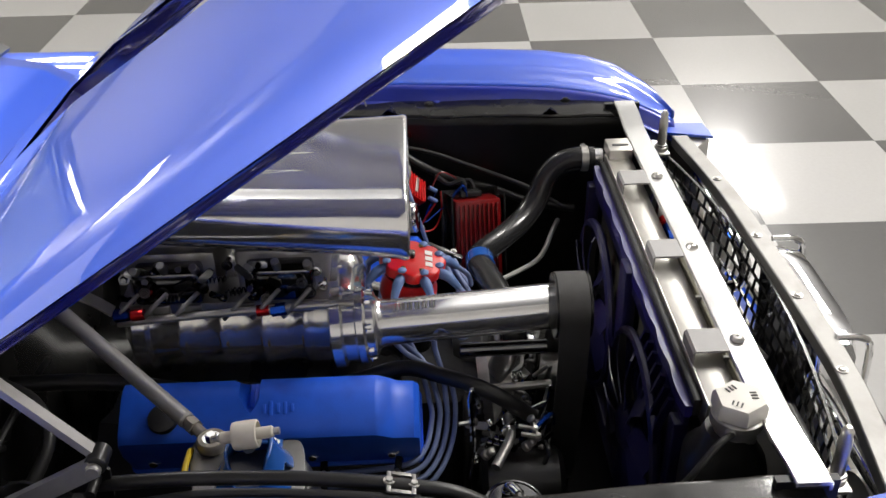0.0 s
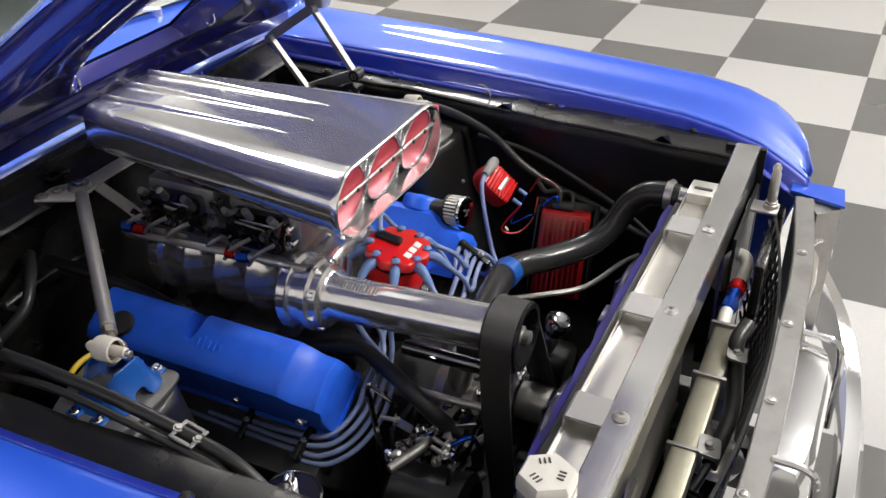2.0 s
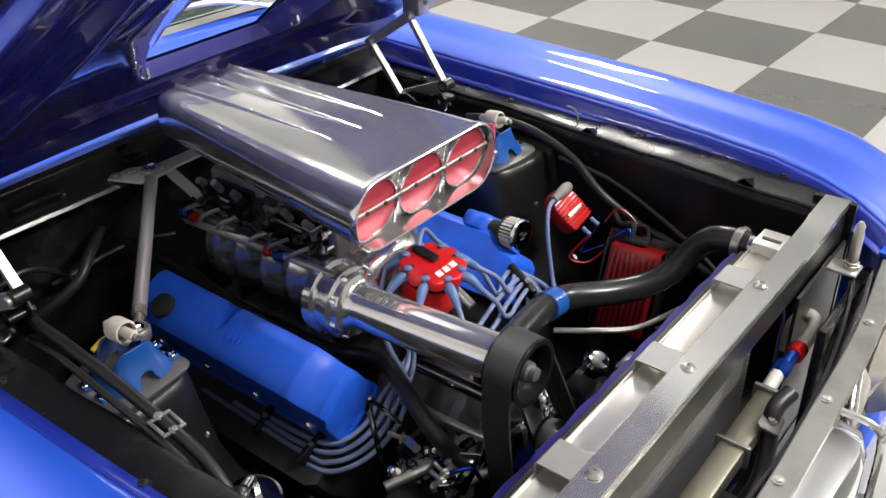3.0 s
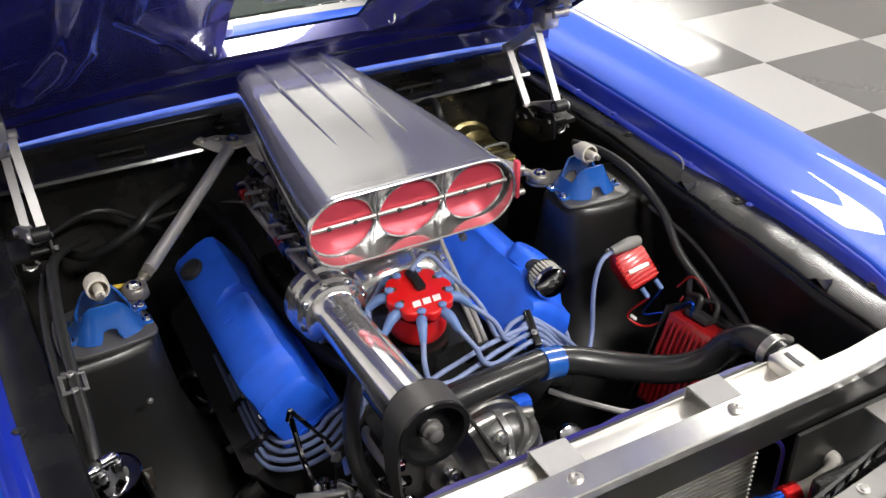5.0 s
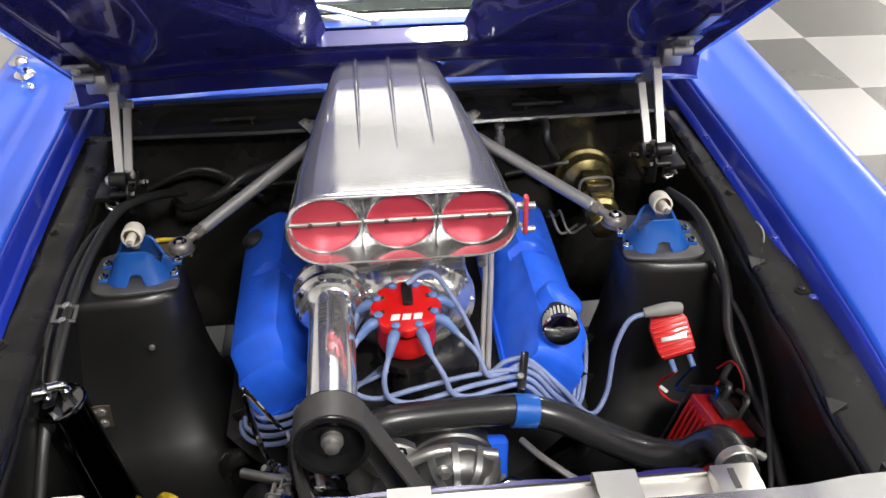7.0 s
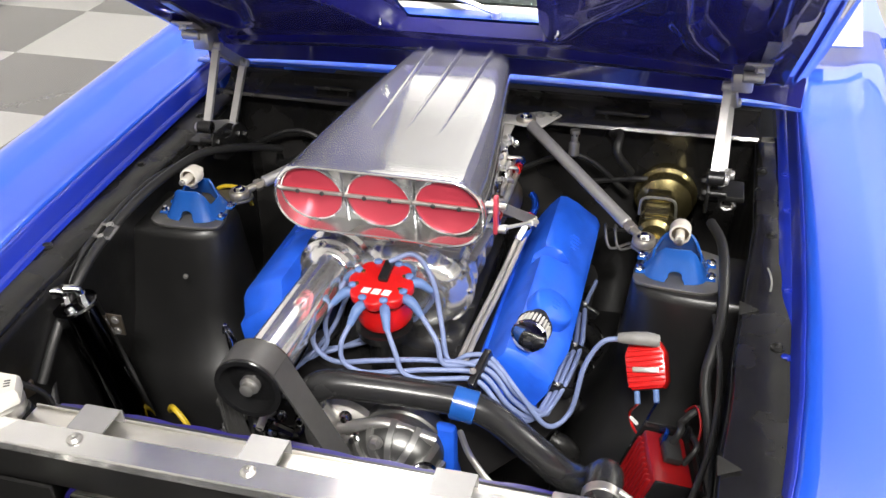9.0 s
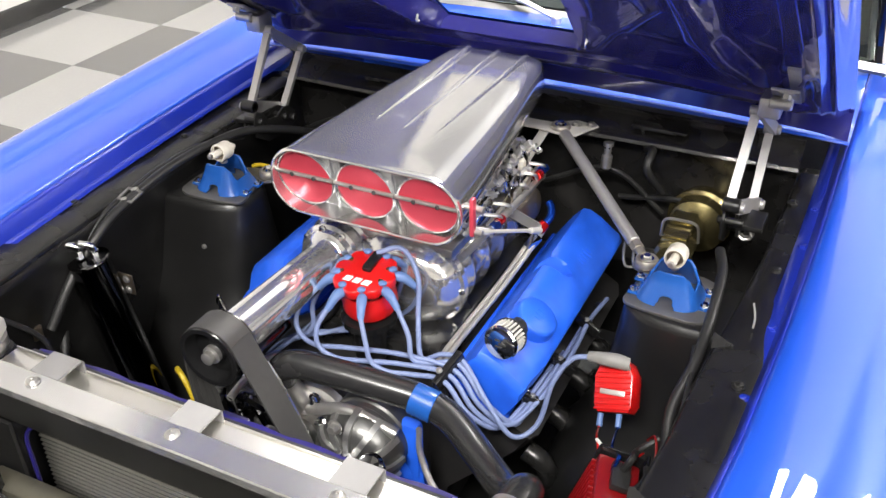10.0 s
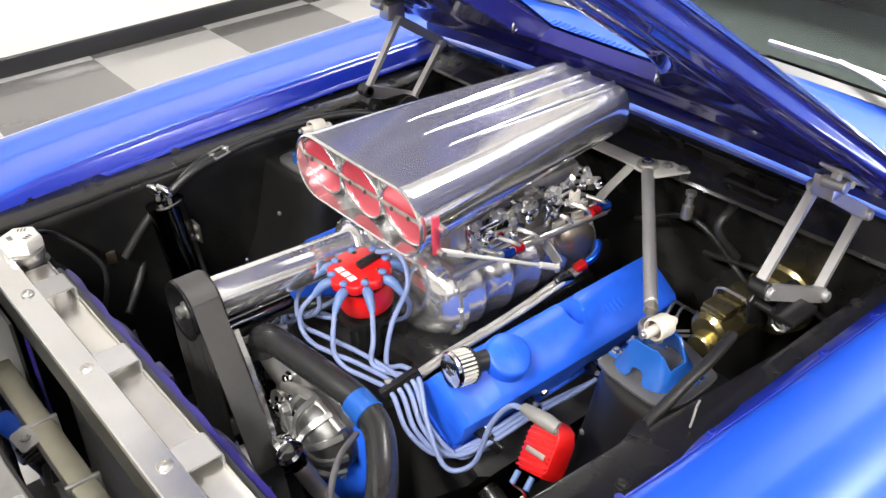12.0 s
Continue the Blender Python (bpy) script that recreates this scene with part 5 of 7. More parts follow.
def alternator():
    p = Vector((0.088, 0.285, 0.660))
    e = thing("alternator", p, "polished finned alternator low at the front of the engine", "alternator")
    part("housing", lathe(B(), [(0.03, 0), (0.055, 0.004), (0.072, 0.02), (0.080, 0.045), (0.080, 0.06), (0.076, 0.064), (0.076, 0.074), (0.080, 0.078), (0.078, 0.11), (0.06, 0.13), (0.0, 0.132)], p, (0, 1, 0), 36), ALT_DARK, e)
    bm = B()
    for k in range(12):
        a = 2 * math.pi * k / 12
        d = Vector((math.cos(a), 0, math.sin(a)))
        bm = strap(B(), [p + d * 0.022 + Vector((0, 0.001, 0)), p + d * 0.056 + Vector((0, 0.003, 0)), p + d * 0.073 + Vector((0, 0.02, 0)), p + d * 0.082 + Vector((0, 0.05, 0))], 0.011, 0.010, d.cross(Vector((0, 1, 0))), 3)
        part("fin", bm, ALT, e)
    part("pulley", lathe(B(), [(0.01, -0.05), (0.03, -0.048), (0.034, -0.04), (0.03, -0.03), (0.034, -0.02), (0.03, -0.004)], p, (0, 1, 0), 28), CHROME, e)
    bm = B()
    tube(bm, [p + Vector((-0.10, 0.04, 0.05)), p + Vector((-0.02, 0.045, 0.075)), p + Vector((0.07, 0.05, 0.05))], 0.011, 10, 4)
    bolt(bm, p + Vector((-0.02, 0.0, 0.074)), (0, -1, 0.2), 0.009, 0.014)
    part("stay_bar", bm, CAST, e, "cast adjusting stay")


def front_clutter():
    """Pump housings, pipes and brackets round the front of the engine."""
    e = thing("water_pump", (0.0, 0.33, 0.55), "polished cast water pump with outlet pipes", "water pump")
    bm = B()
    lathe(bm, [(0.07, 0), (0.072, 0.02), (0.05, 0.035), (0.03, 0.04), (0.03, 0.06), (0, 0.062)], (-0.02, 0.37, 0.66), (0, -1, 0.1), 28)
    tube(bm, [(-0.02, 0.35, 0.68), (-0.05, 0.33, 0.74), (-0.055, 0.32, 0.79)], 0.022, 14)
    part("pump_body", bm, CAST, e)
    bm = B()
    for p in ((-0.08, 0.33, 0.62), (0.04, 0.33, 0.70), (0.05, 0.33, 0.60), (-0.09, 0.34, 0.70), (0.0, 0.33, 0.735)):
        bolt(bm, p, (0, -1, 0.2), 0.008, 0.012)
    pieces("pump_bolt", bm, CHROME, e)
    s = thing("power_steering_pump", (0.26, 0.24, 0.55), "small black steering pump with a dark plated cap", "pump")
    part("pump_can", lathe(B(), [(0.045, 0), (0.05, 0.01), (0.05, 0.09), (0.03, 0.1)], (0.255, 0.23, 0.56), (0, 1, 0.1), 28), BLACK, s)
    part("filler_cap", lathe(B(), [(0.018, -0.02), (0.020, -0.006), (0.024, -0.004), (0.025, 0.012), (0.02, 0.017), (0.017, 0.015), (0, 0.015)], (0.168, 0.232, 0.726), (-0.1, -0.35, 0.9), 26), BLACK_CHROME, s, "dark plated filler cap")
    part("filler_tube", tube(B(), [(0.235, 0.28, 0.60), (0.195, 0.255, 0.66), (0.169, 0.236, 0.715)], 0.016, 12), STEEL, s)
    part("steel_line", tube(B(), [(0.20, 0.34, 0.735), (0.235, 0.28, 0.74), (0.30, 0.22, 0.735), (0.40, 0.18, 0.74), (0.46, 0.16, 0.73)], 0.0055, 8), STEEL, s, "bright steel pipe")
    c = thing("ac_compressor", (-0.20, 0.28, 0.50), "black round accessory with small pipes on the engine front", "compressor")
    part("body", lathe(B(), [(0.05, 0), (0.062, 0.01), (0.062, 0.13), (0.05, 0.14), (0, 0.141)], (-0.21, 0.24, 0.60), (0, 1, 0), 28), BLACK, c)
    bm = B()
    for pts in (((-0.26, 0.36, 0.69), (-0.20, 0.33, 0.70), (-0.14, 0.33, 0.69)), ((-0.19, 0.30, 0.64), (-0.14, 0.28, 0.66), (-0.08, 0.27, 0.64)), ((-0.23, 0.33, 0.60), (-0.16, 0.29, 0.58), (-0.09, 0.27, 0.56))):
        tube(bm, pts, 0.0085, 10, 4)
    pieces("pipe", bm, HEADER, c)
    part("clip_wire", tube(B(), [(-0.20, 0.30, 0.70), (-0.17, 0.26, 0.72), (-0.15, 0.25, 0.68)], 0.004, 8), BLUE_ANO, c, "blue wire")
    part("yellow_wire", tube(B(), [(-0.43, 0.44, 0.56), (-0.415, 0.425, 0.585), (-0.395, 0.412, 0.590), (-0.375, 0.405, 0.57), (-0.36, 0.40, 0.54)], 0.006, 8), YELLOW, c, "yellow hose")
    part("coolant_pipe", tube(B(), [(-0.12, 0.40, 0.742), (-0.13, 0.375, 0.748), (-0.13, 0.30, 0.750), (-0.125, 0.255, 0.750)], 0.007, 10), STEEL, c, "dull steel pipe")
    part("support_tube", cyl(B(), (-0.105, 0.41, 0.812), (-0.105, 0.26, 0.815), 0.013, 18, 0.002), BLACK_CHROME, c, "dark bright support tube")
    part("bent_stay", strap(B(), [(-0.128, 0.256, 0.752), (-0.130, 0.266, 0.70), (-0.132, 0.277, 0.662), (-0.138, 0.297, 0.61), (-0.142, 0.315, 0.578)], 0.016, 0.004, (1, 0, 0), 4), CHROME, c, "bright bent stay")
    d = thing("dipstick", (-0.243, 0.40, 0.70), "chrome dipstick tube with black cord at the blue cover", "dipstick")
    part("tube", tube(B(), [(-0.20, 0.40, 0.60), (-0.23, 0.395, 0.72), (-0.243, 0.40, 0.825)], 0.005, 8), CHROME, d)
    part("handle", tube(B(), [(-0.248, 0.40, 0.82), (-0.243, 0.397, 0.84), (-0.236, 0.395, 0.83), (-0.20, 0.385, 0.775), (-0.19, 0.383, 0.76)], 0.004, 8), CHROME, d)


def engine_front():
    """Small pipes, fittings and bolts low at the engine's front."""
    rng = random.Random(21)
    e = thing("front_pipework", (-0.08, 0.36, 0.60), "dark pipes and bright small fittings at the engine front", "pipework")
    for k in range(16):
        a = Vector((rng.uniform(-0.24, 0.02), rng.uniform(0.27, 0.38), rng.uniform(0.58, 0.70)))
        d = Vector((rng.uniform(-0.1, 0.1), rng.uniform(-0.03, 0.03), rng.uniform(-0.05, 0.05)))
        b = a + d + Vector((rng.uniform(-0.03, 0.03), 0.0, -0.05))
        r = rng.choice((0.004, 0.006, 0.009, 0.012))
        part("pipe", tube(B(), [a, a + d * 0.6 + Vector((0, -0.015, 0.015)), b], r, 8, 5), rng.choice((HOSE, RUBBER, BLACK_CHROME, STEEL, HOSE)), e)
        if k % 2 == 0:
            part("fitting", cyl(B(), a - d * 0.05, a + d.normalized() * 0.018, r * 1.5, 6, 0.001), rng.choice((CHROME, STEEL)), e)
    for k in range(14):
        p = (rng.uniform(-0.24, 0.18), rng.uniform(0.30, 0.37), rng.uniform(0.60, 0.72))
        part("bolt", bolt(B(), p, (rng.uniform(-0.4, 0.4), -1, 0.6), 0.007, 0.014), CHROME, e)
    for k in range(24):   # fittings and brackets to the side of the belt
        p = Vector((rng.uniform(-0.22, -0.14), rng.uniform(0.26, 0.40), rng.uniform(0.60, 0.72)))
        d = Vector((rng.uniform(-1, 0.2), rng.uniform(-1, 0.4), rng.uniform(-0.3, 0.8))).normalized()
        mt = rng.choice((CHROME, HEADER, STEEL, BLACK_CHROME))
        if k % 3 == 0:
            part("bracket", prism(B(), rounded(0.014, 0.040, 0.005, 3), put(p, d, (0, 0, 1)), 0.003), mt, e)
        elif k % 3 == 1:
            part("fitting", lathe(B(), [(0.006, 0), (0.009, 0.002), (0.009, 0.010), (0.006, 0.012), (0.006, 0.022), (0.008, 0.024), (0.004, 0.027)], p, d, 10), mt, e)
        else:
            part("bolt", bolt(cyl(B(), p - d * 0.025, p, 0.004, 8), p, d, 0.007, 0.008), mt, e)
    part("mounting_plate", box(B(), (-0.01, 0.40, 0.60), (0.34, 0.012, 0.18), None, 0.004), BLOCK, e, "sooty black plate")


def scoop():
    e = thing("air_scoop", (EX, 0.76, 1.0), "polished aluminium air scoop with three closed red butterflies", "air scoop")
    ST = [  # y, half width, top, bottom, corner
        (0.487, 0.184, 1.129, 1.004, 0.060), (0.492, 0.185, 1.131, 1.003, 0.061), (0.50, 0.183, 1.130, 1.005, 0.060), (0.56, 0.177, 1.129, 1.012, 0.056), (0.64, 0.168, 1.128, 1.018, 0.050),
        (0.74, 0.155, 1.127, 1.022, 0.044), (0.84, 0.140, 1.126, 1.026, 0.038), (0.94, 0.125, 1.125, 1.029, 0.033), (1.03, 0.112, 1.123, 1.030, 0.029), (1.055, 0.108, 1.122, 1.031, 0.028)]

    def sec(y, hw, top, bot, r, inset=0.0):
        return [(EX + 0.0015 + x, y, (top + bot) / 2 + z) for x, z in rounded(2 * (hw - inset), top - bot - 2 * inset, r - inset * 0.8, 8)]
    bm = loft(B(), [sec(*s) for s in ST], cap=False)
    # inside skin back to the plate, and the rear end
    inner = [sec(*s, inset=0.005) for s in (ST[0], ST[2], (0.535, 0.179, 1.128, 1.010, 0.056))]
    liner = loft(B(), inner, cap=False)
    loft(bm, [sec(*ST[0]), [((p[0] + q[0]) / 2, 0.4855, (p[2] + q[2]) / 2) for p, q in zip(sec(*ST[0]), inner[0])], inner[0]], cap=False)
    y, hw, top, bot, r = ST[-1]
    loft(bm, [sec(y, hw, top, bot, r), sec(y + 0.006, hw - 0.006, top - 0.006, bot + 0.006, r - 0.005), sec(y + 0.007, 0.02, 1.085, 1.068, 0.006)], cap=False)
    bmesh.ops.remove_doubles(bm, verts=bm.verts, dist=0.0004)
    sh = part("shell", bm, POLISHED, e, "polished scoop shell with a rolled lip", 40)
    part("mouth_liner", liner, MOUTH, sh, "brushed inside of the scoop mouth", 40)
    for dx0, dx1, y0 in ((-0.062, -0.062, 0.632), (0.0, 0.004, 0.622), (0.062, 0.068, 0.628)):   # three raised ribs that rise towards the rear
        rows = []
        for k in range(15):
            t = k / 14
            y = y0 + (1.05 - y0) * t
            h = 0.0105 * t ** 0.6
            x = EX + 0.003 + dx0 + (dx1 - dx0) * t
            z = interp(y, [(s[0], s[2]) for s in ST]) - 0.001
            w = 0.0008 + 0.0040 * t ** 0.7
            rows.append([(x - w * 1.5, y, z), (x - w * 0.45, y, z + h * 0.9), (x, y, z + h), (x + w * 0.45, y, z + h * 0.9), (x + w * 1.5, y, z)])
        part("top_rib", loft(B(), rows), POLISHED, sh, "raised rib", 60)
    yb = 0.509
    lean = lambda z: 0.17 * (1.071 - z)   # the plate leans forward at its top
    part("throttle_plate", prism(B(), [(x, z) for x, z in rounded(0.352, 0.114, 0.053, 8)], put((EX + 0.0015, yb + 0.006, 1.0695), (0, 1, 0.17), (1, 0, 0)), 0.004), MOUTH, e, "brushed plate behind the butterflies")
    for dx in (-0.119, 0.0, 0.119):
        x = EX - 0.002 + dx
        z = 1.068
        part("bore_ring", lathe(B(), [(0.0555, 0.012), (0.0565, 0.0), (0.0555, -0.002), (0.0535, 0.0), (0.0535, 0.012)], (x, yb - 0.006, z), (0, 1, 0.17), 44), POLISHED, e, "polished bore rim")
        part("butterfly", lathe(B(), [(0.0, -0.003), (0.0532, -0.002), (0.0532, 0.002), (0.0, 0.003)], (x, yb - 0.001, z), (0.0, 1, 0.17), 44), PINK, e, "round red butterfly plate")
        bm = B()
        cyl(bm, (x - 0.058, yb - 0.0085, z + 0.006), (x + 0.058, yb - 0.0085, z + 0.006), 0.0038, 12)
        sf = part("shaft", bm, STEEL, e, "bright butterfly shaft")
        bm = B()
        for q in (-0.022, 0.022):
            lathe(bm, [(0.004, 0), (0.004, 0.002), (0.001, 0.003)], (x + q, yb - 0.012, z + 0.006), (0, -1, 0), 10)
        pieces("shaft_screw", bm, DARK_MARK, sf)
    bm = B()   # thin webs between the bores
    for dx in (-0.0595, 0.0595):
        box(bm, (0, 0, 0), (0.005, 0.006, 0.108), put((EX - 0.002 + dx, yb - 0.0025, 1.0695), (0, -0.17, 1), (1, 0, 0)), 0.002)
    pieces("web", bm, POLISHED, e)
    lv = part("lever", box(B(), (0.2235, 0.505, 1.066), (0.008, 0.014, 0.070), pose(0, 0, 0), 0.003), PINK, e, "red throttle lever")
    bm = B()
    cyl(bm, (0.205, 0.515, 1.078), (0.24, 0.512, 1.078), 0.006, 12)
    cyl(bm, (0.218, 0.507, 1.037), (0.240, 0.507, 1.037), 0.0055, 12)
    pieces("lever_pin", bm, STEEL, lv)
    rod = thing("throttle_rod", (0.23, 0.6, 1.05), "thin bright throttle rod with ball ends", "linkage")
    bm = cyl(B(), (0.226, 0.510, 1.036), (0.248, 0.754, 0.908), 0.0035, 10)
    cyl(bm, (0.226, 0.510, 1.036), (0.230, 0.552, 1.014), 0.006, 10)
    cyl(bm, (0.2445, 0.715, 0.9285), (0.248, 0.756, 0.907), 0.006, 10)
    part("rod", bm, PLATE, rod)
    part("rod_bracket", strap(B(), [(0.248, 0.756, 0.907), (0.235, 0.775, 0.90), (0.17, 0.80, 0.905)], 0.02, 0.004, (0, 0.3, 1), 3), STEEL, rod)


def injection():
    """The carburettor pair between the blower and the scoop."""
    e = thing("carburettor", (EX, 0.80, 0.89), "bright double carburettor with fuel pipes below the scoop", "carburettor")
    part("base_plate", box(B(), (EX, 0.79, 0.905), (0.22, 0.36, 0.02), None, 0.004), CAST, e)
    for y in (0.70, 0.88):
        bm = box(B(), (EX, y, 0.955), (0.17, 0.15, 0.085), None, 0.01)
        box(bm, (EX, y, 1.012), (0.13, 0.13, 0.04), None, 0.01)
        ca = part("body", bm, CAST, e)
        for side in (-1, 1):
            bm = B()
            box(bm, (EX + side * 0.105, y, 0.955), (0.045, 0.11, 0.06), None, 0.008)
            for dy in (-0.04, 0.04):
                for dz in (-0.018, 0.018):
                    bolt(bm, (EX + side * 0.128, y + dy, 0.955 + dz), (side, 0, 0), 0.005, 0.006)
            # west shade is put into darker bowl and linkage metals
            part("float_bowl", bm, CHROME if side > 0 else BLACK_CHROME, ca, "float bowl, its metal darker on the shaded west side")
            bm = B()
            for dy, h in ((-0.05, 0.012), (0.0, 0.018), (0.045, 0.008)):
                cyl(bm, (EX + side * 0.12, y + dy, 0.985), (EX + side * 0.135, y + dy, 0.99 + h), 0.007, 10, 0.001)
                tube(bm, [(EX + side * 0.13, y + dy, 0.95), (EX + side * 0.155, y + dy + 0.02, 0.94), (EX + side * 0.15, y + dy + 0.045, 0.91)], 0.004, 8)
                box(bm, (EX + side * 0.142, y + dy + 0.01, 0.925), (0.008, 0.03, 0.02), pose(0, 0, 0), 0.002)
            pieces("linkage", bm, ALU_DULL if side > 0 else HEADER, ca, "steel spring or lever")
    rng = random.Random(7)   # small screws, springs, jets and levers on the flanks; darker metals shade the west
    for side in (-1, 1):
        for y in [0.63 + (0.010 if side < 0 else 0.0055) * k for k in range(33 if side < 0 else 60)]:
            x, z = EX + side * (0.100 + 0.045 * rng.random()), 0.935 + 0.06 * rng.random()
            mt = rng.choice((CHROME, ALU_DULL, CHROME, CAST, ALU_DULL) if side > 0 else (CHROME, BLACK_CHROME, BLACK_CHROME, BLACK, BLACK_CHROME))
            pick = rng.random()
            if pick < 0.35:
                part("screw", bolt(cyl(B(), (x - side * 0.02, y, z), (x, y, z), 0.0045, 8), (x, y, z), (side, 0.2 * rng.uniform(-1, 1), 0.4 * rng.random()), 0.006, 0.008), mt, e)
            elif pick < 0.6:
                up = Vector((side * 0.015, rng.uniform(-0.02, 0.02), 0.014 + 0.012 * rng.random()))
                part("jet", lathe(B(), [(0.006, 0), (0.006, 0.008), (0.004, 0.010), (0.004, up.length * 0.6), (0.0055, up.length * 0.7), (0.0055, up.length)], (x - side * 0.01, y, z - 0.01), up, 10), mt, e)
            elif pick < 0.8:
                part("lever", prism(B(), rounded(0.012, 0.034, 0.005, 3), put((x, y, z), (side, 0.2, 0.1), (0, rng.uniform(-1, 1), 1)), 0.003), mt, e)
            else:
                pts = [(x + 0.005 * math.cos(k * 1.1), y - 0.012 + 0.0012 * k, z + 0.005 * math.sin(k * 1.1)) for k in range(24)]
                part("spring", tube(B(), pts, 0.0012, 5, 1), mt, e)
    for side in (-1, 1):
        bm = tube(B(), [(EX + side * 0.14, 0.58, 0.925), (EX + side * 0.15, 0.66, 0.93), (EX + side * 0.155, 0.80, 0.925), (EX + side * 0.15, 0.96, 0.91)], 0.007, 10)
        part("fuel_rail", bm, STEEL, e)
        bm = B()
        for y in (0.70, 0.95):
            cyl(bm, (EX + side * 0.153, y - 0.012, 0.929), (EX + side * 0.153, y + 0.012, 0.926), 0.0105, 6)
        pieces("blue_nut", bm, BLUE_ANO, e, "blue anodised nut")
        bm = B()
        for y in (0.725, 0.925):
            cyl(bm, (EX + side * 0.153, y - 0.010, 0.928), (EX + side * 0.153, y + 0.010, 0.926), 0.0095, 14)
        pieces("red_collar", bm, RED_ANO, e, "red anodised collar")
    c = thing("sensor_unit", (0.15, 0.93, 0.86), "brown-tinted metal throttle sensor on the blower", "sensor")
    part("can", lathe(B(), [(0.034, 0), (0.040, 0.004), (0.040, 0.022), (0.037, 0.024), (0.037, 0.029), (0.040, 0.031), (0.040, 0.038), (0.037, 0.040), (0.037, 0.045), (0.039, 0.047), (0.039, 0.056), (0.032, 0.062), (0, 0.064)], (0.125, 0.895, 0.872), (0.85, -0.25, 0.12), 32), SENSOR, c)
    part("plug", box(B(), (0.15, 0.895, 0.955), (0.02, 0.02, 0.035), None, 0.003), WHITE_BUSH, c, "cream plug")
    # braided line beside the left cover
    s = thing("braided_line", (0.18, 0.65, 0.80), "pair of steel-braided fuel lines with red and blue ends", "hose")
    for d in (0.0, 0.0115):
        part("line", tube(B(), [(0.155 + d, 0.50, 0.745), (0.165 + d, 0.56, 0.765), (0.188 + d, 0.70, 0.80), (0.205 + d, 0.81, 0.835), (0.21 + d, 0.86, 0.85)], 0.0052, 10), BRAID, s)
    bm = cyl(B(), (0.206, 0.798, 0.828), (0.216, 0.83, 0.842), 0.013, 6)
    part("line_nut", bm, CHROME, s)
    part("red_collar", cyl(B(), (0.213, 0.84, 0.846), (0.219, 0.862, 0.855), 0.011, 14), RED_ANO, s)
    part("blue_elbow", tube(B(), [(0.219, 0.862, 0.855), (0.225, 0.878, 0.866), (0.221, 0.893, 0.878), (0.212, 0.90, 0.885)], 0.0075, 12), BLUE_ANO, s)


# ---- distributor and leads ----
DC = Vector((0.025, 0.486, 0.0))


def distributor():
    e = thing("distributor", (DC.x, DC.y, 0.74), "bright red distributor cap with blue-grey lead boots", "distributor")
    tip = pose(DC.x, DC.y, 0.90, 9, 0, 0)
    part("shaft_housing", lathe(B(), [(0.03, -0.17), (0.03, -0.1), (0.05, -0.09), (0.052, -0.075)], (DC.x, DC.y, 0.90), (0, 0, 1), 24), PLASTIC, e)
    part("lower_body", lathe(B(), [(0.038, -0.066), (0.048, -0.062), (0.051, -0.054), (0.050, -0.034), (0.047, -0.026), (0.046, -0.015)], DC + Vector((0, 0, 0.90)), tip.to_3x3() @ Vector((0, 0, 1)), 36), RED, e, "red lower body")
    part("neck_band", lathe(B(), [(0.043, -0.04), (0.043, 0.0)], DC + Vector((0, 0, 0.90)), tip.to_3x3() @ Vector((0, 0, 1)), 30), PLASTIC, e)
    out = []
    for k in range(64):
        a = 2 * math.pi * k / 64
        r = 0.0505 + 0.0085 * (0.5 + 0.5 * math.cos(8 * a)) ** 0.6
        out.append((r * math.cos(a), r * math.sin(a)))
    cap = part("cap", prism(B(), out, tip, 0.020, 0.004), RED, e, "bright red scalloped cap plate", 50)
    bm = B()   # plain white slanted blocks in place of a name
    for dx in (-0.0185, 0.0, 0.0185):
        prism(bm, [(dx - 0.0085, -0.034), (dx + 0.0055, -0.034), (dx + 0.0085, -0.021), (dx - 0.0055, -0.021)], tip @ Matrix.Translation((0, 0, 0.0199)), 0.001)
    part("emblem", bm, WHITE_MARK, cap, "plain white printed emblem")
    part("centre_tower", box(B(), (0.004, 0.022, 0.024), (0.018, 0.05, 0.012), tip, 0.004), PLASTIC, cap, "black rotor tower")
    bm = B()
    for a in (25, 155, 200, 340):
        lathe(bm, [(0.0045, 0), (0.0045, 0.002), (0.001, 0.003)], tip @ Vector((0.042 * math.cos(radians(a)), 0.042 * math.sin(radians(a)), 0.02)), (0, 0, 1), 10)
    pieces("cap_screw", bm, BRASS, cap)
    return e, tip


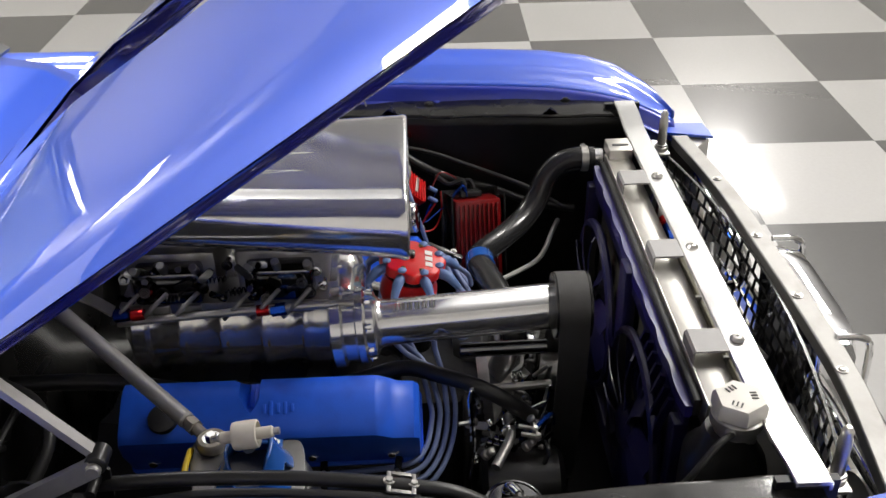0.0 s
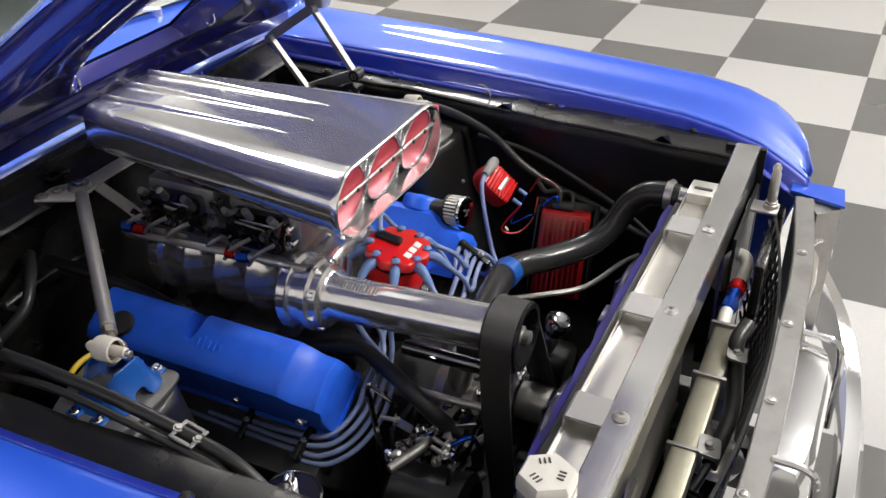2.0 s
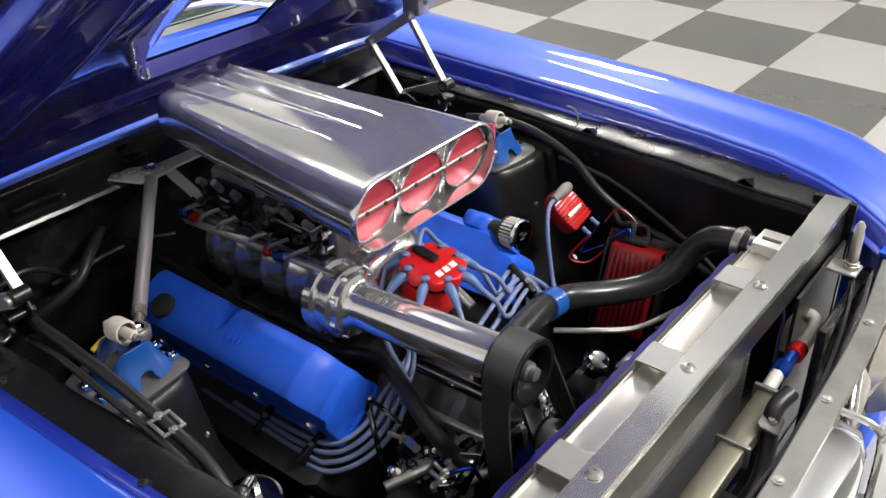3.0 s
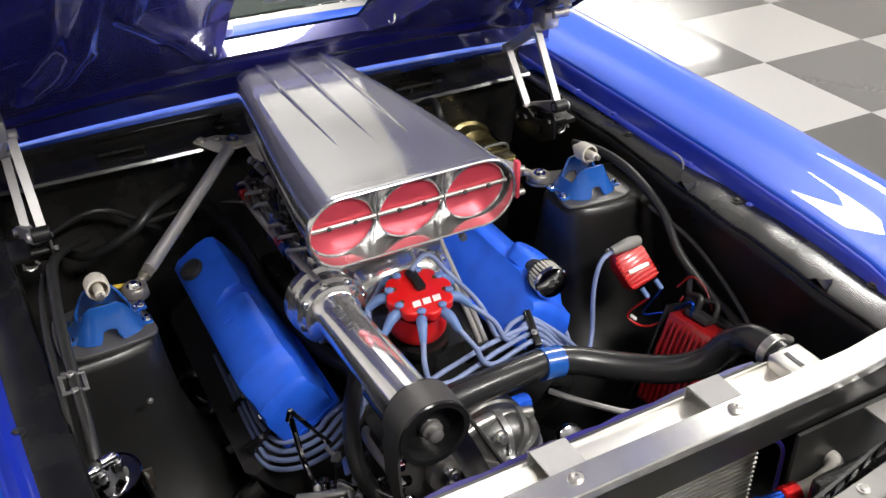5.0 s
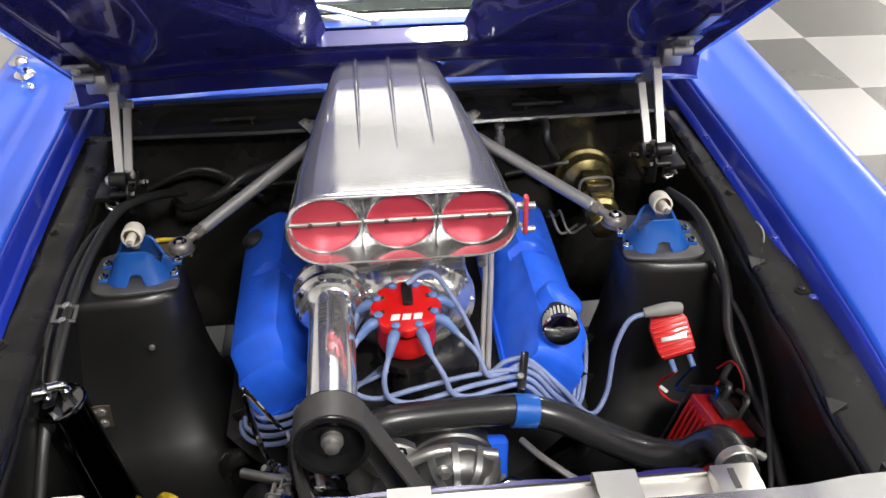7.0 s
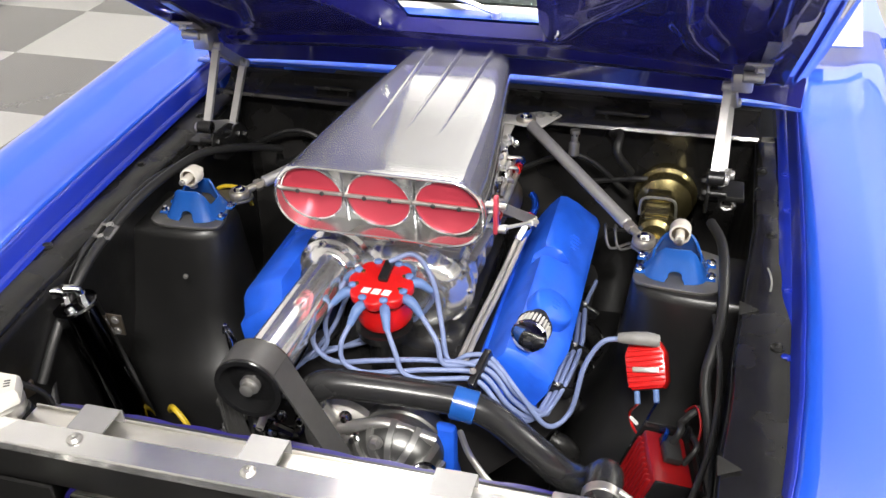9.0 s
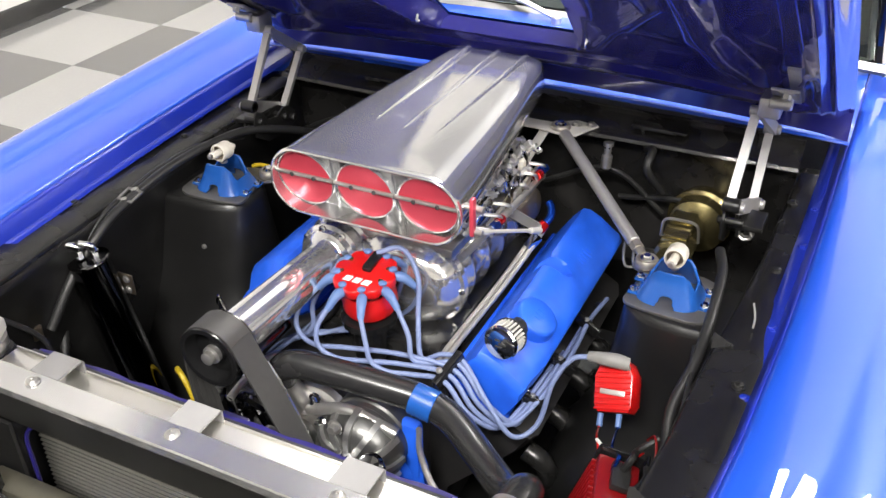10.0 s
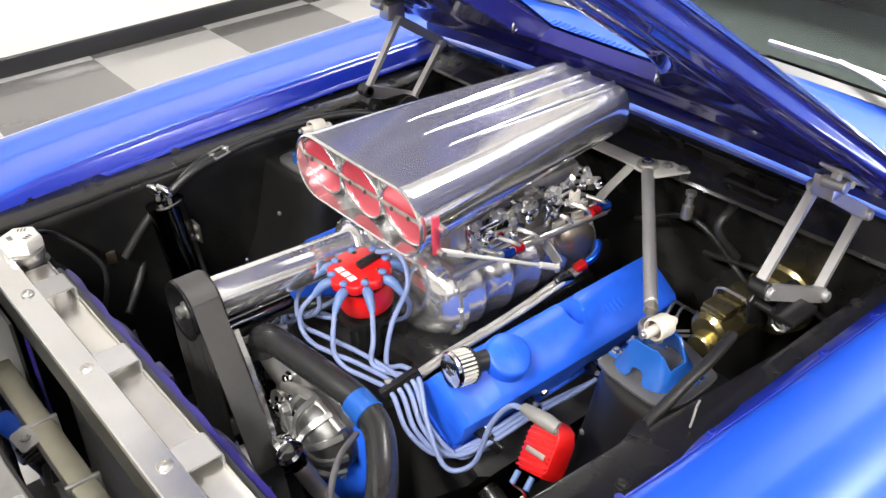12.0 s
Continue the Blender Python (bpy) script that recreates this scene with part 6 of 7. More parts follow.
def leads(e, tip):
    """Eight plug leads, each with its boot, and the coil lead."""
    def terminal(k):
        a = radians(-90 + 22.5 + 45 * k)
        d = Vector((math.cos(a), math.sin(a), 0))
        return tip @ (d * 0.051 + Vector((0, 0, 0.006))), d
    tails = [  # past the separator, round the front of the left cover
        [(0.215, 0.405, 0.795), (0.262, 0.40, 0.745), (0.302, 0.432, 0.700), (0.322, 0.49, 0.704), (0.340, 0.585, 0.728), (0.338, 0.67, 0.705)],
        [(0.218, 0.418, 0.800), (0.268, 0.412, 0.745), (0.310, 0.440, 0.700), (0.334, 0.50, 0.708), (0.352, 0.60, 0.732), (0.347, 0.70, 0.714), (0.338, 0.80, 0.690)],
        [(0.222, 0.430, 0.804), (0.274, 0.422, 0.75), (0.318, 0.445, 0.703), (0.346, 0.51, 0.712), (0.364, 0.60, 0.735), (0.358, 0.70, 0.720), (0.352, 0.78, 0.712), (0.362, 0.86, 0.715)],
        [(0.226, 0.442, 0.808), (0.28, 0.43, 0.755), (0.322, 0.455, 0.698), (0.330, 0.49, 0.690), (0.330, 0.53, 0.680), (0.325, 0.55, 0.66)]]
    LEFT = {  # terminal: the loop before the separator, then the tail
        0: [(0.078, 0.385, 0.845), (0.090, 0.378, 0.815), (0.118, 0.382, 0.800), (0.160, 0.395, 0.798)] + tails[0],
        7: [(-0.018, 0.383, 0.850), (-0.012, 0.374, 0.818), (0.022, 0.374, 0.803), (0.075, 0.382, 0.808), (0.14, 0.402, 0.808)] + tails[1],
        6: [(-0.080, 0.425, 0.850), (-0.078, 0.405, 0.818), (-0.035, 0.390, 0.803), (0.035, 0.395, 0.814), (0.13, 0.416, 0.816)] + tails[2],
        1: [(0.138, 0.428, 0.850), (0.152, 0.412, 0.818), (0.180, 0.424, 0.808)] + tails[3],
    }
    near = [(-0.152, 0.463, 0.742), (-0.180, 0.462, 0.720), (-0.221, 0.473, 0.702), (-0.247, 0.499, 0.694), (-0.255, 0.565, 0.690)]
    far = [(-0.131, 0.422, 0.742), (-0.171, 0.422, 0.702), (-0.221, 0.440, 0.672), (-0.263, 0.471, 0.660), (-0.277, 0.515, 0.660)]
    heads = {2: [(0.10, 0.535, 0.85), (0.055, 0.545, 0.79), (-0.03, 0.49, 0.765)], 3: [(0.05, 0.565, 0.85), (0.015, 0.545, 0.78), (-0.06, 0.475, 0.762)],
             5: [(-0.075, 0.46, 0.84), (-0.075, 0.45, 0.79), (-0.10, 0.44, 0.762)], 4: [(-0.06, 0.54, 0.84), (-0.08, 0.50, 0.79), (-0.105, 0.44, 0.765)]}
    ends = {2: (-0.250, 0.63, 0.682), 3: (-0.256, 0.72, 0.675), 5: (-0.262, 0.80, 0.668), 4: (-0.262, 0.60, 0.655)}
    RIGHT = {}
    for j, k in enumerate((2, 3, 5, 4)):   # side by side round the front of the right cover
        RIGHT[k] = heads[k] + [tuple(Vector(p).lerp(Vector(q), j / 3)) for p, q in zip(near, far)] + [ends[k]]
    for k, way in {**LEFT, **RIGHT}.items():
        p, d = terminal(k)
        q = p + d * 0.032 + Vector((0, 0, -0.013))
        bt = part("boot", tube(B(), [p - d * 0.006, p + d * 0.016 + Vector((0, 0, -0.004)), q + Vector((0, 0, -0.010)) + d * 0.004], 0.009, 12, 5, True, [0.008, 0.0095, 0.0092, 0.0075, 0.006]), BOOT, e, "blue silicone boot")
        part("terminal", lathe(B(), [(0.0075, 0), (0.0075, 0.003), (0.005, 0.005), (0, 0.0055)], tip @ (Vector((d.x, d.y, 0)) * 0.050 + Vector((0, 0, 0.0195))), (0, 0, 1), 14), BOOT, e)
        w = thing("plug_lead", way[-1], "blue-grey silicone plug lead", "plug lead", "plug leads")
        part("lead", tube(B(), [q + d * 0.003 + Vector((0, 0, -0.008))] + [Vector(v) for v in way], 0.0046, 10, 7), WIRE, w)
        end = Vector(way[-1])
        prev = Vector(way[-2])
        part("plug_boot", cyl(B(), end - (end - prev).normalized() * 0.02, end + Vector((-0.02 if end.x > 0 else 0.02, 0, -0.025)), 0.0075, 12, 0.001), RUBBER, w)
    w = thing("coil_lead", (0.45, 0.48, 0.80), "blue-grey coil lead with a grey boot", "coil lead")
    part("lead", tube(B(), [tip @ Vector((0.004, 0.04, 0.03)), tip @ Vector((0.045, 0.06, 0.035)), (0.105, 0.53, 0.90), (0.135, 0.47, 0.86), (0.155, 0.44, 0.80), (0.19, 0.45, 0.812), (0.23, 0.452, 0.808), (0.285, 0.425, 0.762), (0.335, 0.42, 0.705), (0.37, 0.45, 0.72), (0.385, 0.475, 0.80), (0.410, 0.492, 0.846), (0.442, 0.497, 0.858)], 0.0046, 10, 7), WIRE, w)
    part("coil_boot", tube(B(), [(0.437, 0.497, 0.858), (0.462, 0.496, 0.862), (0.484, 0.499, 0.862), (0.502, 0.503, 0.858)], 0.011, 12, 4, True, [0.0085, 0.0115, 0.0125, 0.011]), BOOT_GREY, w, "grey coil boot")
    sp = thing("lead_separator", (0.20, 0.42, 0.78), "black plastic lead separator with small bolts", "lead separator", "lead separators")
    part("comb", box(B(), (0, 0, 0), (0.014, 0.075, 0.026), pose(0.215, 0.425, 0.803, 20, 0, -14), 0.003), PLASTIC, sp)
    part("comb_bolt", bolt(B(), (0.207, 0.405, 0.816), (0, -0.3, 1), 0.004, 0.004), STEEL, sp)
    part("comb_stay", box(B(), (0.216, 0.425, 0.775), (0.006, 0.02, 0.05)), PLASTIC, sp)
    for p, rot in (((0.336, 0.512, 0.712), 20), ((0.353, 0.605, 0.734), 5), ((0.350, 0.765, 0.712), -5), ((-0.262, 0.520, 0.682), -10), ((-0.254, 0.64, 0.676), 0)):
        sp = thing("lead_separator", p, "black plastic lead separator with small bolts", "lead separator", "lead separators")
        part("comb", box(B(), (0, 0, 0), (0.062, 0.012, 0.022), pose(*p, 0, 30 if p[0] > 0 else -30, rot), 0.003), PLASTIC, sp)
        part("comb_bolt", bolt(B(), Vector(p) + Vector((0, 0, 0.011)), (0, 0, 1), 0.004, 0.004), STEEL, sp)


def top_hose():
    e = thing("radiator_hose", (0.25, 0.25, 0.76), "thick black radiator hose with a blue clamp sleeve", "radiator hose")
    way = [(-0.052, 0.312, 0.775), (-0.045, 0.312, 0.805), (-0.01, 0.318, 0.818), (0.06, 0.33, 0.812), (0.14, 0.345, 0.80), (0.20, 0.355, 0.788), (0.26, 0.345, 0.775), (0.33, 0.30, 0.765), (0.39, 0.25, 0.772), (0.43, 0.215, 0.80), (0.45, 0.19, 0.845), (0.455, 0.16, 0.875), (0.455, 0.125, 0.885), (0.455, 0.09, 0.885)]
    part("hose", tube(B(), way, 0.0255, 20, 7), HOSE, e)
    a, b = Vector((0.185, 0.352, 0.790)), Vector((0.225, 0.353, 0.782))
    part("sleeve", cyl(B(), a, b, 0.0285, 28, 0.001), BLUE_BRK, e, "blue anodised sleeve")
    part("clamp", cyl(B(), (0.455, 0.118, 0.885), (0.455, 0.103, 0.885), 0.028, 26, 0.001), STEEL, e, "worm-drive clamp")
    part("clamp_screw", cyl(B(), (0.475, 0.110, 0.905), (0.492, 0.110, 0.893), 0.006, 10), STEEL, e)


# ---- ignition, brakes, tanks on the aprons ----
def coil():
    e = thing("ignition_coil", (0.49, 0.51, 0.76), "red finned ignition coil on the shock tower", "ignition coil")
    n = Vector((-0.22, -0.74, 0.63)).normalized()
    f = put(Vector((0.484, 0.478, 0.826)) - n * 0.046, n, (1, 0.05, 0.25))   # x across, y up the face, z out of it
    m = f @ Matrix(((1, 0, 0, 0), (0, 0, 1, 0), (0, -1, 0, 0.03), (0, 0, 0, 1)))
    out = [(-0.033, -0.030), (-0.026, -0.042), (0.026, -0.042), (0.033, -0.030), (0.034, 0.018), (0.024, 0.038), (0.010, 0.046), (-0.010, 0.046), (-0.024, 0.038), (-0.034, 0.018)]
    part("core_block", prism(B(), out, f, 0.040, 0.004), RED, e)
    for k in range(9):
        y = -0.036 + k * 0.0085
        w = 0.062 if y < 0.015 else 0.062 - (y - 0.015) * 0.75
        part("fin", box(B(), (0, y, 0.0415), (w, 0.0042, 0.005), f, 0.0012, 1), RED, e)
    part("side_label", box(B(), (0.002, -0.010, 0.0438), (0.044, 0.009, 0.0020), f @ Matrix.Rotation(radians(-6), 4, "Z"), 0.0008), ALU_DULL, e, "bright worn label")
    part("fixing_screw", bolt(B(), f @ Vector((0.022, 0.030, 0.041)), n, 0.0045, 0.004), STEEL, e)
    bm = B()
    for q in (-0.016, 0.016):
        cyl(bm, m @ Vector((q, -0.016, -0.045)), m @ Vector((q, -0.02, -0.066)), 0.005, 10)
    pieces("terminal_boot", bm, BOOT, e, "blue terminal boot")
    part("wire_tag", prism(B(), rounded(0.006, 0.020, 0.002, 3), put((0.478, 0.462, 0.712), (0.2, -1, 0.3), (0.7, 0, 0.7)), 0.002), WHITE_MARK, e, "small white tag on the wire")
    for pts, mt in (([m @ Vector((-0.016, -0.02, -0.066)), (0.47, 0.47, 0.715), (0.49, 0.44, 0.70), (0.53, 0.42, 0.72), (0.56, 0.42, 0.76)], RED), ([m @ Vector((0.016, -0.02, -0.066)), (0.50, 0.46, 0.715), (0.52, 0.42, 0.735), (0.545, 0.40, 0.73)], BLUE_ANO)):
        part("wire", tube(B(), pts, 0.0022, 8), mt, e)


def ignition_box():
    e = thing("ignition_box", (0.51, 0.34, 0.60), "red finned ignition box in a black plastic bracket", "ignition box")
    m = pose(0.512, 0.343, 0.661, 4, 18, 14)
    part("case", box(B(), (0, 0, 0), (0.07, 0.11, 0.19), m, 0.006), RED_DARK, e)
    for k in range(9):
        part("fin", box(B(), (-0.038, -0.044 + k * 0.011, 0), (0.008, 0.004, 0.17), m, 0.001), RED_DARK, e)
    bm = B()
    for dy in (-0.062, 0.062):
        box(bm, (0.0, dy, 0.0), (0.075, 0.005, 0.21), m, 0.002)
    box(bm, (0.042, 0, 0), (0.006, 0.14, 0.22), m, 0.002)
    pieces("bracket", bm, PLASTIC, e, "black bracket")
    bm = B()
    tube(bm, [m @ Vector((0, 0.02, 0.10)), m @ Vector((0.005, 0.025, 0.135)), (0.555, 0.40, 0.78), (0.58, 0.43, 0.79)], 0.006, 8)
    tube(bm, [m @ Vector((0.02, -0.01, 0.10)), m @ Vector((0.03, 0.0, 0.13)), (0.575, 0.38, 0.77)], 0.005, 8)
    box(bm, (0.0, 0.01, 0.105), (0.03, 0.05, 0.014), m, 0.003)
    pieces("plug_wire", bm, RUBBER, e, "black wire")
    part("blue_wire", tube(B(), [m @ Vector((-0.012, 0.02, 0.10)), m @ Vector((-0.012, 0.03, 0.125)), (0.525, 0.40, 0.755)], 0.0035, 8), BLUE_ANO, e)


def brakes():
    e = thing("brake_booster", (0.47, 1.1, 0.72), "yellow zinc brake booster on the firewall", "brake booster")
    part("drum", lathe(B(), [(0.04, 0.0), (0.058, 0.0), (0.062, -0.02), (0.064, -0.035), (0.070, -0.04), (0.070, -0.05), (0.063, -0.056), (0.060, -0.085), (0.035, -0.10), (0.02, -0.104), (0, -0.104)], (0.478, 1.170, 0.79), (0, 1, 0), 44), BRASS, e, "yellow zinc drum")
    bm = tube(B(), [(0.40, 1.08, 0.86), (0.37, 1.05, 0.92), (0.37, 1.08, 0.95), (0.35, 1.12, 0.93)], 0.009, 10)
    part("vacuum_hose", bm, RUBBER, e)
    s = thing("master_cylinder", (0.468, 0.97, 0.78), "yellow zinc master cylinder with a wire bail", "master cylinder")
    bm = cyl(B(), (0.468, 0.905, 0.812), (0.468, 1.045, 0.815), 0.036, 28, 0.008)
    cyl(bm, (0.468, 0.89, 0.785), (0.468, 1.08, 0.79), 0.026, 20, 0.004)
    body = part("body", bm, BRASS, s)
    bm = box(B(), (0.468, 0.975, 0.846), (0.05, 0.12, 0.012), None, 0.005)
    for y in (0.945, 1.005):
        box(bm, (0.468, y, 0.853), (0.05, 0.045, 0.008), None, 0.003)
    part("lid", bm, BRASS, body)
    part("bail", tube(B(), [(0.43, 0.975, 0.82), (0.435, 0.975, 0.858), (0.468, 0.975, 0.864), (0.50, 0.975, 0.858), (0.506, 0.975, 0.82)], 0.003, 8), STEEL, body, "wire bail")
    bm = B()
    for dx in (0.0, 0.02):
        tube(bm, [(0.44 - dx, 0.93, 0.775), (0.40 - dx, 0.91, 0.77), (0.385 - dx, 0.95, 0.80), (0.39 - dx, 1.0, 0.76), (0.40, 1.1, 0.70)], 0.003, 8)
    pieces("brake_line", bm, HEADER, s)


def tower_top(side):
    x0, y0, z0 = CX + side * 0.482, 0.694, 0.868
    e = thing("shock_mount", (x0, y0, z0), "blue arched shock mount with a cream bushing on a steel plate", "shock mount", "shock mounts")
    out = [(-0.074, -0.030), (-0.054, -0.052), (0.03, -0.060), (0.066, -0.054), (0.083, -0.03), (0.082, 0.05), (0.06, 0.076), (-0.045, 0.106), (-0.082, 0.099), (-0.086, 0.071), (-0.06, 0.04)]
    m = Matrix.Translation((x0, y0, z0))
    ring_pts = curve_points([(x, y, 0) for x, y in out[-1:] + out + out[:2]], 5)[5:-6]
    poly = [(side * p.x, p.y) for p in ring_pts]
    if side < 0:
        poly = poly[::-1]
    pl = part("plate", prism(B(), poly, m, 0.007, 0.002), HEADER, e, "grey steel plate with a bright edge")
    # pressed saddle: a peak in front and behind, a round dip to either side, arched mouths at the foot
    bm = B()
    n, lv = 160, 28

    def step(v, lo, hi):
        v = min(1.0, max(0.0, (v - lo) / (hi - lo)))
        return v * v * (3 - 2 * v)
    vs = []
    for r in range(lv + 1):
        h = r / lv
        vs.append([])
        for k in range(n):
            an = 2 * math.pi * k / n
            cx, sy = math.cos(an), math.sin(an)
            px, py = math.copysign(abs(cx) ** 0.62, cx), math.copysign(abs(sy) ** 0.62, sy)
            peak = 0.060 - 0.012 * step(abs(px), 0.6, 1.0)
            top = 0.028 + (peak - 0.028) * step(abs(py), 0.42, 0.72)
            z = top * h
            lean = (1 - z / 0.060) ** 1.5
            vs[-1].append(bm.verts.new((x0 + px * (0.034 + 0.025 * lean), y0 + 0.010 + py * (0.031 + 0.022 * lean), z0 + 0.007 + z)))
    for r in range(lv):
        for k in range(n):
            an, h = 360 * (k + 0.5) / n, (r + 0.5) / lv
            if min((abs(an - 270) / 6) ** 2, (abs(an - 90) / 6) ** 2) + (h / 0.34) ** 2 < 1:
                continue
            bm.faces.new((vs[r][k], vs[r][(k + 1) % n], vs[r + 1][(k + 1) % n], vs[r + 1][k]))
    bmesh.ops.delete(bm, geom=[v for v in bm.verts if not v.link_faces], context="VERTS")
    edge = [v for v in bm.verts if v.is_boundary]
    for _ in range(3):
        bmesh.ops.smooth_vert(bm, verts=edge, factor=0.5, use_axis_x=True, use_axis_y=True, use_axis_z=True)
    ar = part("saddle", bm, BLUE_BRK, e, "blue enamelled saddle with arched mouths", 50)
    ar.modifiers.new("thick", "SOLIDIFY").thickness = 0.005
    for dx in (-1, 1):
        for dy in (-0.010, 0.034):
            part("foot", box(B(), (x0 + dx * 0.062, y0 + dy, z0 + 0.009), (0.018, 0.024, 0.004), None, 0.0015), BLUE_BRK, e)
            part("foot_bolt", bolt(B(), (x0 + dx * 0.063, y0 + dy, z0 + 0.011), (0, 0, 1), 0.0055, 0.007), CHROME, e, "bright foot bolt")
    c, ax = Vector((x0, y0 + 0.010, 0.954)), Vector((0, -1, 0.12)).normalized()
    part("bushing", lathe(B(), [(0.009, -0.018), (0.0178, -0.017), (0.0190, -0.013), (0.0190, 0.011), (0.0182, 0.015), (0.0155, 0.016), (0.0150, 0.006)], c, ax, 30), WHITE_BUSH, e, "cream bushing")
    part("bush_liner", lathe(B(), [(0.0150, 0.004), (0.0148, 0.009), (0.008, 0.007)], c, ax, 24), SENSOR, e, "browned bush liner")
    part("bush_core", cyl(B(), c + ax * -0.036, c + ax * 0.036, 0.0080, 16, 0.002), WHITE_BUSH, e)
    bm = cyl(B(), c - ax * 0.040, c + ax * 0.044, 0.0052, 12, 0.001)
    cyl(bm, c + Vector((0, 0, -0.02)), Vector((x0, y0 + 0.01, z0 + 0.06)), 0.008, 12)
    part("cross_bolt", bm, STEEL, e)


def strut_bar(side):
    x0 = CX + side * 0.418
    a, b = Vector((x0, 0.770, 0.884)), Vector((CX + side * 0.128, 1.092, 0.958))
    d = (b - a).normalized()
    e = thing("strut_bar", a, "satin steel brace bar with rod ends to the cowl", "strut bar", "strut bars")
    part("bar", cyl(B(), a + d * 0.055, b - d * 0.022, 0.0125, 18, 0.002), ROD, e)
    for p, s in ((a, 1), (b, -1)):
        bm = lathe(B(), [(0.010, -0.006), (0.021, -0.007), (0.022, -0.003), (0.022, 0.005), (0.019, 0.009), (0.010, 0.008)], p, (0, 0, 1), 26)
        cyl(bm, p + d * s * 0.018, p + d * s * 0.06, 0.0085, 12)
        cyl(bm, p + d * s * 0.036, p + d * s * 0.05, 0.0125, 6)
        part("rod_end", bm, ROD_END, e, "dull steel rod end")
        bm = bolt(B(), p + Vector((0, 0, 0.008)), (0, 0, 1), 0.0085, 0.008)
        cyl(bm, p + Vector((0, 0, -0.012)), p + Vector((0, 0, 0.008)), 0.006, 10)
        part("end_bolt", bm, CHROME, e)


def cowl_bracket():
    e = thing("cowl_bracket", (CX, 1.10, 0.945), "pale steel brace plate bolted to the cowl lip", "bracket")
    out = [(-0.17, -0.03), (-0.13, -0.034), (-0.08, -0.026), (0.08, -0.026), (0.13, -0.034), (0.17, -0.03), (0.20, 0.035), (0.15, 0.042), (0.10, 0.012), (-0.10, 0.012), (-0.15, 0.042), (-0.20, 0.035)]
    part("plate", prism(B(), out, Matrix.Translation((CX, 1.10, 0.9535)), 0.005, 0.001), PLATE, e)
    bm = B()
    for x, y in ((-0.185, 0.03), (0.185, 0.03), (-0.155, 0.02), (0.155, 0.02)):
        bolt(bm, (CX + x, 1.10 + y, 0.9585), (0, 0, 1), 0.008, 0.006)
    pieces("plate_bolt", bm, STEEL, e)
    for side in (-1, 1):
        part("stay", strap(B(), [(CX + side * 0.095, 1.085, 0.95), (CX + side * 0.075, 1.03, 0.90), (CX + side * 0.07, 1.0, 0.87)], 0.022, 0.004, (1, 0, 0.3), 3), PLATE, e)


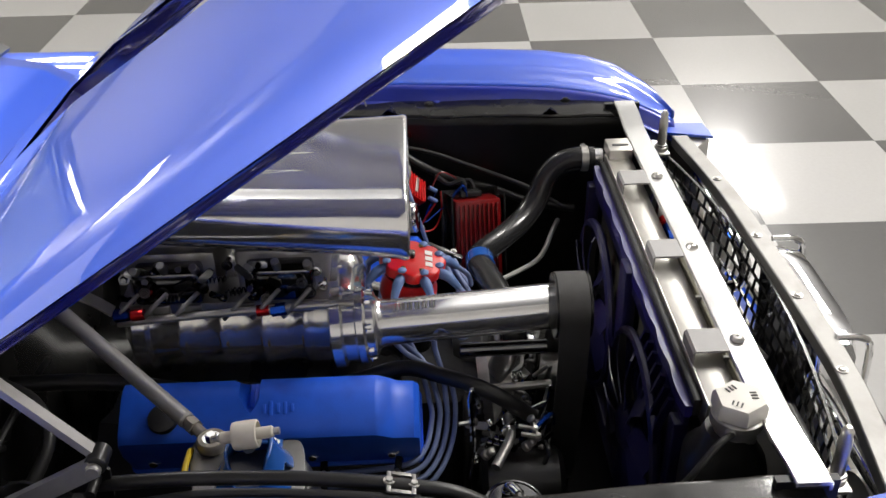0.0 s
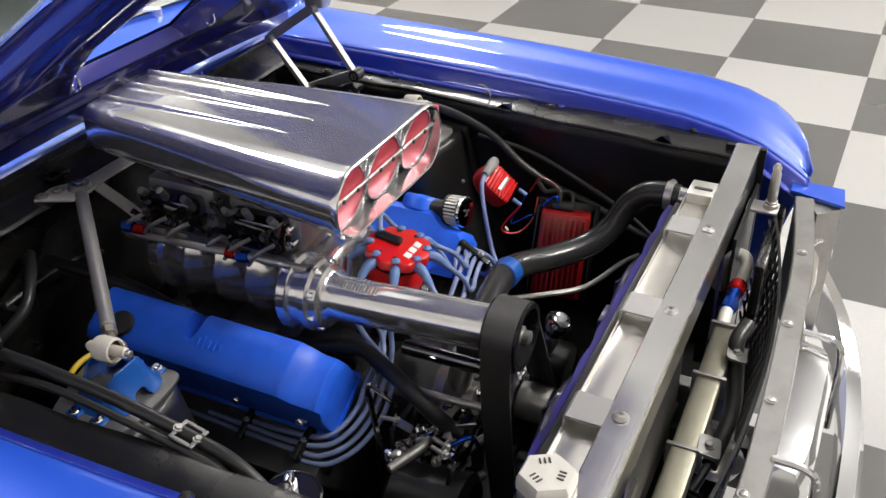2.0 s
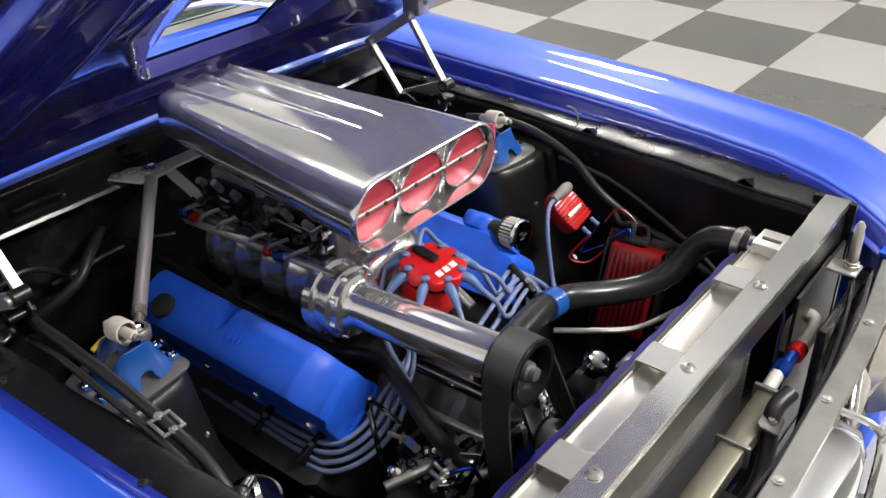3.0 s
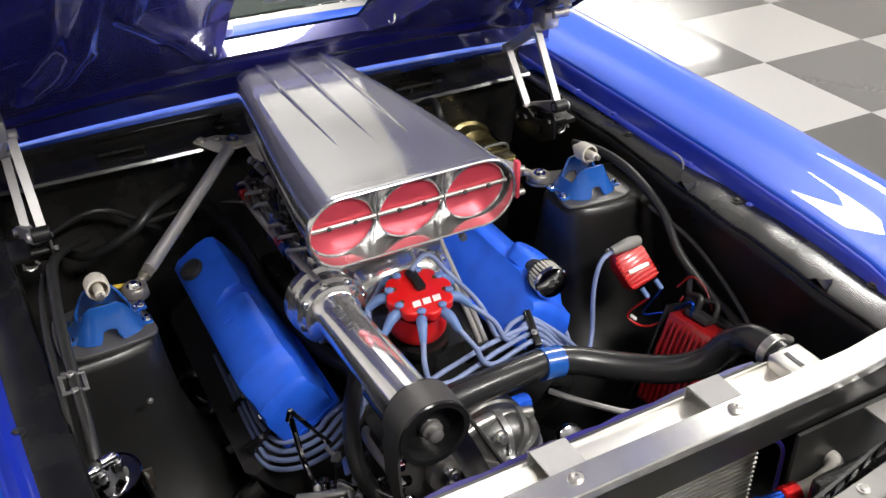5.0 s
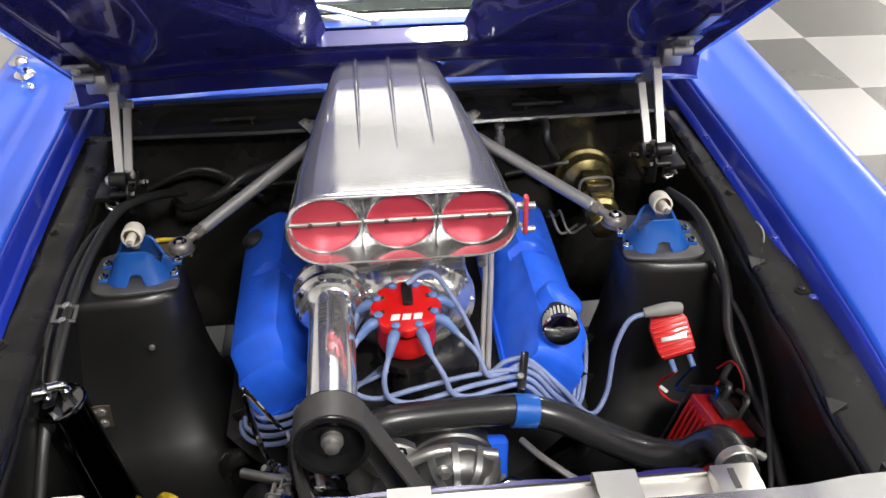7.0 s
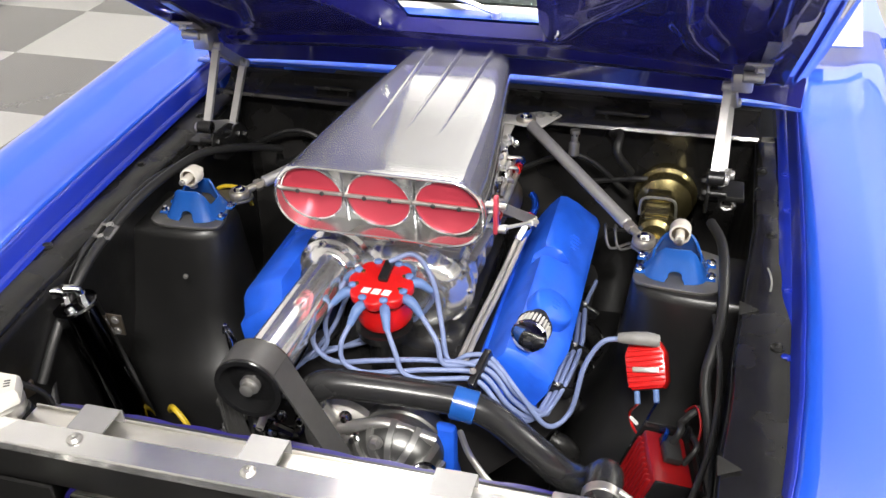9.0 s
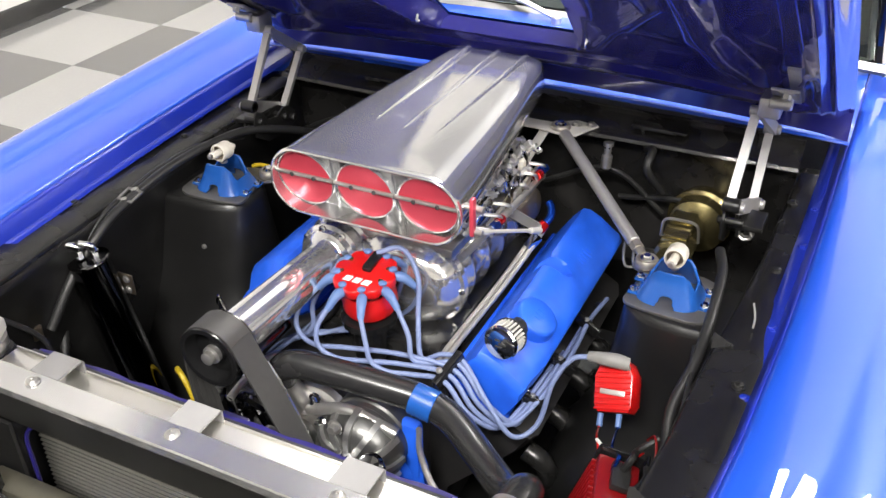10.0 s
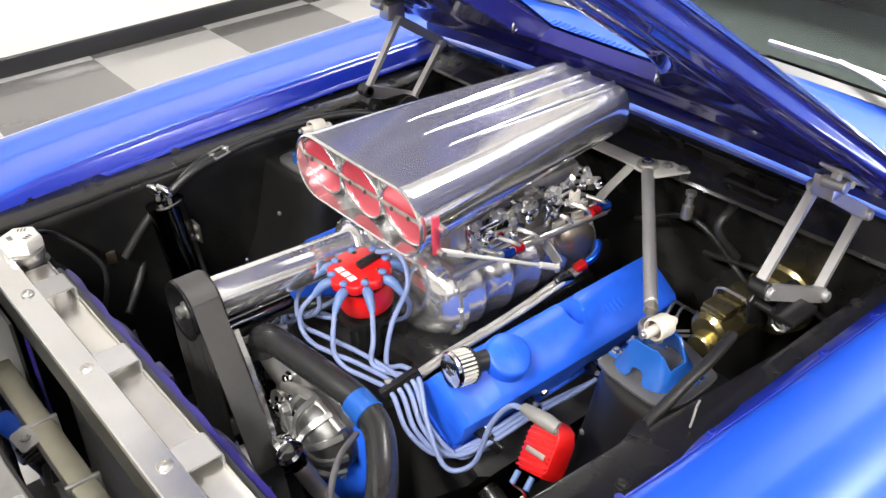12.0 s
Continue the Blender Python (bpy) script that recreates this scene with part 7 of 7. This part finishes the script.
def hood_hinge(side):
    X = lambda v: CX + side * v
    bm = B()
    prism(bm, [(0.90, 0.915), (0.92, 0.932), (1.0, 0.926), (1.03, 0.91), (1.03, 0.898), (0.9, 0.898)], Matrix(((0, 0, side, X(0.548)), (1, 0, 0, 0), (0, 1, 0, 0), (0, 0, 0, 1))), 0.005)
    box(bm, (X(0.57), 0.93, 0.922), (0.05, 0.07, 0.012), None, 0.003)
    cyl(bm, (X(0.52), 0.878, 0.975), (X(0.552), 0.878, 0.975), 0.014, 14, 0.002)
    side_plate = [(0.875, 0.90), (0.872, 0.945), (0.885, 0.958), (0.905, 0.950), (0.925, 0.925), (0.96, 0.918), (0.985, 0.93), (1.005, 0.928), (1.03, 0.905), (1.035, 0.88), (1.0, 0.868), (0.92, 0.872)]
    prism(bm, side_plate, Matrix(((0, 0, side, X(0.522)), (1, 0, 0, 0), (0, 1, 0, 0), (0, 0, 0, 1))), 0.006, 0.0015)
    for y, z in ((0.89, 0.935), (0.93, 0.90), (0.985, 0.91), (1.015, 0.895)):
        bolt(bm, (X(0.522), y, z), (-side, 0, 0), 0.008, 0.009)
        cyl(bm, (X(0.522), y, z), (X(0.56), y, z), 0.007, 10)
    e = part("hood_hinge", bm, BLACK, CAR, "scissor hood hinge with flat bright link arms")

    def link(name, p, q, w=0.010, t=0.016):
        p, q = Vector(p), Vector(q)
        bm = strap(B(), [p, p.lerp(q, 0.5), q], t, w, (1, 0, 0), 2)
        for v in (p, q):
            cyl(bm, v + Vector((-side * 0.012, 0, 0)), v + Vector((side * 0.012, 0, 0)), 0.010, 14, 0.002)
        part(name, bm, ROD, e, "grey flat link arm")
    link("base_link", (X(0.548), 0.880, 0.972), (X(0.566), 1.028, 0.906), 0.026, 0.010)
    link("front_arm", (X(0.532), 0.878, 0.975), (X(0.538), 0.985, 1.118))
    link("rear_arm", (X(0.555), 1.028, 0.905), (X(0.553), 1.122, 1.024))
    link("top_link", (X(0.548), 0.988, 1.116), (X(0.562), 1.122, 1.026), 0.022, 0.010)
    bm = box(B(), (X(0.562), 0.985, 1.135), (0.04, 0.05, 0.04), pose(0, 0, 0), 0.006)
    box(bm, (0, 0, 0), (0.05, 0.09, 0.006), Matrix.Translation((X(0.585), 0.975, 1.160)) @ pose(0, 0, 0, -33.6), 0.002)
    cyl(bm, (X(0.56), 0.96, 1.15), (X(0.60), 0.96, 1.15), 0.011, 14, 0.002)
    part("hood_bracket", bm, STEEL, e)
    arm = [hood_at(side * 0.86, s, 0.040) for s in (0.14, 0.24, 0.36)]
    part("hood_arm", strap(B(), arm, 0.022, 0.005, (1, 0, 0), 3), STEEL, e)
    bm = B()
    for dy in (-0.025, 0.02):
        p = Vector((X(0.588), 0.975 + dy, 1.164 - dy * 0.664))
        bolt(bm, p - Vector((0, 0.004, 0.006)), (0, -0.55, -0.83), 0.009, 0.01)
    pieces("hinge_bolt", bm, STEEL, e)
    bm = B()   # coil spring between the plates
    pts = [(X(0.565) + 0.014 * math.cos(k * 0.9), 0.90 + 0.0016 * k, 0.905 + 0.014 * math.sin(k * 0.9)) for k in range(46)]
    tube(bm, pts, 0.003, 6, 1)
    part("spring", bm, STEEL, e)


def catch_can():
    e = thing("catch_can", (-0.515, 0.36, 0.62), "gloss black catch can with chrome elbow fittings", "catch can")
    a, b = Vector((-0.455, 0.385, 0.50)), Vector((-0.512, 0.358, 0.868))
    ax = b - a
    L = ax.length
    part("can_body", lathe(B(), [(0.034, 0), (0.039, 0.004), (0.039, L - 0.003), (0.040, L)], a, ax, 32), BLACK_CHROME, e)
    part("lid", lathe(B(), [(0.040, 0), (0.041, 0.002), (0.040, 0.005), (0.037, 0.006), (0.036, 0.004), (0.0, 0.004)], b, ax, 32), BLACK_CHROME, e)
    bm = B()
    for dx, dy in ((-0.014, -0.006), (0.010, 0.008)):
        p = b + Vector((dx, dy, 0.006))
        cyl(bm, p, p + Vector((0, 0, 0.016)), 0.009, 6)
        tube(bm, [p + Vector((0, 0, 0.014)), p + Vector((-0.004, -0.003, 0.026)), p + Vector((-0.022, -0.012, 0.03))], 0.0075, 10)
    pieces("elbow", bm, CHROME, e, "chrome elbow fitting")
    part("bracket", box(B(), (-0.474, 0.40, 0.80), (0.036, 0.004, 0.045), None, 0.001), SENSOR, e, "bare steel bracket")
    for dz in (-0.012, 0.012):
        part("bracket_screw", bolt(B(), (-0.470, 0.398, 0.80 + dz), (0.1, -1, 0.1), 0.0055, 0.004), STEEL, e)
    s = thing("catch_can_hose", (-0.56, 0.3, 0.85), "black rubber hoses from the catch can along the apron", "hose")
    part("hose_front", tube(B(), [b + Vector((-0.036, -0.018, 0.034)), (-0.575, 0.315, 0.893), (-0.60, 0.24, 0.87), (-0.605, 0.14, 0.85), (-0.60, 0.03, 0.82)], 0.009, 10), RUBBER, s)
    part("hose_down", tube(B(), [b + Vector((-0.012, 0.0, 0.034)), (-0.56, 0.34, 0.88), (-0.572, 0.325, 0.80), (-0.56, 0.29, 0.70), (-0.52, 0.23, 0.64)], 0.010, 10), RUBBER, s)


def apron_lines():
    """Hoses and looms that run along the two aprons."""
    s = thing("apron_hose", (-0.55, 0.6, 0.93), "black rubber hose clipped along the apron ledge", "hose")
    part("hose", tube(B(), [(-0.42, 1.06, 0.84), (-0.46, 0.97, 0.885), (-0.495, 0.86, 0.925), (-0.508, 0.757, 0.94), (-0.518, 0.62, 0.942), (-0.522, 0.50, 0.927), (-0.524, 0.42, 0.905), (-0.535, 0.33, 0.84), (-0.545, 0.26, 0.76)], 0.0095, 12), RUBBER, s)
    part("second_hose", tube(B(), [(-0.515, 0.86, 0.905), (-0.530, 0.74, 0.935), (-0.540, 0.62, 0.938), (-0.544, 0.50, 0.925), (-0.546, 0.42, 0.90), (-0.552, 0.30, 0.80)], 0.006, 10), RUBBER, s)
    m = pose(-0.524, 0.503, 0.933, 12, 4, 0)
    for at, size in (((0, 0.016, 0), (0.038, 0.006, 0.004)), ((0, -0.016, 0), (0.038, 0.006, 0.004)), ((0.016, 0, 0), (0.006, 0.026, 0.004)), ((-0.016, 0, 0), (0.006, 0.026, 0.004))):
        part("clip_bar", box(B(), at, size, m, 0.001), HEADER, s, "dull steel clip frame")
    for dy in (-0.016, 0.016):
        part("clip_screw", bolt(B(), m @ Vector((0, dy, 0.002)), m.to_3x3() @ Vector((0, 0, 1)), 0.0050, 0.004), STEEL, s)
    w = thing("wiring_loom", (0.58, 0.5, 0.85), "black taped wiring loom over the apron", "wiring")
    part("loom", tube(B(), [(0.572, 0.82, 0.91), (0.592, 0.74, 0.918), (0.600, 0.65, 0.908), (0.600, 0.55, 0.87), (0.585, 0.47, 0.82), (0.60, 0.39, 0.77), (0.605, 0.30, 0.74), (0.60, 0.20, 0.70), (0.60, 0.1, 0.68)], 0.0095, 12), RUBBER, w)
    part("thin_loom", tube(B(), [(0.59, 0.58, 0.87), (0.605, 0.46, 0.845), (0.60, 0.34, 0.80), (0.57, 0.22, 0.76), (0.545, 0.14, 0.72)], 0.005, 10), RUBBER, w)
    part("red_wire", tube(B(), [(0.56, 0.44, 0.77), (0.575, 0.42, 0.80), (0.585, 0.39, 0.785), (0.58, 0.36, 0.755)], 0.002, 8), RED_DARK, w, "red wire")
    part("tie_tail", tube(B(), [(0.672, 0.585, 0.930), (0.672, 0.590, 0.945), (0.668, 0.600, 0.955), (0.664, 0.612, 0.958)], 0.0018, 6), BOOT_GREY, w, "pale cable tie tail")
    n = thing("wiring_connector", (-0.555, 0.22, 0.77), "grey-brown wiring connector on the apron with a black lead", "connector")
    m = pose(-0.562, 0.222, 0.770, 0, 8, -20)
    part("shell", box(B(), (0, 0, 0), (0.024, 0.050, 0.034), m, 0.004), SENSOR, n)
    part("collar", box(B(), (0, -0.030, -0.008), (0.020, 0.018, 0.024), m, 0.003), BOOT_GREY, n)
    for dz in (-0.008, 0.006):
        part("lead", tube(B(), [m @ Vector((0, -0.036, dz)), m @ Vector((0.004, -0.07, dz - 0.02)), (-0.57, 0.10, 0.70), (-0.58, 0.06, 0.64)], 0.0045, 8), RUBBER, n)
    y = thing("yellow_lead", (-0.38, 0.8, 0.84), "yellow lead beside the shock tower", "wire")
    part("lead", tube(B(), [(-0.450, 0.80, 0.872), (-0.43, 0.80, 0.880), (-0.405, 0.80, 0.880), (-0.385, 0.80, 0.872), (-0.375, 0.80, 0.84)], 0.0045, 10), YELLOW, y)
    v = thing("brake_valve", (0.27, 1.12, 0.86), "small brass valve hanging at the firewall", "valve")
    part("valve_body", lathe(B(), [(0.008, 0), (0.012, 0.004), (0.012, 0.03), (0.008, 0.034), (0.008, 0.05), (0.011, 0.052), (0.011, 0.06)], (0.272, 1.085, 0.885), (0, 0.15, 1), 16), STEEL, v)
    part("valve_stay", box(B(), (0.272, 1.12, 0.935), (0.012, 0.07, 0.006)), BLACK, v)
    h = thing("heater_hose", (-0.12, 0.9, 0.75), "black heater hoses beside the engine", "hose")
    part("hose", tube(B(), [(-0.15, 0.29, 0.70), (-0.166, 0.325, 0.742), (-0.154, 0.378, 0.77), (-0.121, 0.449, 0.775), (-0.092, 0.514, 0.768), (-0.115, 0.62, 0.755), (-0.135, 0.80, 0.76), (-0.14, 0.98, 0.80), (-0.17, 1.14, 0.83)], 0.014, 12), RUBBER, h)
    part("hose", tube(B(), [(-0.20, 1.14, 0.86), (-0.28, 1.05, 0.88), (-0.34, 1.02, 0.85), (-0.42, 1.06, 0.80), (-0.46, 1.13, 0.78)], 0.010, 10), RUBBER, h)


radiator_support()
radiator()
overflow_tank()
fan_shroud()
hood_pins()
cooler_and_fittings()
engine()
breather()
blower()
belt_drive()
alternator()
front_clutter()
engine_front()
scoop()
injection()
leads(*distributor())
top_hose()
coil()
ignition_box()
brakes()
for sd in (-1, 1):
    tower_top(sd)
    strut_bar(sd)
    hood_hinge(sd)
cowl_bracket()
catch_can()
apron_lines()

# ---- floor tiles ----
TILE = 0.68


def floor_tiles():
    """Square tiles laid chequerwise, each one a piece; the far ones joined."""
    def one(name, x0, mat):
        bm = B()
        h, b = TILE / 2 - 0.0002, 0.0005
        loft(bm, [[(sx * (h - d), sy * (h - d), z) for sx, sy in ((-1, -1), (1, -1), (1, 1), (-1, 1))] for d, z in ((0, -0.008), (0, -b), (b, 0.0))])
        me = mesh_from(name, bm, mat)
        return me
    base = bpy.data.objects["floor_base"]
    meshes = [one("tile", 0, TILE_LIGHT), one("tile", 0, TILE_DARK)]
    turn = Matrix.Rotation(radians(-1.0), 4, "Z")
    far = [B(), B()]
    for i in range(-6, 21):
        for j in range(-14, 27):
            c = turn @ Vector((-3.15 + 0.17 + TILE * (i + 0.5) - 0.17 + 0.02, 0.58 + TILE * (j + 0.5), 0))
            if not (-3.87 - 0.3 < c.x < 14.3 and -9.3 < c.y < 18.3):
                continue
            k = (i + j) % 2
            if -2 <= i < 15 and -6 <= j < 10:
                ob = new("tile", meshes[k])
                ob.parent = base
                ob.matrix_basis = Matrix.Translation(c) @ turn
            else:
                h = TILE / 2 - 0.0008
                q = [far[k].verts.new((Matrix.Translation(c) @ turn) @ Vector((sx * h, sy * h, 0))) for sx, sy in ((-1, -1), (1, -1), (1, 1), (-1, 1))]
                far[k].faces.new(q)
    for k, mat in enumerate((TILE_LIGHT, TILE_DARK)):
        ob = part("far_tiles", far[k], mat, base)
        tagged(ob, kind="stuff")


floor_tiles()
